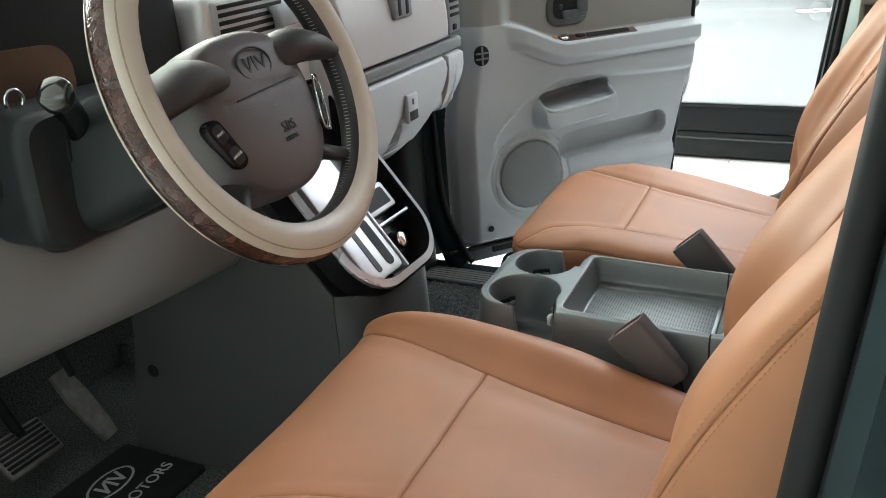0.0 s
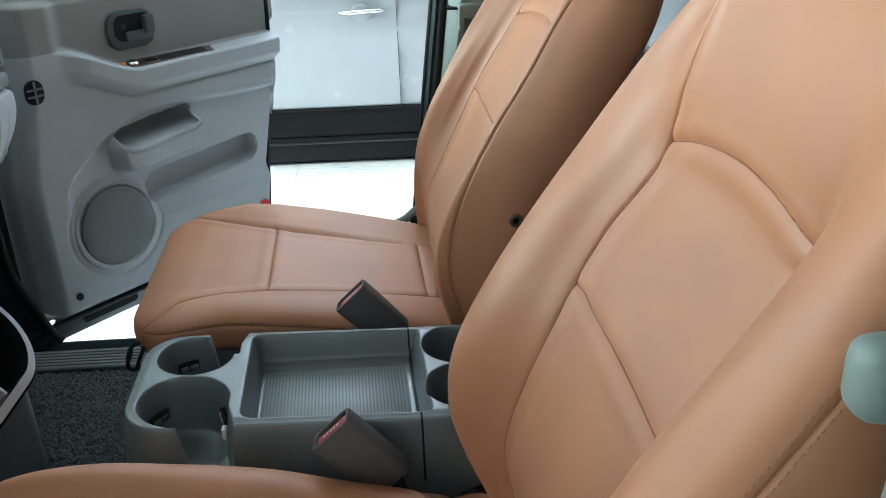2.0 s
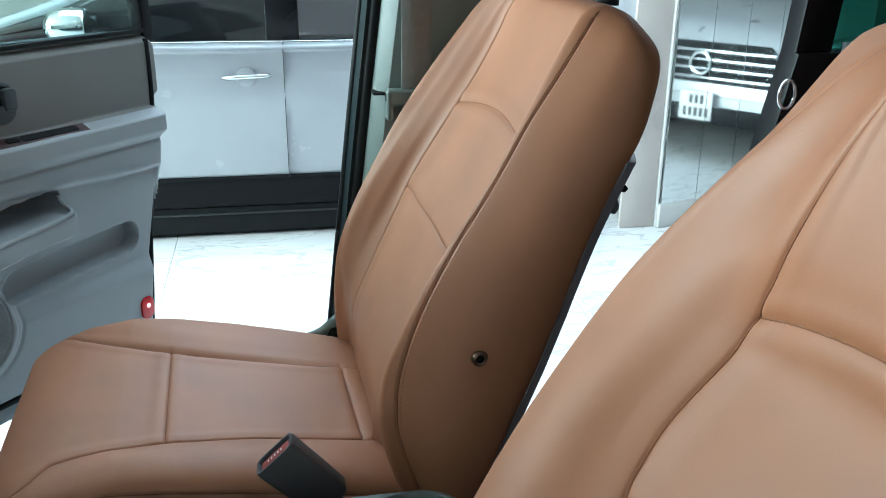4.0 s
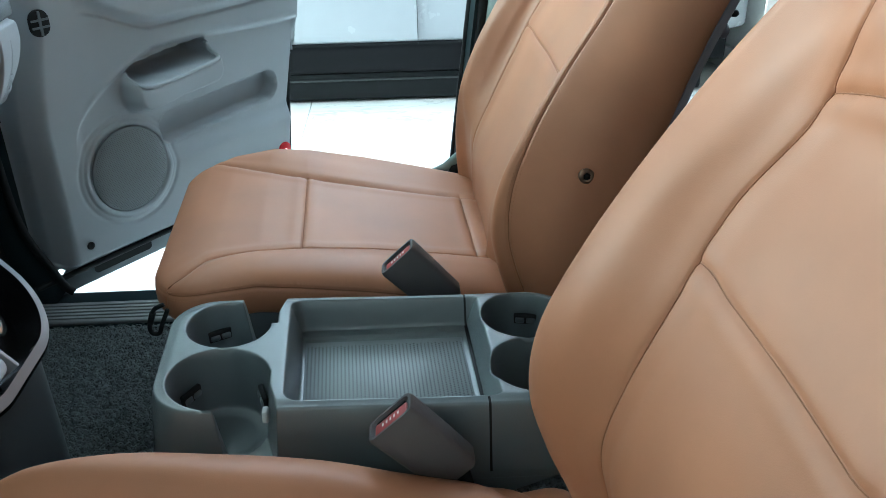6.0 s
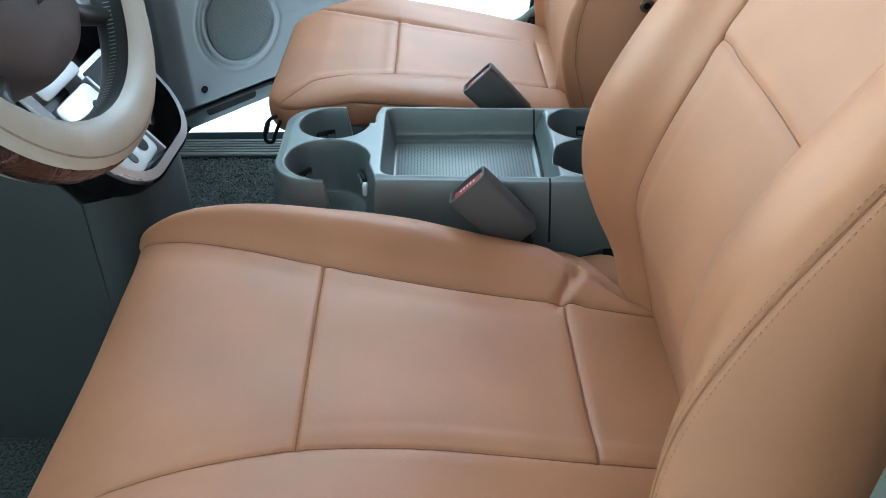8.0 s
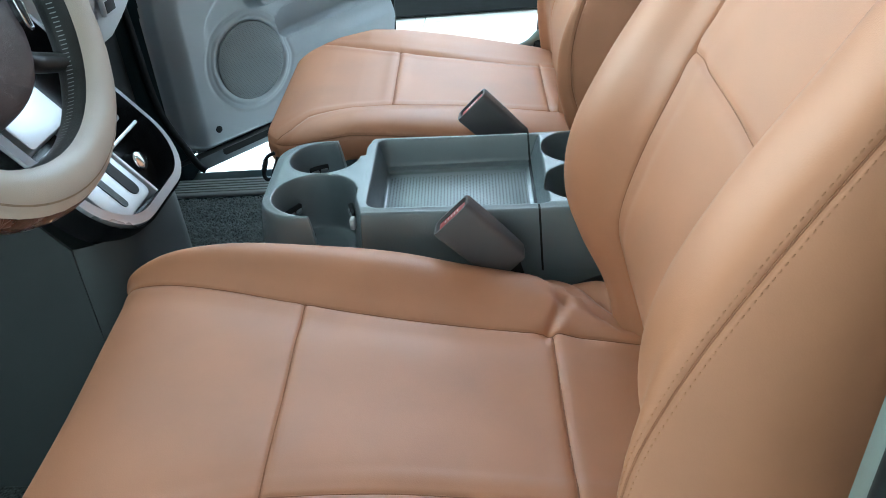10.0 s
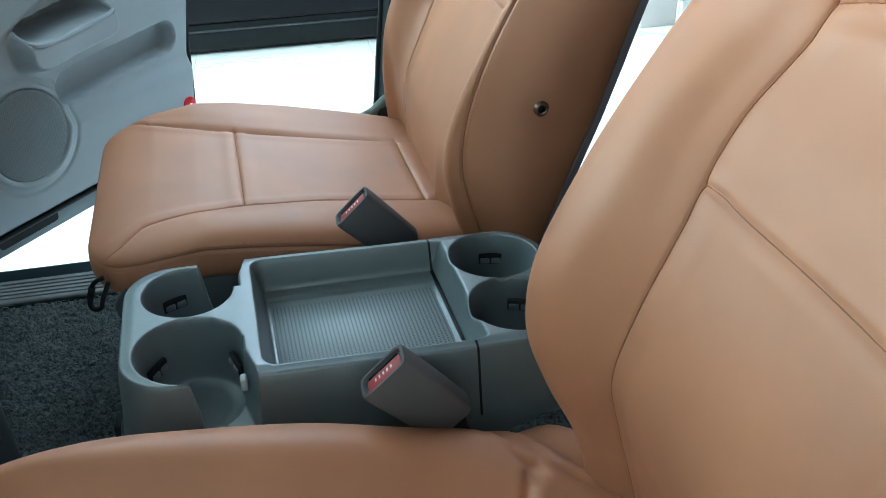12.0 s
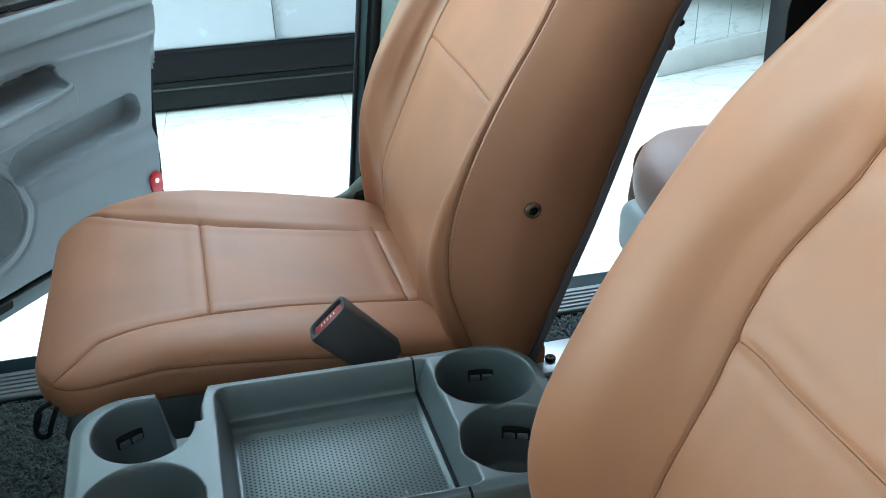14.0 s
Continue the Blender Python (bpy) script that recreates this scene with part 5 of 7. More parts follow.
def steering_wheel():
    w = thing("steering_wheel", "steering wheel in a beige cover with a brown crocodile band", "steering wheel", WHEEL_AT)

    def ring(name, b0, b1, mat, label, r=0.0235, big=0.186, nb=12, ripple=0.0):
        na = 144
        a = np.linspace(0, 2 * np.pi, na, endpoint=False)
        b = np.radians(np.linspace(b0, b1, nb))
        A, B = np.meshgrid(a, b)
        rr = r + ripple * np.sin(A * 61) * np.sin(B * 7 + A * 13)
        q = np.stack([(big + rr * np.cos(B)) * np.cos(A), (big + rr * np.cos(B)) * np.sin(A), rr * np.sin(B)], -1)
        m = np.array(WHEEL)
        q = q.reshape(-1, 3) @ m[:3, :3].T + m[:3, 3]
        i = np.arange(nb * na).reshape(nb, na)
        j = np.roll(i, -1, 1)
        f = np.stack([i[:-1], j[:-1], j[1:], i[1:]], -1).reshape(-1, 4)
        return put(name, mesh_of(name, q, f), mat, w, label)

    ring("cover", 36, 142, BEIGE, "beige padded cover", 0.0240, ripple=0.0004)
    ring("crocodile_band", -22, 36, CROC_SCALES, "glossy brown crocodile band", 0.0232)
    ring("cover_edge", -75, -22, BEIGE, "beige cover edge", 0.0240)
    ring("inner_grip", 140, 290, BLACK_LEATHER, "black leather inner grip", 0.0222, nb=20)
    ring("cover_seam", 58, 62, SEAM_BEIGE, "stitched seam", 0.0243, nb=3)
    # lacing on the inner grip
    v, f = [], []
    m = WHEEL
    for i in range(220):
        a = 2 * math.pi * i / 220
        k = len(v)
        for da, b in ((0, 168), (0.006, 168), (0.014, 184), (0.008, 184)):
            rr = 0.0232
            b = radians(b)
            v.append(m @ Vector(((0.186 + rr * math.cos(b)) * math.cos(a + da), (0.186 + rr * math.cos(b)) * math.sin(a + da), rr * math.sin(b))))
        f.append((k, k + 1, k + 2, k + 3))
    tagged(put("lacing", mesh_of("lacing", v, f), GREY_PRINT, w, smooth=False), kind="stuff")
    # airbag pad
    rows = []
    for s, h in ((1.0, -0.02), (1.0, 0.012), (0.97, 0.024), (0.90, 0.032), (0.7, 0.039), (0.4, 0.043), (0.003, 0.044)):
        r = []
        for a in np.linspace(0, 2 * np.pi, 65):
            c, si = math.cos(a), math.sin(a)
            hx, hy = 0.104, (0.092 if si > 0 else 0.098)
            e = 0.72
            r.append((s * hx * math.copysign(abs(c) ** e, c) * (1 - 0.16 * max(-si, 0)), s * hy * math.copysign(abs(si) ** e, si) - 0.006, h))
        rows.append(r)
    net = np.array(rows)
    p = through_net(net, np.linspace(0, 64, 129), np.linspace(0, 6, 40))
    x, y = p[..., 0], p[..., 1]
    line = y - (0.014 + 0.03 * x)
    p[..., 2] -= np.where(np.abs(x) < 0.075, 0.0022 * np.exp(-((line / 0.003) ** 2)), 0)
    mm = np.array(HUB)
    q = p.reshape(-1, 3) @ mm[:3, :3].T + mm[:3, 3]
    put("airbag_pad", mesh_of("airbag_pad", q, grid_faces(40, 129)), AIRBAG, w, "warm grey grained airbag pad")
    # plain oval badge
    pts = [HUB @ Vector((0.030 * math.cos(a), 0.043 + 0.0185 * math.sin(a), 0.0415)) for a in np.linspace(0, 2 * np.pi, 40, endpoint=False)]
    put("badge_rim", tube_mesh("badge_rim", pts, 0.0016, 8, closed=True), DARK, w, "dark oval badge rim")
    bm = bmesh.new()
    for ox, sl in ((-0.015, 0.2), (-0.009, -0.5), (0.0, 0.0), (0.010, 0.5), (0.017, -0.5)):
        g = box(bm, -0.0013, 0.0013, -0.009, 0.009, 0, 0.0015)
        bmesh.ops.transform(bm, matrix=Matrix.Translation((ox, 0.043, 0.0412)) @ Matrix.Rotation(sl, 4, "Z"), verts=g["verts"])
    bmesh.ops.transform(bm, matrix=HUB, verts=bm.verts)
    part("badge_shape", bm, DARK, w, "plain raised badge shape", smooth=False)
    letters("airbag_lettering", "SRS", 0.017, HUB @ Matrix.Translation((0.006, -0.033, 0.0440)), DARK, w)
    letters("airbag_lettering", "AIRBAG", 0.0075, HUB @ Matrix.Translation((0.003, -0.046, 0.0436)), DARK, w)
    pts = [HUB @ Vector((x, 0.0135 + 0.03 * x, 0.0442 - 0.9 * x * x)) for x in np.linspace(-0.056, 0.066, 20)]
    put("split_line", tube_mesh("split_line", np.array([tuple(v) for v in pts]), 0.0009, 6), DARK, w, "dark split line")
    # spokes: two wide thumb pads above, two narrow arms below
    for sgn in (-1, 1):
        for name, ctrl, rad, sq, mat in (
            ("upper_spoke", ((sgn * 0.062, 0.046, 0.014), (sgn * 0.098, 0.050, 0.026), (sgn * 0.134, 0.042, 0.031), (sgn * 0.176, 0.028, 0.029)), (0.033, 0.034, 0.029, 0.017), 0.62, SPOKE),
            ("lower_spoke", ((sgn * 0.062, -0.055, 0.004), (sgn * 0.092, -0.078, 0.008), (sgn * 0.118, -0.096, 0.022), (sgn * 0.146, -0.112, 0.030)), (0.022, 0.018, 0.016, 0.015), 0.55, BLACK_LEATHER),
        ):
            pts = [HUB @ Vector(v) for v in smooth_line(ctrl, 18)]
            rr = catmull(np.array(rad)[:, None], np.linspace(0, 3, 18))[:, 0]
            put(name, tube_mesh(name, np.array([tuple(v) for v in pts]), rr, 20, squash=sq), mat, w)
        m2 = HUB @ Matrix.Translation((sgn * 0.094, -0.024, 0.034)) @ Matrix.Rotation(-sgn * 0.36, 4, "Z") @ Matrix.Rotation(sgn * 0.35, 4, "Y")
        pad = slab("switch_pod", round_rect(0, 0, 0.0098, 0.030, 0.0095), -0.012, 0.004, GLOSS_BLACK, w, "gloss black switch pod", 0.003, m2)
        for yy in (-0.014, 0.014):
            slab("switch_key", round_rect(0, yy, 0.0066, 0.0100, 0.005), 0.003, 0.0052, DARK, pad, "", 0.0015, m2)
        if sgn > 0:
            pts = [m2 @ Vector((0.0145 * math.copysign(abs(math.cos(a)) ** 0.5, math.cos(a)), 0.0335 * math.sin(a), 0.004)) for a in np.linspace(0, 2 * np.pi, 36, endpoint=False)]
            put("switch_trim", tube_mesh("switch_trim", pts, 0.0013, 6, closed=True), CHROME, pad, "chrome switch trim")
        else:
            letters("switch_lettering", "PWR", 0.0045, m2 @ Matrix.Translation((0, 0.014, 0.0053)), PLATE, pad, 0.0002)
            letters("switch_lettering", "MODE", 0.0045, m2 @ Matrix.Translation((0, -0.014, 0.0053)), PLATE, pad, 0.0002)
    # boss and column shroud behind
    col = thing("steering_column", "slate-grey steering column shroud with a stalk", "steering column", WHEEL_AT - WHEEL_AXIS * 0.2)
    rows = []
    for d, hx, hy in ((0.03, 0.05, 0.05), (0.07, 0.062, 0.062), (0.16, 0.072, 0.070), (0.30, 0.085, 0.080), (0.40, 0.09, 0.085)):
        rows.append([tuple(WHEEL @ Vector((hx * math.copysign(abs(math.cos(a)) ** 0.6, math.cos(a)), -0.01 + hy * math.copysign(abs(math.sin(a)) ** 0.6, math.sin(a)), -d))) for a in np.linspace(0, 2 * np.pi, 33)])
    p = through_net(np.array(rows), np.linspace(0, 32, 65), np.linspace(0, 4, 20))
    put("shroud", mesh_of("shroud", p.reshape(-1, 3), grid_faces(20, 65)), DARK, col)
    rows = []
    for d, s0, s1 in ((0.012, 0.0, 0.92), (0.0, 0.0, 1.0), (-0.03, 0.0, 1.0), (-0.12, 0.0, 1.0)):
        ring = []
        for a in np.linspace(0, 2 * np.pi, 41):
            c, si = math.cos(a), math.sin(a)
            ring.append((-0.425 + d + 0.10 * (0.085 * si * s1), -0.408 + 0.122 * s1 * math.copysign(abs(c) ** 0.36, c), 1.096 + 0.086 * s1 * math.copysign(abs(si) ** 0.36, si) - 0.010 * c))
        rows.append(ring)
    p = through_net(np.array(rows), np.linspace(0, 40, 121), np.linspace(0, 3, 16))
    f = [tuple(x) for x in grid_faces(16, 121)] + [tuple(range(120))]
    bm = bmesh.new()
    bv = [bm.verts.new(x) for x in p.reshape(-1, 3)]
    for q in f:
        bm.faces.new([bv[i] for i in q])
    part("lower_shroud", bm, DARK, col, "black moulded lower shroud", angle=40)
    solid_box("stalk_hollow", (-0.422, -0.4085, -0.474, -0.436, 1.118, 1.172), BLACK, col, 0.004, "dark stalk hollow")
    pts = smooth_line([(-0.415, -0.448, 1.135), (-0.392, -0.466, 1.166), (-0.372, -0.492, 1.190), (-0.355, -0.512, 1.206)], 16)
    stalk = put("stalk", tube_mesh("stalk", pts, np.linspace(0.012, 0.017, 16), 16), GLOSS_BLACK, col, "black control stalk")
    put("stalk_cap", lathe("stalk_cap", ((0.019, 0), (0.0195, 0.012), (0.017, 0.017), (0.005, 0.019)), (-0.356, -0.511, 1.205), (0.35, -0.50, 0.40), 24), SMOKE, stalk, "smoky clear end cap")


def croc():
    """Glossy brown leather with scales divided by dark furrows."""
    m = material("crocodile_scales", (0.040, 0.013, 0.009), 0.26, vary=0.5, scale=60, coat=0.12)
    nt = m.node_tree
    b = nt.nodes["Principled BSDF"]
    co = next(n for n in nt.nodes if n.bl_idname == "ShaderNodeTexCoord")
    v = nt.nodes.new("ShaderNodeTexVoronoi")
    v.feature = "DISTANCE_TO_EDGE"
    v.inputs["Scale"].default_value = 120
    nt.links.new(co.outputs["Object"], v.inputs["Vector"])
    r = nt.nodes.new("ShaderNodeMapRange")
    r.inputs[2].default_value = 0.12
    nt.links.new(v.outputs["Distance"], r.inputs[0])
    bm = nt.nodes.new("ShaderNodeBump")
    bm.inputs["Strength"].default_value, bm.inputs["Distance"].default_value = 0.30, 0.0015
    nt.links.new(r.outputs[0], bm.inputs["Height"])
    nt.links.new(bm.outputs[0], b.inputs["Normal"])
    nt.links.new(bm.outputs[0], b.inputs["Coat Normal"])
    return m


CROC_SCALES = croc()
BLACK_LEATHER = grained(material("black_leather", (0.018, 0.018, 0.018), 0.4, vary=0.15, bump=0.1), 900, 0.3)
SPOKE = grained(material("charcoal_spoke", (0.030, 0.027, 0.029), 0.55, vary=0.1, bump=0.08), 900, 0.3)
SEAM_BEIGE = material("beige_seam", (0.30, 0.24, 0.17), 0.6, vary=0.2, scale=200)
SMOKE = material("smoky_cap", (0.02, 0.021, 0.023), 0.12, vary=0.05, coat=0.7)
steering_wheel()


# ---- footwell: pedals and mat ----
def pedals():
    brake = thing("brake_pedal", "worn dark rubber brake pedal in the driver footwell", "car pedal", (-0.93, -0.29, 0.47))
    m = Matrix.Translation((-0.93, -0.30, 0.482)) @ Matrix.Rotation(radians(42), 4, "Y")
    solid_box("pedal_pad", (-0.040, 0.040, -0.058, 0.058, -0.008, 0.008), PEDAL_GREY, brake, 0.005, "", m)
    for i in range(7):
        solid_box("rib", (-0.034 + i * 0.0098, -0.028 + i * 0.0098, -0.053, 0.053, 0.007, 0.0105), BLACK, brake, 0.001, "", m)
    put("pedal_arm", tube_mesh("pedal_arm", smooth_line([(-0.945, -0.29, 0.50), (-1.0, -0.29, 0.6), (-1.02, -0.29, 0.8)], 12), 0.011, 10), BLACK, brake)
    gas = thing("accelerator_pedal", "long grey accelerator pedal worn pale, beside the tower", "car pedal", (-0.90, -0.16, 0.45))
    m = Matrix.Translation((-0.925, -0.158, 0.492)) @ Matrix.Rotation(radians(56), 4, "Y") @ Matrix.Rotation(radians(6), 4, "Z")
    pts = [(-0.085, -0.020), (-0.02, -0.026), (0.05, -0.021), (0.078, -0.016), (0.078, 0.016), (0.05, 0.021), (-0.02, 0.024), (-0.085, 0.018)]
    slab("pedal_pad", pts, -0.006, 0.006, PEDAL_GREY, gas, "", 0.003, m)
    put("pedal_arm", tube_mesh("pedal_arm", smooth_line([(-0.95, -0.15, 0.55), (-1.0, -0.15, 0.66), (-1.03, -0.15, 0.8)], 10), 0.008, 8), BLACK, gas)


PEDAL_GREY = material("worn_pedal_rubber", (0.11, 0.11, 0.105), 0.6, vary=0.4, scale=45, bump=0.3, bump_scale=150)
pedals()


def driver_mat():
    mat_ob = thing("driver_floor_mat", "black driver floor mat with a grey oval badge and lettering", "floor mat", (-0.66, -0.32, 0.398))
    m = Matrix.Translation((0, 0, 0.398))
    slab("mat_body", round_rect(-0.760, -0.30, 0.105, 0.165, 0.012), 0, 0.008, MAT_BLACK, mat_ob, "", 0.003, m)
    ang = Matrix.Translation((-0.790, -0.246, 0.4068)) @ Matrix.Rotation(radians(96), 4, "Z")
    pts = [ang @ Vector((0.052 * math.cos(a), 0.030 * math.sin(a), 0)) for a in np.linspace(0, 2 * np.pi, 40, endpoint=False)]
    put("oval_badge", tube_mesh("oval_badge", pts, 0.0026, 6, closed=True, squash=0.3), GREY_PRINT, mat_ob, "grey oval badge")
    bm = bmesh.new()
    for ox, sl in ((-0.024, 0.0), (-0.014, -0.6), (0.0, -0.05), (0.014, 0.35), (0.025, -0.35)):
        g = box(bm, -0.003, 0.003, -0.018, 0.018, -0.0003, 0.0006)
        bmesh.ops.transform(bm, matrix=ang @ Matrix.Translation((ox, 0, 0)) @ Matrix.Rotation(sl, 4, "Z"), verts=g["verts"])
    part("badge_shape", bm, GREY_PRINT, mat_ob, "plain grey badge bars", smooth=False)
    letters("mat_lettering", "MOTORS", 0.034, Matrix.Translation((-0.722, -0.225, 0.4068)) @ Matrix.Rotation(radians(96), 4, "Z"), GREY_PRINT, mat_ob)


MAT_BLACK = material("black_mat_weave", (0.011, 0.011, 0.012), 0.85, vary=0.25, scale=120, bump=0.5, bump_scale=500, spec=0.2)
driver_mat()


# ---- car shell: floor, sills, pillars, roof ----
LINING = material("grey_roof_lining", (0.34, 0.34, 0.33), 0.9, vary=0.05, scale=3, bump=0.2, bump_scale=300)
def shell():
    floor = thing("car_floor", "charcoal carpeted car floor", "car floor", (0, 0, 0.4), kind="structure")
    bm = bmesh.new()
    box(bm, -0.30, 2.4, -0.72, 0.64, 0.36, 0.452)
    box(bm, -1.15, -0.30, -0.72, 0.12, 0.34, 0.396)
    box(bm, -1.15, -0.30, 0.12, 0.64, 0.36, 0.452)
    part("carpet", bm, CARPET, floor, "charcoal carpet", smooth=False)
    solid_box("bulkhead", (-1.2, -1.13, -0.74, 0.74, 0.30, 1.20), CARPET, floor, 0.01, "black carpeted bulkhead")
    for y0, y1, s in ((0.638, 0.775, 1), (-0.775, -0.718, -1)):
        sill = solid_box("sill", (-0.72, 2.4, y0, y1, 0.36, 0.466), BODY_PAINT, floor, 0.012, "dark painted sill")
    plate = solid_box("scuff_plate", (-0.62, 1.8, 0.640, 0.715, 0.4645, 0.474), SILL_GREY, floor, 0.004, "grey ribbed scuff plate")
    for i in range(5):
        solid_box("rib", (-0.60, 1.78, 0.650 + i * 0.012, 0.655 + i * 0.012, 0.473, 0.4765), SILL_GREY, plate, 0.001)
    # unseen roof that closes the car above, added to shade the cabin
    roof = thing("car_roof", "unseen car roof with grey lining, added to shade the cabin", "car roof", (0.8, 0, 1.7), kind="structure")
    sheet("roof_skin", [[(-0.42, -0.60, 1.62), (-0.42, 0, 1.66), (-0.42, 0.60, 1.62)], [(0.3, -0.66, 1.70), (0.3, 0, 1.75), (0.3, 0.66, 1.70)], [(1.4, -0.66, 1.71), (1.4, 0, 1.76), (1.4, 0.66, 1.71)], [(2.5, -0.62, 1.66), (2.5, 0, 1.70), (2.5, 0.62, 1.66)]], 24, 24, LINING, roof, "", 0.02)
    # passenger side front pillar and wheel arch, black rubber seal beside the door
    ap = thing("front_pillar", "dark door frame and black seal at the front of the passenger opening", "car pillar", (-0.6, 0.66, 0.45), kind="structure")
    pts = smooth_line([(-0.50, 0.735, 0.485), (-0.515, 0.735, 0.50), (-0.53, 0.73, 0.54), (-0.565, 0.72, 0.65), (-0.575, 0.715, 0.85), (-0.59, 0.71, 1.1), (-0.66, 0.70, 1.28), (-0.52, 0.66, 1.55)], 60)
    put("door_seal", tube_mesh("door_seal", pts, 0.008, 12), BLACK, ap, "black rubber door seal")
    pts2 = pts + np.array([-0.035, 0.012, -0.02])
    put("door_frame", tube_mesh("door_frame", pts2, 0.030, 12), BODY_PAINT, ap, "dark painted door frame")
    bm = bmesh.new()
    box(bm, -1.15, -0.60, 0.60, 0.745, 0.40, 1.13, 0.03, 3)
    part("kick_panel", bm, BLACK, ap, "black kick panel")

    # middle pillars
    def pillar(name, label, s, lean_x, tuck=0.0):
        pl = thing(name, label, "car pillar", (0.36, s * 0.74, 0.45), kind="structure")
        zs = np.linspace(0.46, 1.68, 30)
        def column(nm, prof, mat, lab):
            rows = [[(lean_x(z) + x, s * (y - 0.05 * max(z - 1.1, 0)), z) for x, y in prof] for z in zs]
            r = np.array(rows)
            k = len(prof)
            f = [tuple(q) for q in grid_faces(30, k)] + [(i * k + k - 1, i * k, (i + 1) * k, (i + 1) * k + k - 1) for i in range(29)]
            bm = bmesh.new()
            bv = [bm.verts.new(v) for v in r.reshape(-1, 3)]
            for q in f:
                bm.faces.new([bv[i] for i in q])
            return part(nm, bm, mat, pl, lab, angle=35)
        column("trim_cover", ((0.000, 0.715), (0.006, 0.690), (0.022, 0.672), (0.060, 0.664), (0.130, 0.664), (0.165, 0.675), (0.170, 0.715)), PILLAR, "green-grey pillar trim")
        column("painted_frame", ((-0.020 + 1.4 * tuck, 0.718), (0.19, 0.718), (0.19, 0.775 - tuck), (0.0 + tuck, 0.785 - tuck), (-0.030 + 1.6 * tuck, 0.775 - tuck)), BODY_PAINT, "dark painted pillar")
        pts = [(lean_x(z) - 0.004 + 0.4 * tuck, s * (0.722 - 0.05 * max(z - 1.1, 0)), z) for z in zs]
        put("door_seal", tube_mesh("door_seal", pts, 0.011, 10), BLACK, pl, "black rubber seal")
        pts = [(lean_x(z) - 0.024 + 1.6 * tuck, s * (0.756 - tuck - 0.05 * max(z - 1.1, 0)), z) for z in zs]
        put("outer_seal", tube_mesh("outer_seal", pts, 0.008, 8), BLACK, pl, "thin black outer seal")
        return pl

    far = pillar("passenger_middle_pillar", "green-grey trimmed pillar with black seals behind the passenger seat", 1, lambda z: 0.275 + 0.118 * (z - 0.67))
    for z in (0.945, 1.148):
        solid_box("trim_joint", (0.275 + 0.118 * (z - 0.67) - 0.002, 0.275 + 0.118 * (z - 0.67) + 0.14, 0.6625, 0.70, z, z + 0.003), BLACK, far, 0.0005, "dark joint in the trim")
    near = pillar("driver_middle_pillar", "green-grey trimmed pillar with black seals and dark paint behind the driver seat", -1, lambda z: 0.402 + 0.11 * (z - 1.1), 0.03)
    put("screw", lathe("screw", ((0.006, 0), (0.006, 0.002), (0.003, 0.003)), (0.428, -0.7475, 1.065), (-0.3, -1, 0), 14), BLACK, near, "black screw")
    # belt guides and webbing
    for s, x, z, lab in ((1, 0.372, 1.146, "grey belt webbing through a guide on the passenger pillar"), (-1, 0.452, 1.222, "grey belt webbing through a guide on the driver pillar")):
        belt = thing("seat_belt", lab, "seat belt", (x, s * 0.66, z), "front seat belts")
        y = s * 0.655
        g = bmesh.new()
        if s > 0:
            box(g, x - 0.024, x + 0.05, y - 0.014, y + 0.014, z - 0.012, z + 0.013, 0.005, 3)
            box(g, x - 0.024, x - 0.014, y - 0.014, y + 0.014, z - 0.034, z + 0.010, 0.004, 3)
        else:
            box(g, x - 0.038, x + 0.045, y - 0.013, y + 0.013, z - 0.034, z + 0.002, 0.011, 4)
        part("belt_guide", g, PILLAR, belt, "green-grey belt guide")
        if s > 0:
            w = bmesh.new()
            box(w, x + 0.0, x + 0.046, y - 0.004, y - 0.0022, 0.72, 1.66, 0.0005, 1)
            part("webbing", w, WEB, belt, "grey woven webbing")
    # unseen front body, added to block light: bonnet, wings, driver's front pillar
    front = thing("car_front_body", "unseen dark bonnet and wings, added to block light from ahead", "car body", (-1.6, 0, 0.4), kind="structure")
    sheet("bonnet", [[(-0.98, -0.74, 1.02), (-0.98, 0, 1.12), (-0.98, 0.74, 1.02)], [(-1.4, -0.76, 0.99), (-1.4, 0, 1.08), (-1.4, 0.76, 0.99)], [(-1.95, -0.72, 0.90), (-1.95, 0, 0.97), (-1.95, 0.72, 0.90)]], 20, 20, BODY_PAINT, front, "", 0.006)
    for s in (-1, 1):
        solid_box("wing", (-1.95, -0.76, s * 0.76 - 0.03, s * 0.76 + 0.03, 0.30, 1.02), BODY_PAINT, front, 0.02)
    solid_box("nose", (-2.05, -1.94, -0.78, 0.78, 0.25, 0.92), BODY_PAINT, front, 0.03)
    pts = smooth_line([(-0.86, -0.735, 0.98), (-0.72, -0.72, 1.2), (-0.42, -0.62, 1.62)], 16)
    put("windscreen_pillar", tube_mesh("windscreen_pillar", pts, 0.04, 12), BODY_PAINT, front, "dark windscreen pillar")
    # unseen closed side behind the driver and car tail, added to darken the cabin
    side = thing("driver_rear_side", "unseen dark car side with tinted glass, added to block light behind the driver", "car body", (1.4, -0.77, 0.45), kind="structure")
    solid_box("lower_side", (0.615, 2.46, -0.79, -0.735, 0.40, 1.18), BODY_PAINT, side, 0.012)
    solid_box("inner_trim", (0.63, 2.44, -0.7345, -0.715, 0.47, 1.17), TRIM_DARK, side, 0.008, "mid-grey inner trim")
    solid_box("side_glass", (0.65, 2.42, -0.765, -0.760, 1.181, 1.66), WINDOW_TINT, side, 0.0, "dark tinted glass")
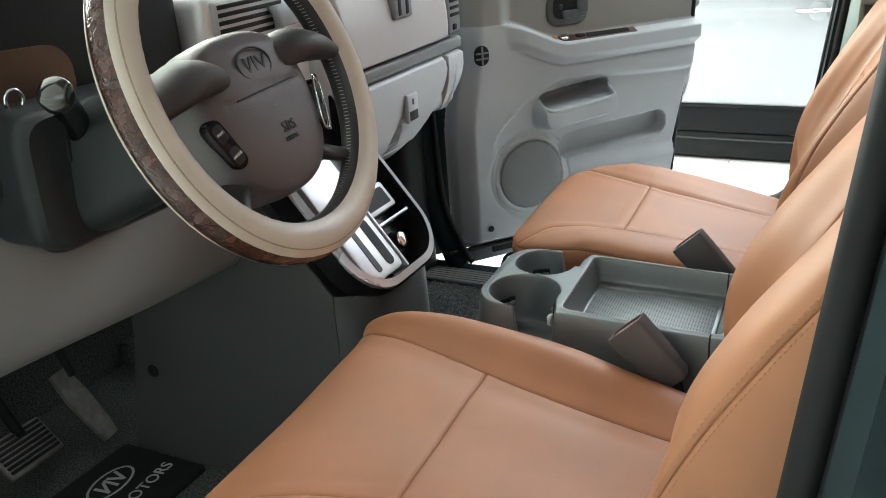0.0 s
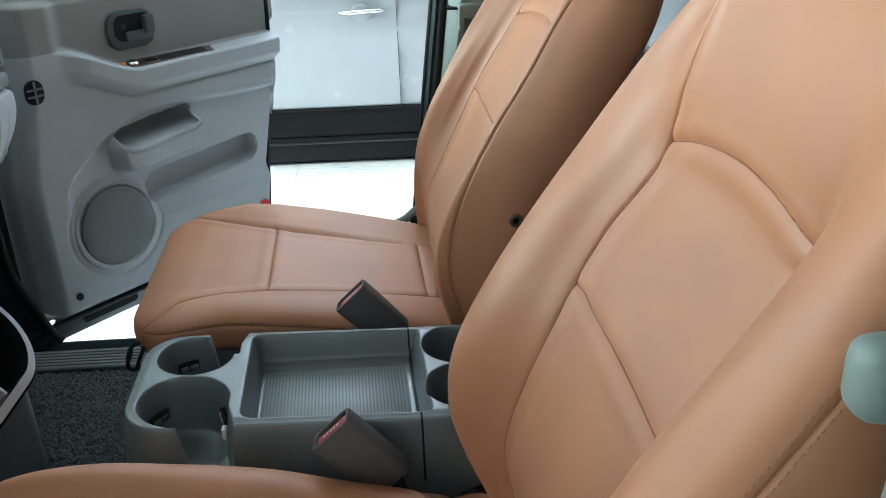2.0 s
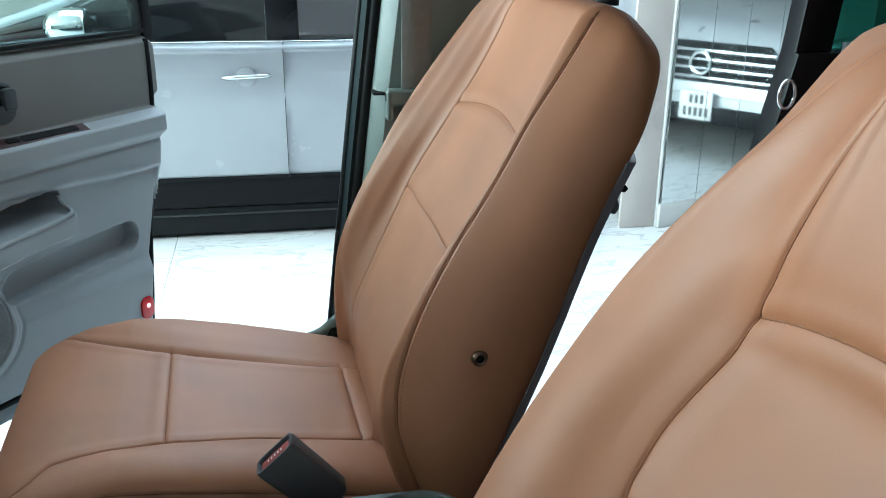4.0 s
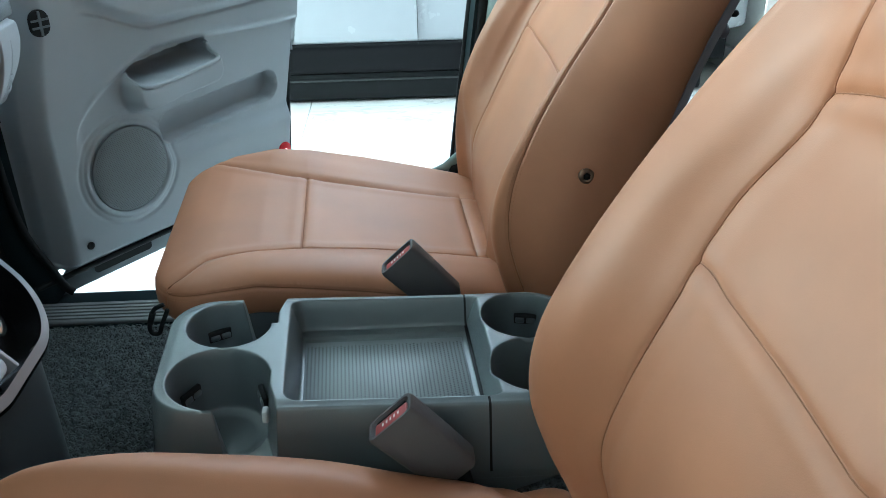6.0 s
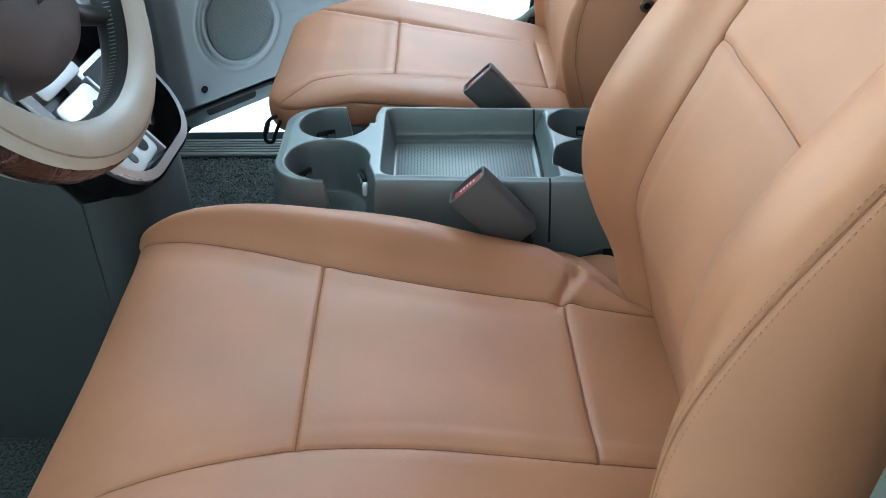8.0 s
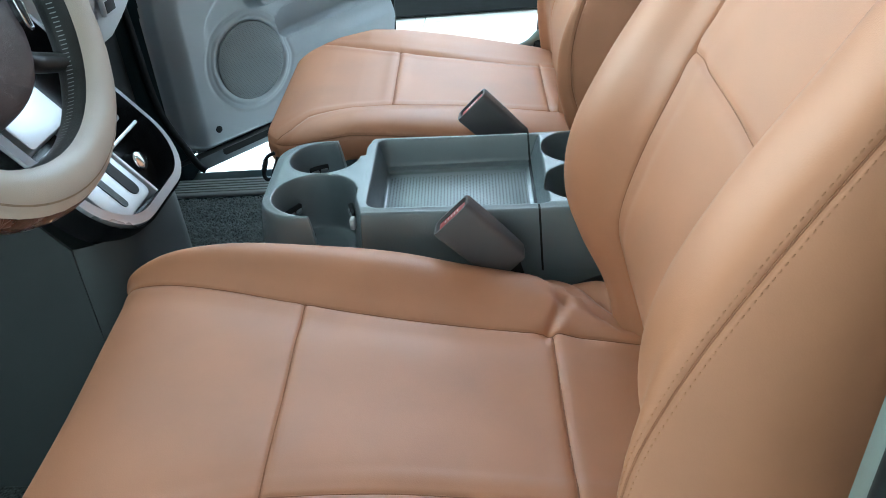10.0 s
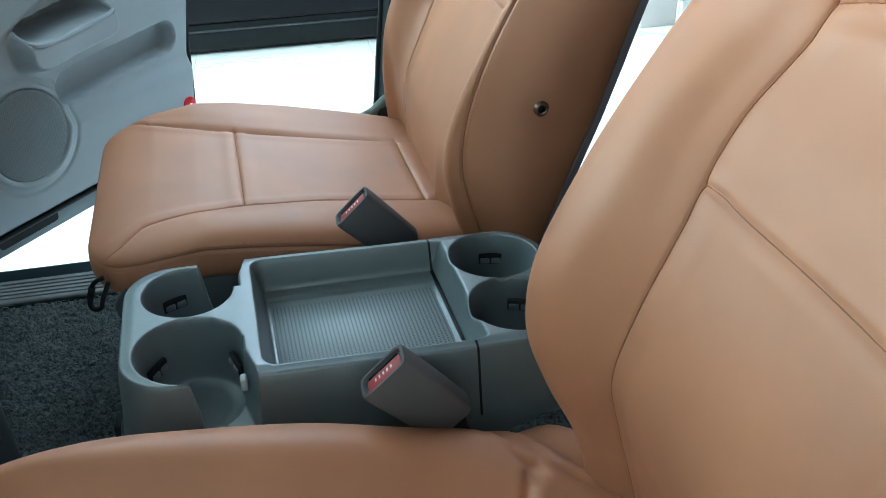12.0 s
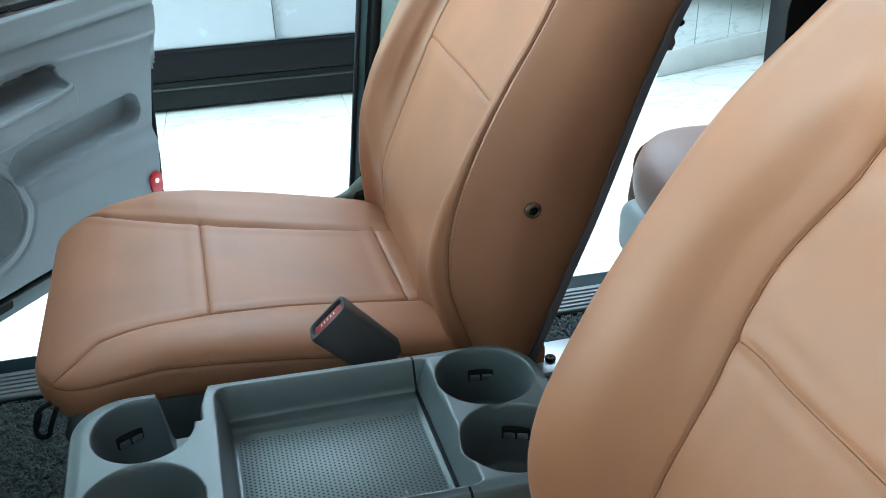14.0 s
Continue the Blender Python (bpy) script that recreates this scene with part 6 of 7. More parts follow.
    tail = thing("tailgate", "unseen dark closed tail with tinted glass, added to darken the cabin", "car body", (2.48, 0, 0.45), kind="structure")
    solid_box("lower_gate", (2.462, 2.52, -0.76, 0.76, 0.40, 1.18), BODY_PAINT, tail, 0.012)
    solid_box("rear_glass", (2.485, 2.492, -0.66, 0.66, 1.181, 1.68), WINDOW_TINT, tail, 0.0, "dark tinted glass")
    # recliner bracket at the outer foot of the passenger backrest
    br = thing("seat_side_bracket", "pale grey plastic bracket beside the passenger seat hinge", "seat bracket", (0.27, 0.63, 0.72))
    pts = smooth_line([(0.17, 0.648, 0.742), (0.20, 0.650, 0.746), (0.235, 0.652, 0.757), (0.26, 0.652, 0.776), (0.285, 0.652, 0.79)], 30)
    put("lever", tube_mesh("lever", pts, np.linspace(0.006, 0.011, 30), 12), PILLAR, br)
    solid_box("hinge_plate", (0.245, 0.33, 0.640, 0.652, 0.66, 0.768), BLACK, br, 0.008, "black hinge plate")


SILL_GREY = material("grey_scuff_plate", (0.24, 0.25, 0.25), 0.5, vary=0.1, scale=14, bump=0.1)
shell()


def coil_carpet():
    """Curled fibre mat on the passenger side and behind the seats."""
    rng = random.Random(4)
    v, f = [], []
    def loops(x0, x1, y0, y1, count):
        for _ in range(count):
            x, y = rng.uniform(x0, x1), rng.uniform(y0, y1)
            a = rng.uniform(0, 2 * math.pi)
            r = rng.uniform(0.003, 0.0065)
            w = 0.0011
            c, s = math.cos(a), math.sin(a)
            k = len(v)
            tilt = rng.uniform(-0.6, 0.6)
            for i in range(6):
                t = math.pi * i / 5
                px, pz = r * math.cos(t), 0.464 + r * 1.1 * math.sin(t)
                for o in (-w, w):
                    oy = o + tilt * (pz - 0.464)
                    v.append((x + px * c - oy * s, y + px * s + oy * c, pz))
            for i in range(5):
                f.append((k + 2 * i, k + 2 * i + 1, k + 2 * i + 3, k + 2 * i + 2))
    loops(-0.62, -0.08, 0.10, 0.632, 15000)
    loops(0.18, 0.46, -0.16, 0.20, 4500)
    loops(0.50, 0.86, 0.30, 0.635, 5000)
    mat_ob = thing("coil_floor_mat", "charcoal curled fibre floor mat", "floor mat", (-0.3, 0.35, 0.45), kind="stuff")
    put("curled_fibre", mesh_of("curled_fibre", v, f), COIL, mat_ob, smooth=False)
    for b in ((-0.63, -0.06, 0.09, 0.636), (0.17, 0.47, -0.17, 0.21), (0.49, 0.87, 0.29, 0.637)):
        solid_box("mat_backing", (*b, 0.450, 0.4645), CARPET, mat_ob, 0.004, "charcoal mat backing")


coil_carpet()


# ---- open passenger door ----
RED_GLOW = material("lit_red_lamp", (0.9, 0.3, 0.3), 0.3)
RED_GLOW.node_tree.nodes["Principled BSDF"].inputs["Emission Color"].default_value = (1.0, 0.35, 0.35, 1)
RED_GLOW.node_tree.nodes["Principled BSDF"].inputs["Emission Strength"].default_value = 3.0
DOOR_STEEL = material("satin_door_steel", (0.16, 0.18, 0.195), 0.32, metal=0.3, vary=0.08)
GRILLE_HOLE = material("grille_hole_shade", (0.16, 0.17, 0.18), 0.7, vary=0.05)
DOOR = Matrix(((0.628, 0.0, 0.778, -0.483), (0.778, 0.0, -0.628, 0.7715), (0.0, 1.0, 0.0, 0.0), (0.0, 0.0, 0.0, 1.0)))
# in the door's own axes x runs from the hinge to the free edge, y is height above the ground, z points into the car


def passenger_door():
    door = thing("passenger_door", "light grey trimmed front passenger door, standing open", "car door", (-0.2, 1.1, 0.5))
    s = 0.0024
    a, z = np.meshgrid(np.arange(-0.125, 0.706, s), np.arange(0.490, 1.182, s))
    top_z = 1.168 + 0.012 * step(0.2, -0.1, a)
    edge_r = 0.672 - 0.085 * step(1.0, 0.5, z) + 0.01 * step(1.0, 1.02, z) + 0.020 * step(1.03, 1.05, z)
    low_z = 0.515
    edge_l = -0.058 + 0.034 * step(0.80, 1.05, z)
    out = np.maximum.reduce([a - edge_r, low_z - z, z - top_z, edge_l - a])
    foot = np.hypot(np.maximum(-0.008 - a, 0), np.maximum(0.585 - z, 0)) - 0.07
    out = np.maximum(out, np.where((a < -0.008) & (z < 0.585), foot, -1))
    corner = np.hypot(np.maximum(a - edge_r + 0.03, 0), np.maximum(z - top_z + 0.03, 0)) - 0.03
    out = np.maximum(out, np.where((a > edge_r - 0.03) & (z > top_z - 0.03), corner, -1))
    h = np.zeros_like(a)
    # upper field lies back, the arm ledge juts out below it
    ledge = 1.005 + 0.055 * step(0.26, 0.09, a)
    h += -0.028 * step(ledge + 0.004, ledge + 0.016, z) * step(0.07, 0.12, a)
    h += 0.020 * step(ledge - 0.052, ledge - 0.030, z) * (1 - step(ledge - 0.001, ledge + 0.008, z)) * step(0.085, 0.14, a)
    h += -0.004 * np.exp(-(((z - ledge + 0.055) / 0.003) ** 2)) * step(0.085, 0.12, a)
    # wide scoop round the pull and the pocket
    rise = 0.765 + 0.150 * np.sqrt(np.clip((a - 0.040) / 0.20, 0, 1)) - 0.018 * step(0.30, 0.64, a)
    scoop = step(0.0, 0.014, rise - z) * step(0.035, 0.06, a) * (1 - step(0.640, 0.652, a)) * step(0.66, 0.70, z)
    h += -0.018 * scoop * (0.35 + 0.65 * step(0.20, 0.30, a))
    h += 0.003 * np.exp(-(((rise - z + 0.002) / 0.006) ** 2)) * step(0.06, 0.10, a) * (1 - step(0.63, 0.65, a))
    # pull cup: deep opening above, rounded lip below
    slant = 0.06 * (a - 0.28)
    d_lip = rounded_box_distance(a, z - slant, 0.279, 0.842, 0.118, 0.043, 0.034)
    h += 0.050 * (1 - step(-0.012, 0.006, d_lip)) * (1 - 0.55 * step(0.84, 0.90, z - slant))
    d_hole = rounded_box_distance(a, z - slant, 0.282, 0.872, 0.108, 0.020, 0.018)
    h += -0.125 * (1 - step(-0.003, 0.002, d_hole))
    # map pocket
    sl2 = 0.055 * (a - 0.40)
    d_pk = rounded_box_distance(a, z - sl2, 0.404, 0.743, 0.172, 0.033, 0.031)
    h += -0.036 * (1 - step(-0.003, 0.002, d_pk)) + 0.002 * np.exp(-((d_pk / 0.004) ** 2))
    # speaker surround
    rs = np.hypot((a - 0.143) * 0.98, z - 0.684)
    h += 0.005 * (1 - step(0.097, 0.102, rs)) - 0.0045 * (1 - step(0.088, 0.091, rs)) - 0.0025 * np.exp(-(((rs - 0.112) / 0.004) ** 2))
    # rolled edges, the hinge side rolls far back
    h += -0.045 * step(0.055, -0.005, a - edge_l)
    h += -0.022 * step(-0.016, 0.0, out) + 0.004 * np.sin(a * 4)
    v = np.stack([a, z, h], -1).reshape(-1, 3)
    f = grid_faces(a.shape[0], a.shape[1])
    keep = out.ravel()[f].max(1) < 0.0035
    m = np.array(DOOR)
    w = v @ m[:3, :3].T + m[:3, 3]
    fc = v[f].mean(1)
    led = 1.005 + 0.055 * step(0.26, 0.09, fc[:, 0])
    upper = fc[:, 1] > led + 0.010
    # rounded lip round the lower half of the pull cup
    lip = []
    for t in np.linspace(math.pi * 0.93, math.pi * 2.10, 70):
        c, e = math.cos(t), math.sin(t)
        la = 0.282 + 0.1085 * math.copysign(abs(c) ** 0.38, c)
        lz = 0.872 + 0.0205 * math.copysign(abs(e) ** 0.62, e)
        oa, oz = la + 0.006 * c, lz + 0.006 * e
        i = int(round((oz + 0.06 * (oa - 0.28) - 0.490) / s))
        j = int(round((oa + 0.125) / s))
        lip.append((la, lz + 0.06 * (la - 0.28), h[i, j] - 0.0015))
    lip = np.array(lip)
    for _ in range(8):
        lip[1:-1] = (lip[:-2] + 2 * lip[1:-1] + lip[2:]) / 4
    put("pull_lip", tube_mesh("pull_lip", lip @ m[:3, :3].T + m[:3, 3], 0.0042, 12), TRIM, door)
    put("trim_panel", submesh("trim_panel", w, f[keep & ~upper]), TRIM, door)
    put("upper_trim", submesh("upper_trim", w, f[keep & upper]), TRIM_UP, door, "warmer grey upper trim")
    # speaker mesh
    grille = put("speaker_grille", lathe("speaker_grille", ((0.0885, 0), (0.086, 0.002), (0.06, 0.0045), (0.03, 0.0058), (0.003, 0.006)), DOOR @ Vector((0.143, 0.684, 0.0025)), DOOR.to_3x3() @ Vector((0, 0, 1)), 48), GRILLE_CLOTH, door, "grey perforated speaker mesh")
    # flat darker hexagons on the closed disc carry the shade of the holes
    hv, hf = [], []
    for i in range(-20, 21):
        for j in range(-22, 23):
            x = (i + (j % 2) / 2) * 0.0041
            y = j * 0.0036
            rr = math.hypot(x, y)
            if rr > 0.083:
                continue
            k = len(hv)
            zz = 0.0025 + float(np.interp(rr, (0.003, 0.03, 0.06, 0.086), (0.006, 0.0058, 0.0045, 0.002))) + 0.0004
            for q in range(6):
                hv.append(DOOR @ Vector((0.143 + x + 0.0011 * math.cos(q * math.pi / 3), 0.684 + y + 0.0011 * math.sin(q * math.pi / 3), zz)))
            hf.append(tuple(range(k, k + 6)))
    tagged(put("grille_hole", mesh_of("grille_hole", hv, hf), GRILLE_HOLE, grille, smooth=False), kind="stuff")
    # inner handle
    hd = slab("inner_handle", round_rect(0.274, 1.083, 0.058, 0.040, 0.030), -0.034, -0.016, SHIELD, door, "dark grey handle surround", 0.006, DOOR)
    slab("handle_bowl", round_rect(0.276, 1.088, 0.046, 0.027, 0.020), -0.018, -0.0150, BLACK, hd, "dark handle bowl", 0, DOOR)
    slab("lever", round_rect(0.312, 1.090, 0.013, 0.020, 0.007), -0.016, -0.004, SHIELD, hd, "grey lever", 0.003, DOOR)
    slab("lever_arm", round_rect(0.288, 1.071, 0.034, 0.009, 0.007), -0.016, -0.008, SHIELD, hd, "", 0.003, DOOR)
    put("bowl_screw", lathe("bowl_screw", ((0.007, 0), (0.006, 0.002), (0.002, 0.001)), DOOR @ Vector((0.252, 1.09, -0.0148)), DOOR.to_3x3() @ Vector((0, 0, 1)), 14), DARK, hd)
    # switch strip on the ledge
    m2 = DOOR @ Matrix.Translation((0.325, 1.012, -0.004)) @ Matrix.Rotation(radians(-68), 4, "X") @ Matrix.Rotation(radians(-1.5), 4, "Z")
    strip = slab("switch_strip", [(-0.150, -0.012), (-0.05, -0.017), (0.138, -0.016), (0.140, 0.012), (-0.04, 0.014), (-0.150, 0.006)], -0.006, 0.004, WOOD, door, "dark wood-film switch strip", 0.002, m2)
    slab("pull_pocket", round_rect(0.055, -0.001, 0.062, 0.0085, 0.004), 0.0035, 0.0052, BLACK, strip, "black finger pocket", 0, m2)
    slab("window_switch", round_rect(-0.025, 0.0, 0.013, 0.006, 0.003), 0.003, 0.007, BLACK, strip, "black window switch", 0.001, m2)
    put("amber_switch", lathe("amber_switch", ((0.009, 0), (0.008, 0.005), (0.002, 0.006)), m2 @ Vector((-0.098, 0.0, 0.003)), m2.to_3x3() @ Vector((0, 0, 1)), 16), AMBER, strip, "amber round switch")
    put("steel_switch", lathe("steel_switch", ((0.012, 0), (0.011, 0.006), (0.002, 0.0075)), m2 @ Vector((-0.072, -0.002, 0.003)), m2.to_3x3() @ Vector((0, 0, 1)), 18), CHROME, strip, "bright round switch")
    # small tweeter vent
    vent = slab("tweeter_vent", round_rect(0.020, 1.004, 0.019, 0.024, 0.018), 0.0, 0.006, BLACK, door, "black four-hole vent", 0.002, DOOR)
    for dx, dy, hx, hy in ((0, 0, 0.0022, 0.022), (0, 0.006, 0.017, 0.0018), (0, -0.007, 0.017, 0.0018)):
        slab("vent_bar", round_rect(0.020 + dx, 1.004 + dy, hx, hy, 0.0015), 0.005, 0.0085, TRIM_DARK, vent, "grey vent bar", 0, DOOR)
    put("trim_plug", lathe("trim_plug", ((0.008, 0), (0.008, 0.002), (0.004, 0.001)), DOOR @ Vector((0.020, 0.562, 0.004)), DOOR.to_3x3() @ Vector((0, 0, 1)), 18), BLACK, door, "black trim plug")
    lens = slab("courtesy_lamp", round_rect(0.562, 0.582, 0.018, 0.026, 0.016), -0.016, 0.008, RED_LENS, door, "red courtesy lamp", 0.003, DOOR)
    slab("lamp_spot", round_rect(0.562, 0.588, 0.005, 0.005, 0.0048), 0.0075, 0.0092, RED_GLOW, lens, "bright lamp spot", 0.0, DOOR)
    # steel shell behind the trim, seal, latch, window
    slab("outer_skin", [(-0.16, 0.46), (0.60, 0.46), (0.632, 0.52), (0.645, 0.75), (0.668, 1.0), (0.676, 1.165), (-0.16, 1.18)], -0.160, -0.140, BODY_PAINT, door, "dark painted door shell", 0.006, DOOR)
    pts = [DOOR @ Vector(q) for q in smooth_line([(-0.10, 0.512, -0.014), (0.1, 0.511, -0.014), (0.4, 0.511, -0.014), (0.575, 0.515, -0.020), (0.598, 0.56, -0.022), (0.622, 0.75, -0.024), (0.664, 1.0, -0.026), (0.668, 1.16, -0.028)], 60)]
    put("door_seal", tube_mesh("door_seal", np.array([tuple(q) for q in pts]), 0.006, 10), BLACK, door, "black rubber door seal")
    slab("latch", round_rect(0.622, 0.785, 0.006, 0.035, 0.005), -0.06, -0.030, STEEL, door, "steel latch", 0.002, DOOR)
    slab("lower_flange", [(-0.06, 0.470), (0.585, 0.470), (0.60, 0.500), (0.60, 0.512), (-0.02, 0.512)], -0.040, -0.020, DOOR_STEEL, door, "satin grey steel flange", 0.004, DOOR)
    slab("bottom_gap", round_rect(0.10, 0.498, 0.07, 0.012, 0.008), -0.03, -0.018, BLACK, door, "dark drain gap", 0, DOOR)
    gl = bmesh.new()
    box(gl, -0.10, 0.676, 1.150, 1.62, -0.058, -0.054)
    bmesh.ops.transform(gl, matrix=DOOR, verts=gl.verts)
    pane = part("window_pane", gl, GLASS, door, "greenish window pane", smooth=False)
    pane.visible_shadow = False
    slab("waist_seal", round_rect(0.29, 1.176, 0.385, 0.004, 0.003), -0.05, -0.034, BLACK, door, "black waist seal", 0.001, DOOR)
    slab("window_frame", [(0.678, 1.15), (0.708, 1.15), (0.672, 1.64), (0.638, 1.64)], -0.075, -0.040, GLOSS_BLACK, door, "black window frame", 0.004, DOOR)
    slab("window_frame", [(-0.10, 1.62), (0.62, 1.62), (0.62, 1.66), (-0.10, 1.66)], -0.075, -0.040, GLOSS_BLACK, door, "black window frame", 0.004, DOOR)


TRIM_UP = grained(material("warm_grey_trim", (0.235, 0.232, 0.228), 0.6, vary=0.05, scale=6, bump=0.1, bump_scale=400), 1000, 0.3)
passenger_door()


def sliding_door():
    sd = thing("sliding_door", "dark painted rear sliding door with black edge, half open", "car door", (1.45, 0.84, 0.45))
    slab("door_shell", [(1.045, 0.45), (2.0, 0.45), (2.0, 1.18), (1.075, 1.18), (1.030, 0.95)], 0, 0.06, BLACK_PAINT, sd, "", 0.008, Matrix.Translation((0, 0.86, 0)) @ pose(0, 0, 0, 90, 0, 0))
    slab("window_frame", [(1.075, 1.18), (1.15, 1.18), (1.19, 1.62), (1.115, 1.62)], 0, 0.05, BLACK_PAINT, sd, "black window frame", 0.006, Matrix.Translation((0, 0.86, 0)) @ pose(0, 0, 0, 90, 0, 0))
    slab("grey_trim", [(1.15, 0.55), (1.95, 0.55), (1.95, 1.20), (1.16, 1.20)], 0, 0.012, TRIM_DARK, sd, "mid-grey door trim", 0.004, Matrix.Translation((0, 0.798, 0)) @ pose(0, 0, 0, 90, 0, 0))
    pts = [(1.062 + 0.016 * math.cos(a), 0.797, 1.105 + 0.026 * math.sin(a)) for a in np.linspace(0, 2 * np.pi, 24, endpoint=False)]
    put("striker", tube_mesh("striker", pts, 0.004, 8, closed=True), CHROME, sd, "bright striker loop")
    g = bmesh.new()
    box(g, 1.16, 1.95, 0.828, 0.832, 1.18, 1.60)
    pane = part("window_pane", g, GREEN_GLASS, sd, "green tinted pane", smooth=False)
    pane.visible_shadow = False
    sd.location.x += 0.055


GREEN_GLASS = glass("green_tinted_glass", (0.25, 0.50, 0.42))
sliding_door()


def second_row_seat():
    rs = thing("second_row_seat", "mauve-brown leather second row seat on a grey base", "car seat", (0.95, 0.42, 0.45))
    rows = []
    for x, z, w in ((0.745, 0.70, 0.19), (0.722, 0.735, 0.205), (0.722, 0.775, 0.21), (0.745, 0.808, 0.215), (0.80, 0.822, 0.22), (0.95, 0.815, 0.22), (1.2, 0.80, 0.22)):
        rows.append([(x + (0.03 if abs(s) > 0.9 else 0), 0.42 + s * w, z - d) for s, d in ((-1.0, 0.13), (-1.03, 0.06), (-0.95, 0.005), (-0.6, 0.0), (0, 0.006), (0.6, 0.0), (0.95, 0.005), (1.03, 0.06), (1.0, 0.13))])
    sheet("cushion", rows, 60, 50, REAR_LEATHER, rs)
    pts = [(x, 0.42 + 0.2165, z) for x, z in smooth_line([(0.775, 0.70), (0.758, 0.745), (0.768, 0.785), (0.82, 0.800), (0.95, 0.795)], 30)]
    put("piping", tube_mesh("piping", pts, 0.0025, 8), SEAM, rs, "dark seam")
    bm = bmesh.new()
    box(bm, 0.725, 1.25, 0.22, 0.632, 0.60, 0.705, 0.03, 4)
    part("seat_base", bm, BASE_GREY, rs, "pale grey plastic base")
    bm = bmesh.new()
    box(bm, 0.80, 1.2, 0.26, 0.58, 0.45, 0.62, 0.01, 2)
    part("pedestal", bm, SLATE, rs)
    sheet("backrest", [[(1.22, 0.21, 0.78), (1.17, 0.42, 0.78), (1.22, 0.63, 0.78)], [(1.30, 0.21, 1.1), (1.25, 0.42, 1.1), (1.30, 0.63, 1.1)], [(1.40, 0.23, 1.36), (1.36, 0.42, 1.38), (1.40, 0.61, 1.36)]], 20, 20, REAR_LEATHER, rs, "", 0.10)
    rs.location.x -= 0.03


BASE_GREY = material("pale_grey_base", (0.36, 0.39, 0.39), 0.5, vary=0.05, bump=0.05)
second_row_seat()


# ---- showroom ----
def showroom():
    fl = thing("showroom_floor", "polished white marble showroom floor", "floor", (0, 0, 0), kind="structure")
    t = 0.8
    tile = bmesh.new()
    box(tile, -t / 2 + 0.001, t / 2 - 0.001, -t / 2 + 0.001, t / 2 - 0.001, -0.02, 0.0, 0.0012, 1)
    me = bpy.data.meshes.new("marble_tile")
    tile.to_mesh(me)
    tile.free()
    me.materials.append(MARBLE)
    base = bmesh.new()
    box(base, -9, 9, -6, 9, -0.06, -0.004)
    part("floor_bed", base, GROUT, fl, "grey grout bed", smooth=False)
    for i in range(-6, 9):
        for j in range(-4, 9):
            ob = new("marble_tile", me)
            ob.parent = fl
            ob.location = (0.1 + i * t, 0.35 + j * t, 0)
    rest = []
    for i in range(-11, 12):
        for j in range(-8, 12):
            if not (-6 <= i < 9 and -4 <= j < 9):
                rest.append((0.1 + i * t, 0.35 + j * t))
    bm = bmesh.new()
    for x, y in rest:
        box(bm, x - t / 2 + 0.001, x + t / 2 - 0.001, y - t / 2 + 0.001, y + t / 2 - 0.001, -0.02, 0.0)
    tagged(part("marble_tiles", bm, MARBLE, fl, smooth=False), kind="stuff")
    # the south wall is unseen, added to keep sky light out
    for nm, b, mat in (("wall_north", (-9, 9, 8.0, 8.2, 0, 3.6), STONE_WALL), ("wall_east", (9, 9.2, -6, 8.2, 0, 3.6), WALL), ("unseen_wall_south", (-9, 9, -6.2, -6, 0, 3.6), WALL), ("wall_west", (-9.2, -9, -6, 8.2, 0, 3.6), CURTAIN)):
        tagged(solid_box(nm, b, mat, None, 0.01), "pale showroom wall", "wall", kind="structure")
    tagged(solid_box("ceiling", (-9, 9, -6, 8.2, 3.5, 3.6), CEILING, None, 0.01), "white showroom ceiling", "ceiling", kind="structure")
    # downlights in rows
    first = None
    for j in range(5):
        for i in range(8):
            x, y = -4.2 + i * 1.2, -3.4 + j * 2.2
            if first is None:
                first = thing("downlight", "round white ceiling downlight", "ceiling light", (x, y, 3.49), "ceiling downlights")
                put("trim_ring", lathe("trim_ring", ((0.085, 0), (0.085, -0.012), (0.07, -0.012), (0.066, -0.002)), (x, y, 3.499), (0, 0, 1), 24), CEILING, first)
                put("diffuser", lathe("diffuser", ((0.066, -0.001), (0.066, -0.005), (0.01, -0.006)), (x, y, 3.499), (0, 0, 1), 24), LAMP, first, "glowing diffuser")
            else:
                copy_thing(first, Matrix.Translation((x, y, 3.49)))
    # column clad in mirror strips on a white plinth
    col = thing("mirror_column", "square column clad in mirror strips on a white plinth", "column", (2.5, 3.5, 0), kind="structure")
    m = Matrix.Translation((1.985, 3.12, 0)) @ Matrix.Rotation(radians(15), 4, "Z")
    solid_box("plinth", (0.0, 1.3, 0.0, 0.9, 0.0, 0.12), WHITE_STONE, col, 0.006, "white stone plinth", m)
    solid_box("core", (0.02, 1.28, 0.02, 0.88, 0.12, 3.5), WHITE_STONE, col, 0.004, "", m)
    solid_box("stone_flank", (1.795, 1.972, 3.150, 3.170, 0.0, 3.5), PINK_STONE, col, 0.004, "pale pinkish stone flank")
    solid_box("flank_edge", (1.974, 1.984, 3.135, 3.160, 0.0, 3.5), WHITE_STONE, col, 0.002, "thin white edge strip")
    for i in range(6):
        bm = bmesh.new()
        box(bm, 0.012 + i * 0.212, 0.221 + i * 0.212, 0.008, 0.019, 0.122, 3.3)
        bmesh.ops.transform(bm, matrix=m, verts=bm.verts)
        part("mirror_strip", bm, MIRROR, col, smooth=False)
    wp = thing("stone_wall_panel", "pale veined stone wall slab beside the mirror column", "wall panel", (1.5, 5.4, 0), kind="structure")
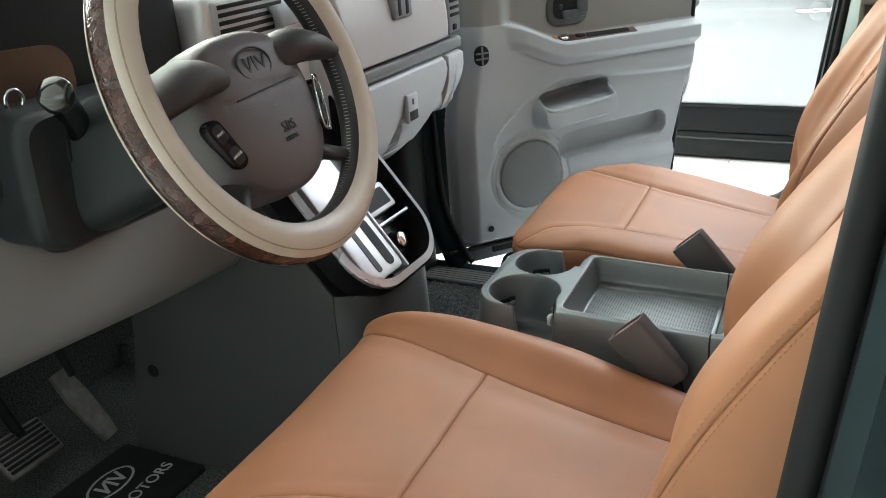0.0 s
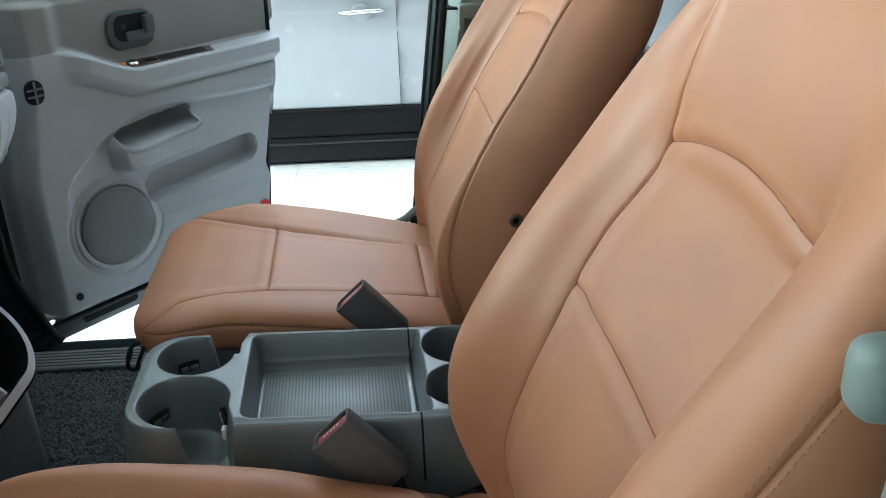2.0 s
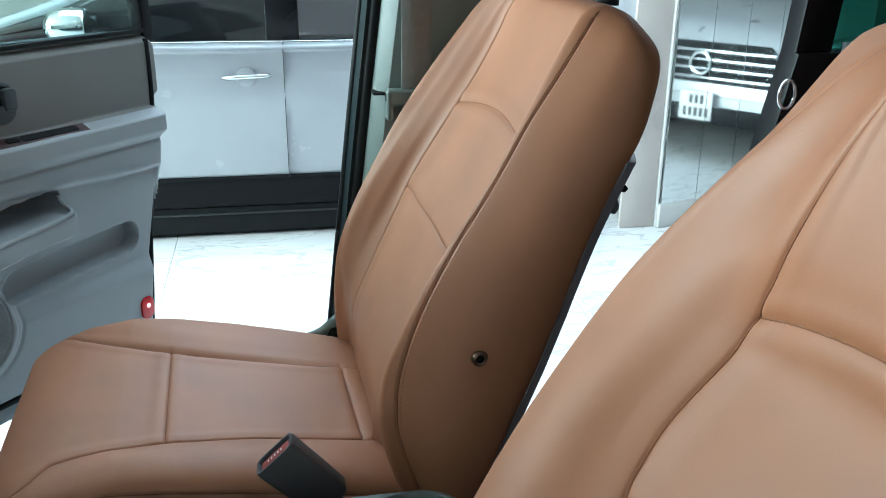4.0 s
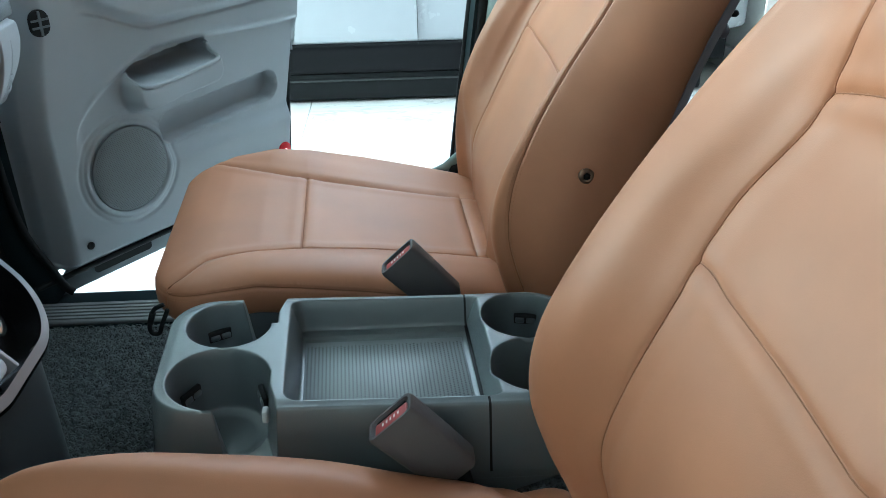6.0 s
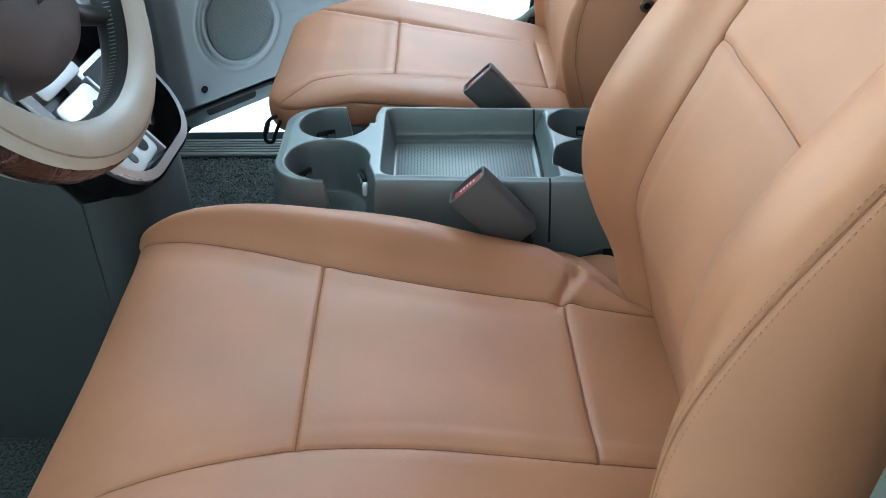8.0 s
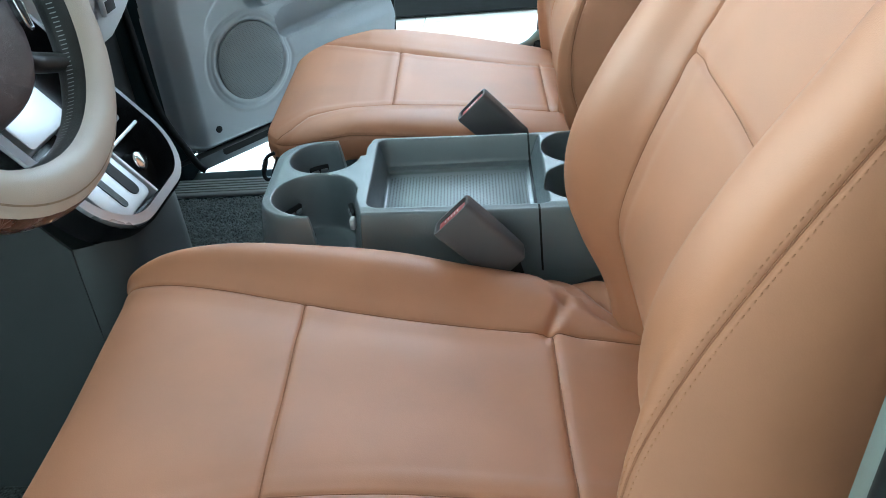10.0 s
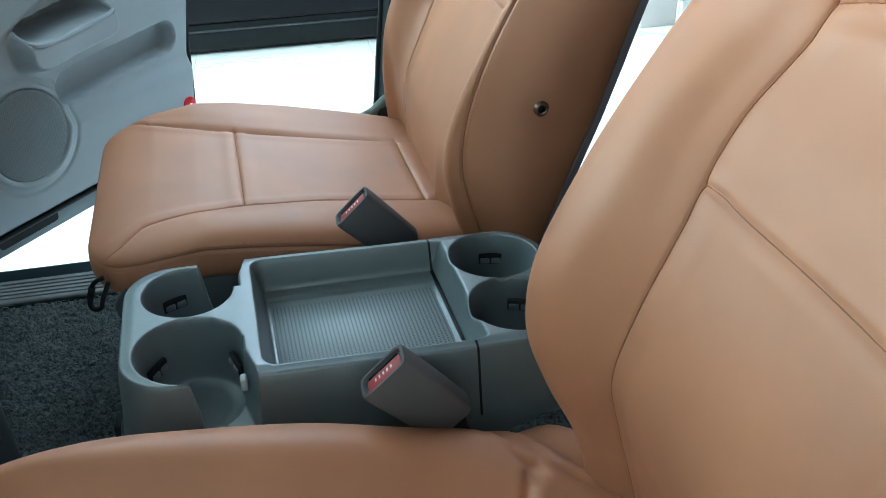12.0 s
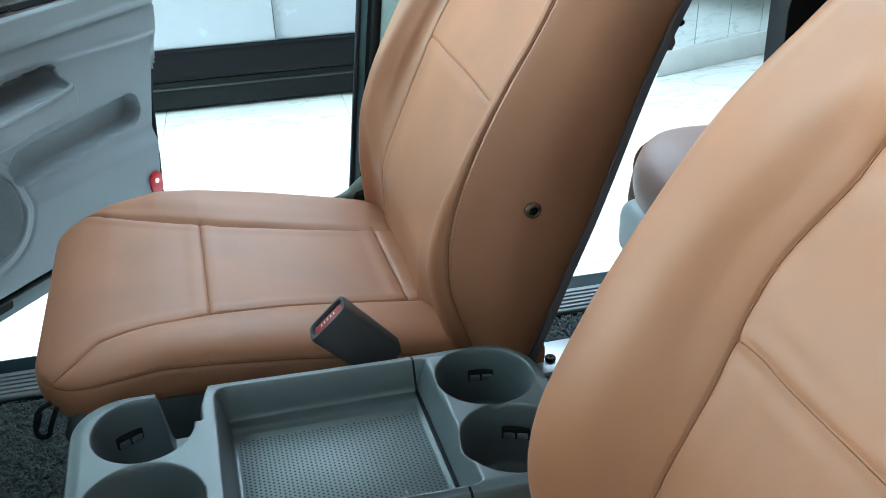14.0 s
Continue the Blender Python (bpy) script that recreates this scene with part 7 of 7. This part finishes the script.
    solid_box("slab", (1.2, 3.6, 5.5, 5.6, 0, 3.5), STONE_WALL, wp, 0.004)


PINK_STONE = material("pinkish_stone", (0.64, 0.575, 0.54), 0.3, vary=0.10, scale=2.2)
GROUT = material("grey_grout", (0.45, 0.45, 0.44), 0.8, vary=0.1)
STONE_WALL = material("veined_stone", (0.52, 0.51, 0.48), 0.35, vary=0.22, scale=1.6)
CURTAIN = material("pale_green_glass_wall", (0.55, 0.60, 0.57), 0.5, vary=0.15, scale=1.0)
LAMP = lamp_material()
showroom()


def loft(name, rows, nu, nv, mat, parent, label="", close=True, angle=None):
    net = np.array(rows, float)
    p = through_net(net, np.linspace(0, net.shape[1] - 1, nu), np.linspace(0, net.shape[0] - 1, nv))
    bm = bmesh.new()
    bv = [bm.verts.new(x) for x in p.reshape(-1, 3)]
    for q in grid_faces(nv, nu):
        bm.faces.new([bv[i] for i in q])
    if close:
        bm.faces.new(bv[:nu])
        bm.faces.new(bv[-nu:])
    return part(name, bm, mat, parent, label, angle=angle)


def wheel(parent, x, y, axis=(0, -1, 0), z=0.33, r=0.33):
    ty = put("tyre", lathe("tyre", ((r * 0.62, -0.10), (r * 0.9, -0.11), (r, -0.085), (r, 0.085), (r * 0.9, 0.11), (r * 0.62, 0.10)), (x, y, z), axis, 40), BLACK, parent, "black tyre")
    put("rim", lathe("rim", ((r * 0.62, 0.02), (r * 0.6, 0.09), (r * 0.5, 0.07), (r * 0.15, 0.08), (r * 0.05, 0.085)), (x, y, z), axis, 30), SILVER, ty, "silver wheel rim")


def white_suv():
    car = thing("parked_white_car", "white parked car with black sills and chrome door handles", "car", (-0.4, 4.2, 0))
    y0 = 3.30
    st = ((-2.95, 0.62, 0.5), (-2.85, 0.74, 0.25), (-2.4, 0.80, 0.06), (-1.7, 0.84, 0.01), (-1.1, 0.880, 0.0), (-0.4, 0.888, 0.0), (0.4, 0.890, 0.0), (1.1, 0.905, 0.01), (1.55, 0.915, 0.035), (1.80, 0.90, 0.12), (1.88, 0.86, 0.30))
    rows = []
    for x, top, inn in st:
        rows.append([(x, y0 + inn + d, 0.292 + (top - 0.292) * t) for t, d in ((-0.02, 0.05), (0.0, 0.016), (0.10, 0.012), (0.35, 0.006), (0.62, -0.006), (0.75, 0.004), (0.80, 0.010), (0.93, 0.016), (1.0, 0.045))] + [(x, y0 + 0.95 if x > -1.2 else y0 + 0.95, top + (0.05 if x < -1.2 else 0.0))] + [(x, y0 + 1.75 - inn, 0.9 * top), (x, y0 + 1.75 - inn, 0.30)])
    loft("body_shell", rows, 90, 60, PAINT_WHITE, car)
    # black cladding and sill
    loft("cladding", [[(x, y0 + i + d, z) for d, z in ((0.03, 0.294), (-0.004, 0.290), (-0.010, 0.24), (-0.006, 0.165), (0.03, 0.150))] for x, i in ((-2.2, 0.02), (-1, 0), (0, 0), (1.0, 0.0), (1.7, 0.05))], 20, 30, BLACK_PAINT, car, "black sill cladding", False)
    solid_box("sill_step", (-2.0, 1.4, y0 + 0.02, y0 + 0.2, 0.105, 0.150), BLACK, car, 0.008, "black sill step")
    # thin strip that stands in for the reflection on the sill's lower edge
    solid_box("sill_reflection", (-2.0, 1.4, y0 + 0.012, y0 + 0.022, 0.112, 0.120), SLATE, car, 0.002, "thin grey strip in place of the reflection along the sill")
    # black block down to the floor fills in the shade beneath the car
    solid_box("underbody", (-2.6, 1.6, y0 + 0.03, y0 + 1.7, 0.012, 0.16), BLACK, car, 0.02, "dark block for the underbody and the shade beneath it")
    # door gaps
    for x in (0.226, 1.12, -0.95):
        solid_box("door_gap", (x - 0.0014, x + 0.0014, y0 - 0.0065, y0 + 0.03, 0.16, 0.895), SLATE, car, 0.0005, "dark door gap")
    # glass house
    gh = []
    for x, zt, inn in ((-1.20, 0.89, 0.10), (-0.75, 1.02, 0.14), (-0.30, 1.20, 0.22), (0.3, 1.40, 0.24), (1.0, 1.40, 0.24), (1.42, 1.26, 0.24), (1.74, 0.93, 0.22)):
        gh.append([(x, y0 + 0.045, 0.885), (x, y0 + 0.045 + (zt - 0.885) * 0.38, zt), (x, y0 + 0.9, zt + 0.02), (x, y0 + 1.7 - (zt - 0.885) * 0.38, zt), (x, y0 + 1.7, 0.885)])
    loft("glass_house", gh, 40, 50, WINDOW_TINT, car, "dark tinted windows", True, 50)
    loft("roof", [[(x, y0 + 0.24, z), (x, y0 + 0.5, z + 0.05), (x, y0 + 0.9, z + 0.065), (x, y0 + 1.3, z + 0.05), (x, y0 + 1.52, z)] for x, z in ((-0.40, 1.30), (-0.1, 1.40), (0.5, 1.44), (1.0, 1.42), (1.42, 1.30))], 24, 24, PAINT_WHITE, car, "", False)
    solid_box("waist_chrome", (-1.1, 1.5, y0 + 0.018, y0 + 0.046, 0.887, 0.899), CHROME, car, 0.004, "chrome waist strip")
    solid_box("window_pillar", (0.155, 0.300, y0 + 0.040, y0 + 0.10, 0.895, 1.36), GLOSS_BLACK, car, 0.006, "gloss black window pillar")
    # rear pillar painted white, sloping
    loft("rear_pillar", [[(x - 0.02 + dx, y, z) for dx, y in ((-0.42, y0 + 0.032 + k), (0.0, y0 + 0.03 + k), (0.10, y0 + 0.06 + k), (0.10, y0 + 0.3 + k), (-0.42, y0 + 0.3 + k))] for x, z, k in ((1.64, 0.88, 0.0), (1.535, 1.03, 0.06), (1.32, 1.30, 0.16))], 8, 10, PAINT_WHITE, car, "", False)
    # windscreen pillar and cowl
    loft("windscreen_pillar", [[(x + dx, y0 + 0.03 + (z - 0.885) * 0.38 + dy, z + dz) for dx, dy, dz in ((0.06, 0.0, -0.012), (0.0, -0.004, 0.012), (-0.03, 0.05, 0.022), (0.02, 0.09, 0.0))] for x, z in ((-1.22, 0.885), (-1.0, 0.945), (-0.75, 1.025), (-0.5, 1.12), (-0.2, 1.245), (0.15, 1.365))], 12, 30, PAINT_WHITE, car, "white windscreen pillar")
    # handles
    for x0 in (-0.033, 0.95):
        hd = put("door_handle", tube_mesh("door_handle", smooth_line([(x0, y0 - 0.004, 0.745), (x0 + 0.03, y0 - 0.024, 0.748), (x0 + 0.12, y0 - 0.026, 0.752), (x0 + 0.17, y0 - 0.022, 0.753), (x0 + 0.195, y0 - 0.004, 0.752)], 24), 0.013, 14, squash=0.9), CHROME, car, "chrome door handle")
        put("handle_dish", lathe("handle_dish", ((0.045, 0), (0.04, 0.0015), (0.01, 0.001)), (x0 + 0.095, y0 - 0.003, 0.745), (0, -1, 0), 28), PAINT_WHITE, hd)
    # tail lamp
    rear = Matrix.Translation((0, y0 + 0.12, 0)) @ pose(0, 0, 0, 90, 0, 0)
    tl = slab("tail_lamp", [(1.668, 0.868), (1.81, 0.882), (1.868, 0.762), (1.835, 0.655), (1.80, 0.655), (1.715, 0.752)], 0, 0.046, PAINT_WHITE, car, "white-rimmed tail lamp", 0.006, rear)
    slab("upper_lens", [(1.69, 0.852), (1.792, 0.866), (1.848, 0.775), (1.725, 0.768)], 0.045, 0.051, TAIL, tl, "red upper lens", 0.003, rear)
    slab("lower_lens", [(1.705, 0.752), (1.760, 0.750), (1.812, 0.668), (1.785, 0.668)], 0.045, 0.051, TAIL, tl, "red lower lens", 0.003, rear)
    slab("clear_lens", [(1.765, 0.752), (1.838, 0.755), (1.826, 0.705), (1.775, 0.703)], 0.045, 0.050, PLATE, tl, "clear lamp band", 0.002, rear)
    # door mirror
    loft("door_mirror", [[(-0.62 + dx, y0 - 0.14 + r * math.cos(a), 0.985 + 0.8 * r * math.sin(a)) for a in np.linspace(0, 2 * np.pi, 13)] for dx, r in ((-0.09, 0.03), (-0.06, 0.075), (0.0, 0.092), (0.06, 0.09), (0.075, 0.08))], 36, 20, CHROME, car, "chrome door mirror")
    solid_box("mirror_arm", (-0.66, -0.60, y0 - 0.08, y0 + 0.05, 0.92, 0.95), PAINT_WHITE, car, 0.01)
    for x in (-2.1, 0.98):
        wheel(car, x, y0 + 0.12)


white_suv()


def plain_car(name, label, at, turn, paint, grille):
    """A parked car seen mostly by its nose: the nose points along -y before it is turned."""
    car = thing(name, label, "car", (0, 0, 0))
    rows = []
    for y, hw, zt, zl in ((0.0, 0.60, 0.62, 0.30), (0.05, 0.76, 0.74, 0.24), (0.25, 0.86, 0.84, 0.22), (0.8, 0.90, 0.92, 0.22), (1.25, 0.90, 0.97, 0.22), (2.6, 0.90, 0.98, 0.22), (4.3, 0.86, 0.95, 0.25), (4.5, 0.7, 0.8, 0.3)):
        rows.append([(s * hw, y, z) for s, z in ((-0.93, zl), (-1.0, zl + 0.12), (-1.0, zl + 0.4 * (zt - zl)), (-0.97, zt - 0.10), (-0.85, zt - 0.015), (-0.4, zt + 0.02), (0.4, zt + 0.02), (0.85, zt - 0.015), (0.97, zt - 0.10), (1.0, zl + 0.4 * (zt - zl)), (1.0, zl + 0.12), (0.93, zl))])
    loft("body_shell", rows, 70, 60, paint, car)
    gh = []
    for y, zt, hw in ((1.15, 0.95, 0.78), (1.6, 1.22, 0.72), (2.0, 1.40, 0.66), (2.8, 1.45, 0.66), (3.6, 1.40, 0.66), (4.2, 0.98, 0.74)):
        gh.append([(-0.80, y, 0.93), (-hw, y, zt), (0, y, zt + 0.03), (hw, y, zt), (0.80, y, 0.93)])
    loft("glass_house", gh, 30, 40, WINDOW_TINT, car, "dark windows")
    if grille:
        gr = slab("grille", [(-0.46, 0.50), (0.46, 0.50), (0.52, 0.60), (0.40, 0.74), (-0.40, 0.74), (-0.52, 0.60)], 0, 0.03, BLACK, car, "dark grille", 0.004, pose(0, 0, 0, 90, 0, 0) @ Matrix.Translation((0, 0, -0.005)))
        for i in range(4):
            solid_box("grille_bar", (-0.45, 0.45, -0.045, -0.02, 0.525 + i * 0.053, 0.543 + i * 0.053), CHROME, gr, 0.006, "chrome grille bar")
        pts = [(0.062 * math.cos(a), -0.052, 0.62 + 0.062 * math.sin(a)) for a in np.linspace(0, 2 * np.pi, 32, endpoint=False)]
        put("round_emblem", tube_mesh("round_emblem", pts, 0.012, 8, closed=True), CHROME, gr, "plain chrome ring")
        pl = solid_box("plate", (-0.105, 0.105, -0.06, -0.045, 0.28, 0.45), PLATE, car, 0.004, "white number plate with dark bars")
        for r in range(2):
            for i in range(3 + r * 2):
                x = -0.0175 * (3 + r * 2) + 0.003 + i * 0.035
                solid_box("plate_bar", (x, x + 0.020, -0.0615, -0.0595, 0.378 - r * 0.078, 0.432 - r * 0.078), INK, pl, 0.001)
        solid_box("lower_intake", (-0.6, 0.6, -0.02, 0.1, 0.255, 0.36), BLACK, car, 0.01, "black lower intake")
        for s in (-1, 1):
            loft("headlamp", [[(s * (0.60 + 0.16 * t + d), 0.02 + 0.20 * t - 0.01, 0.70 + 0.05 * t + e) for d, e in ((0, 0.07), (0.03, 0.0), (0, -0.06), (-0.05, 0.0), (0, 0.07))] for t in (0, 0.5, 1)], 20, 12, CHROME, car, "clear headlamp", False)
    for x in (-0.77, 0.77):
        for y in (0.95, 3.6):
            wheel(car, x, y, (1 if x > 0 else -1, 0, 0))
    car.matrix_basis = Matrix.Translation(at) @ Matrix.Rotation(radians(turn), 4, "Z")
    return car


plain_car("parked_silver_car", "silver parked car with a chrome barred grille and white plate", (3.20, 2.50, 0), 262, SILVER_PAINT, True)
plain_car("parked_maroon_car", "glossy maroon parked car standing behind the silver one", (5.0, 1.1, 0), 180, RED_PAINT, False)
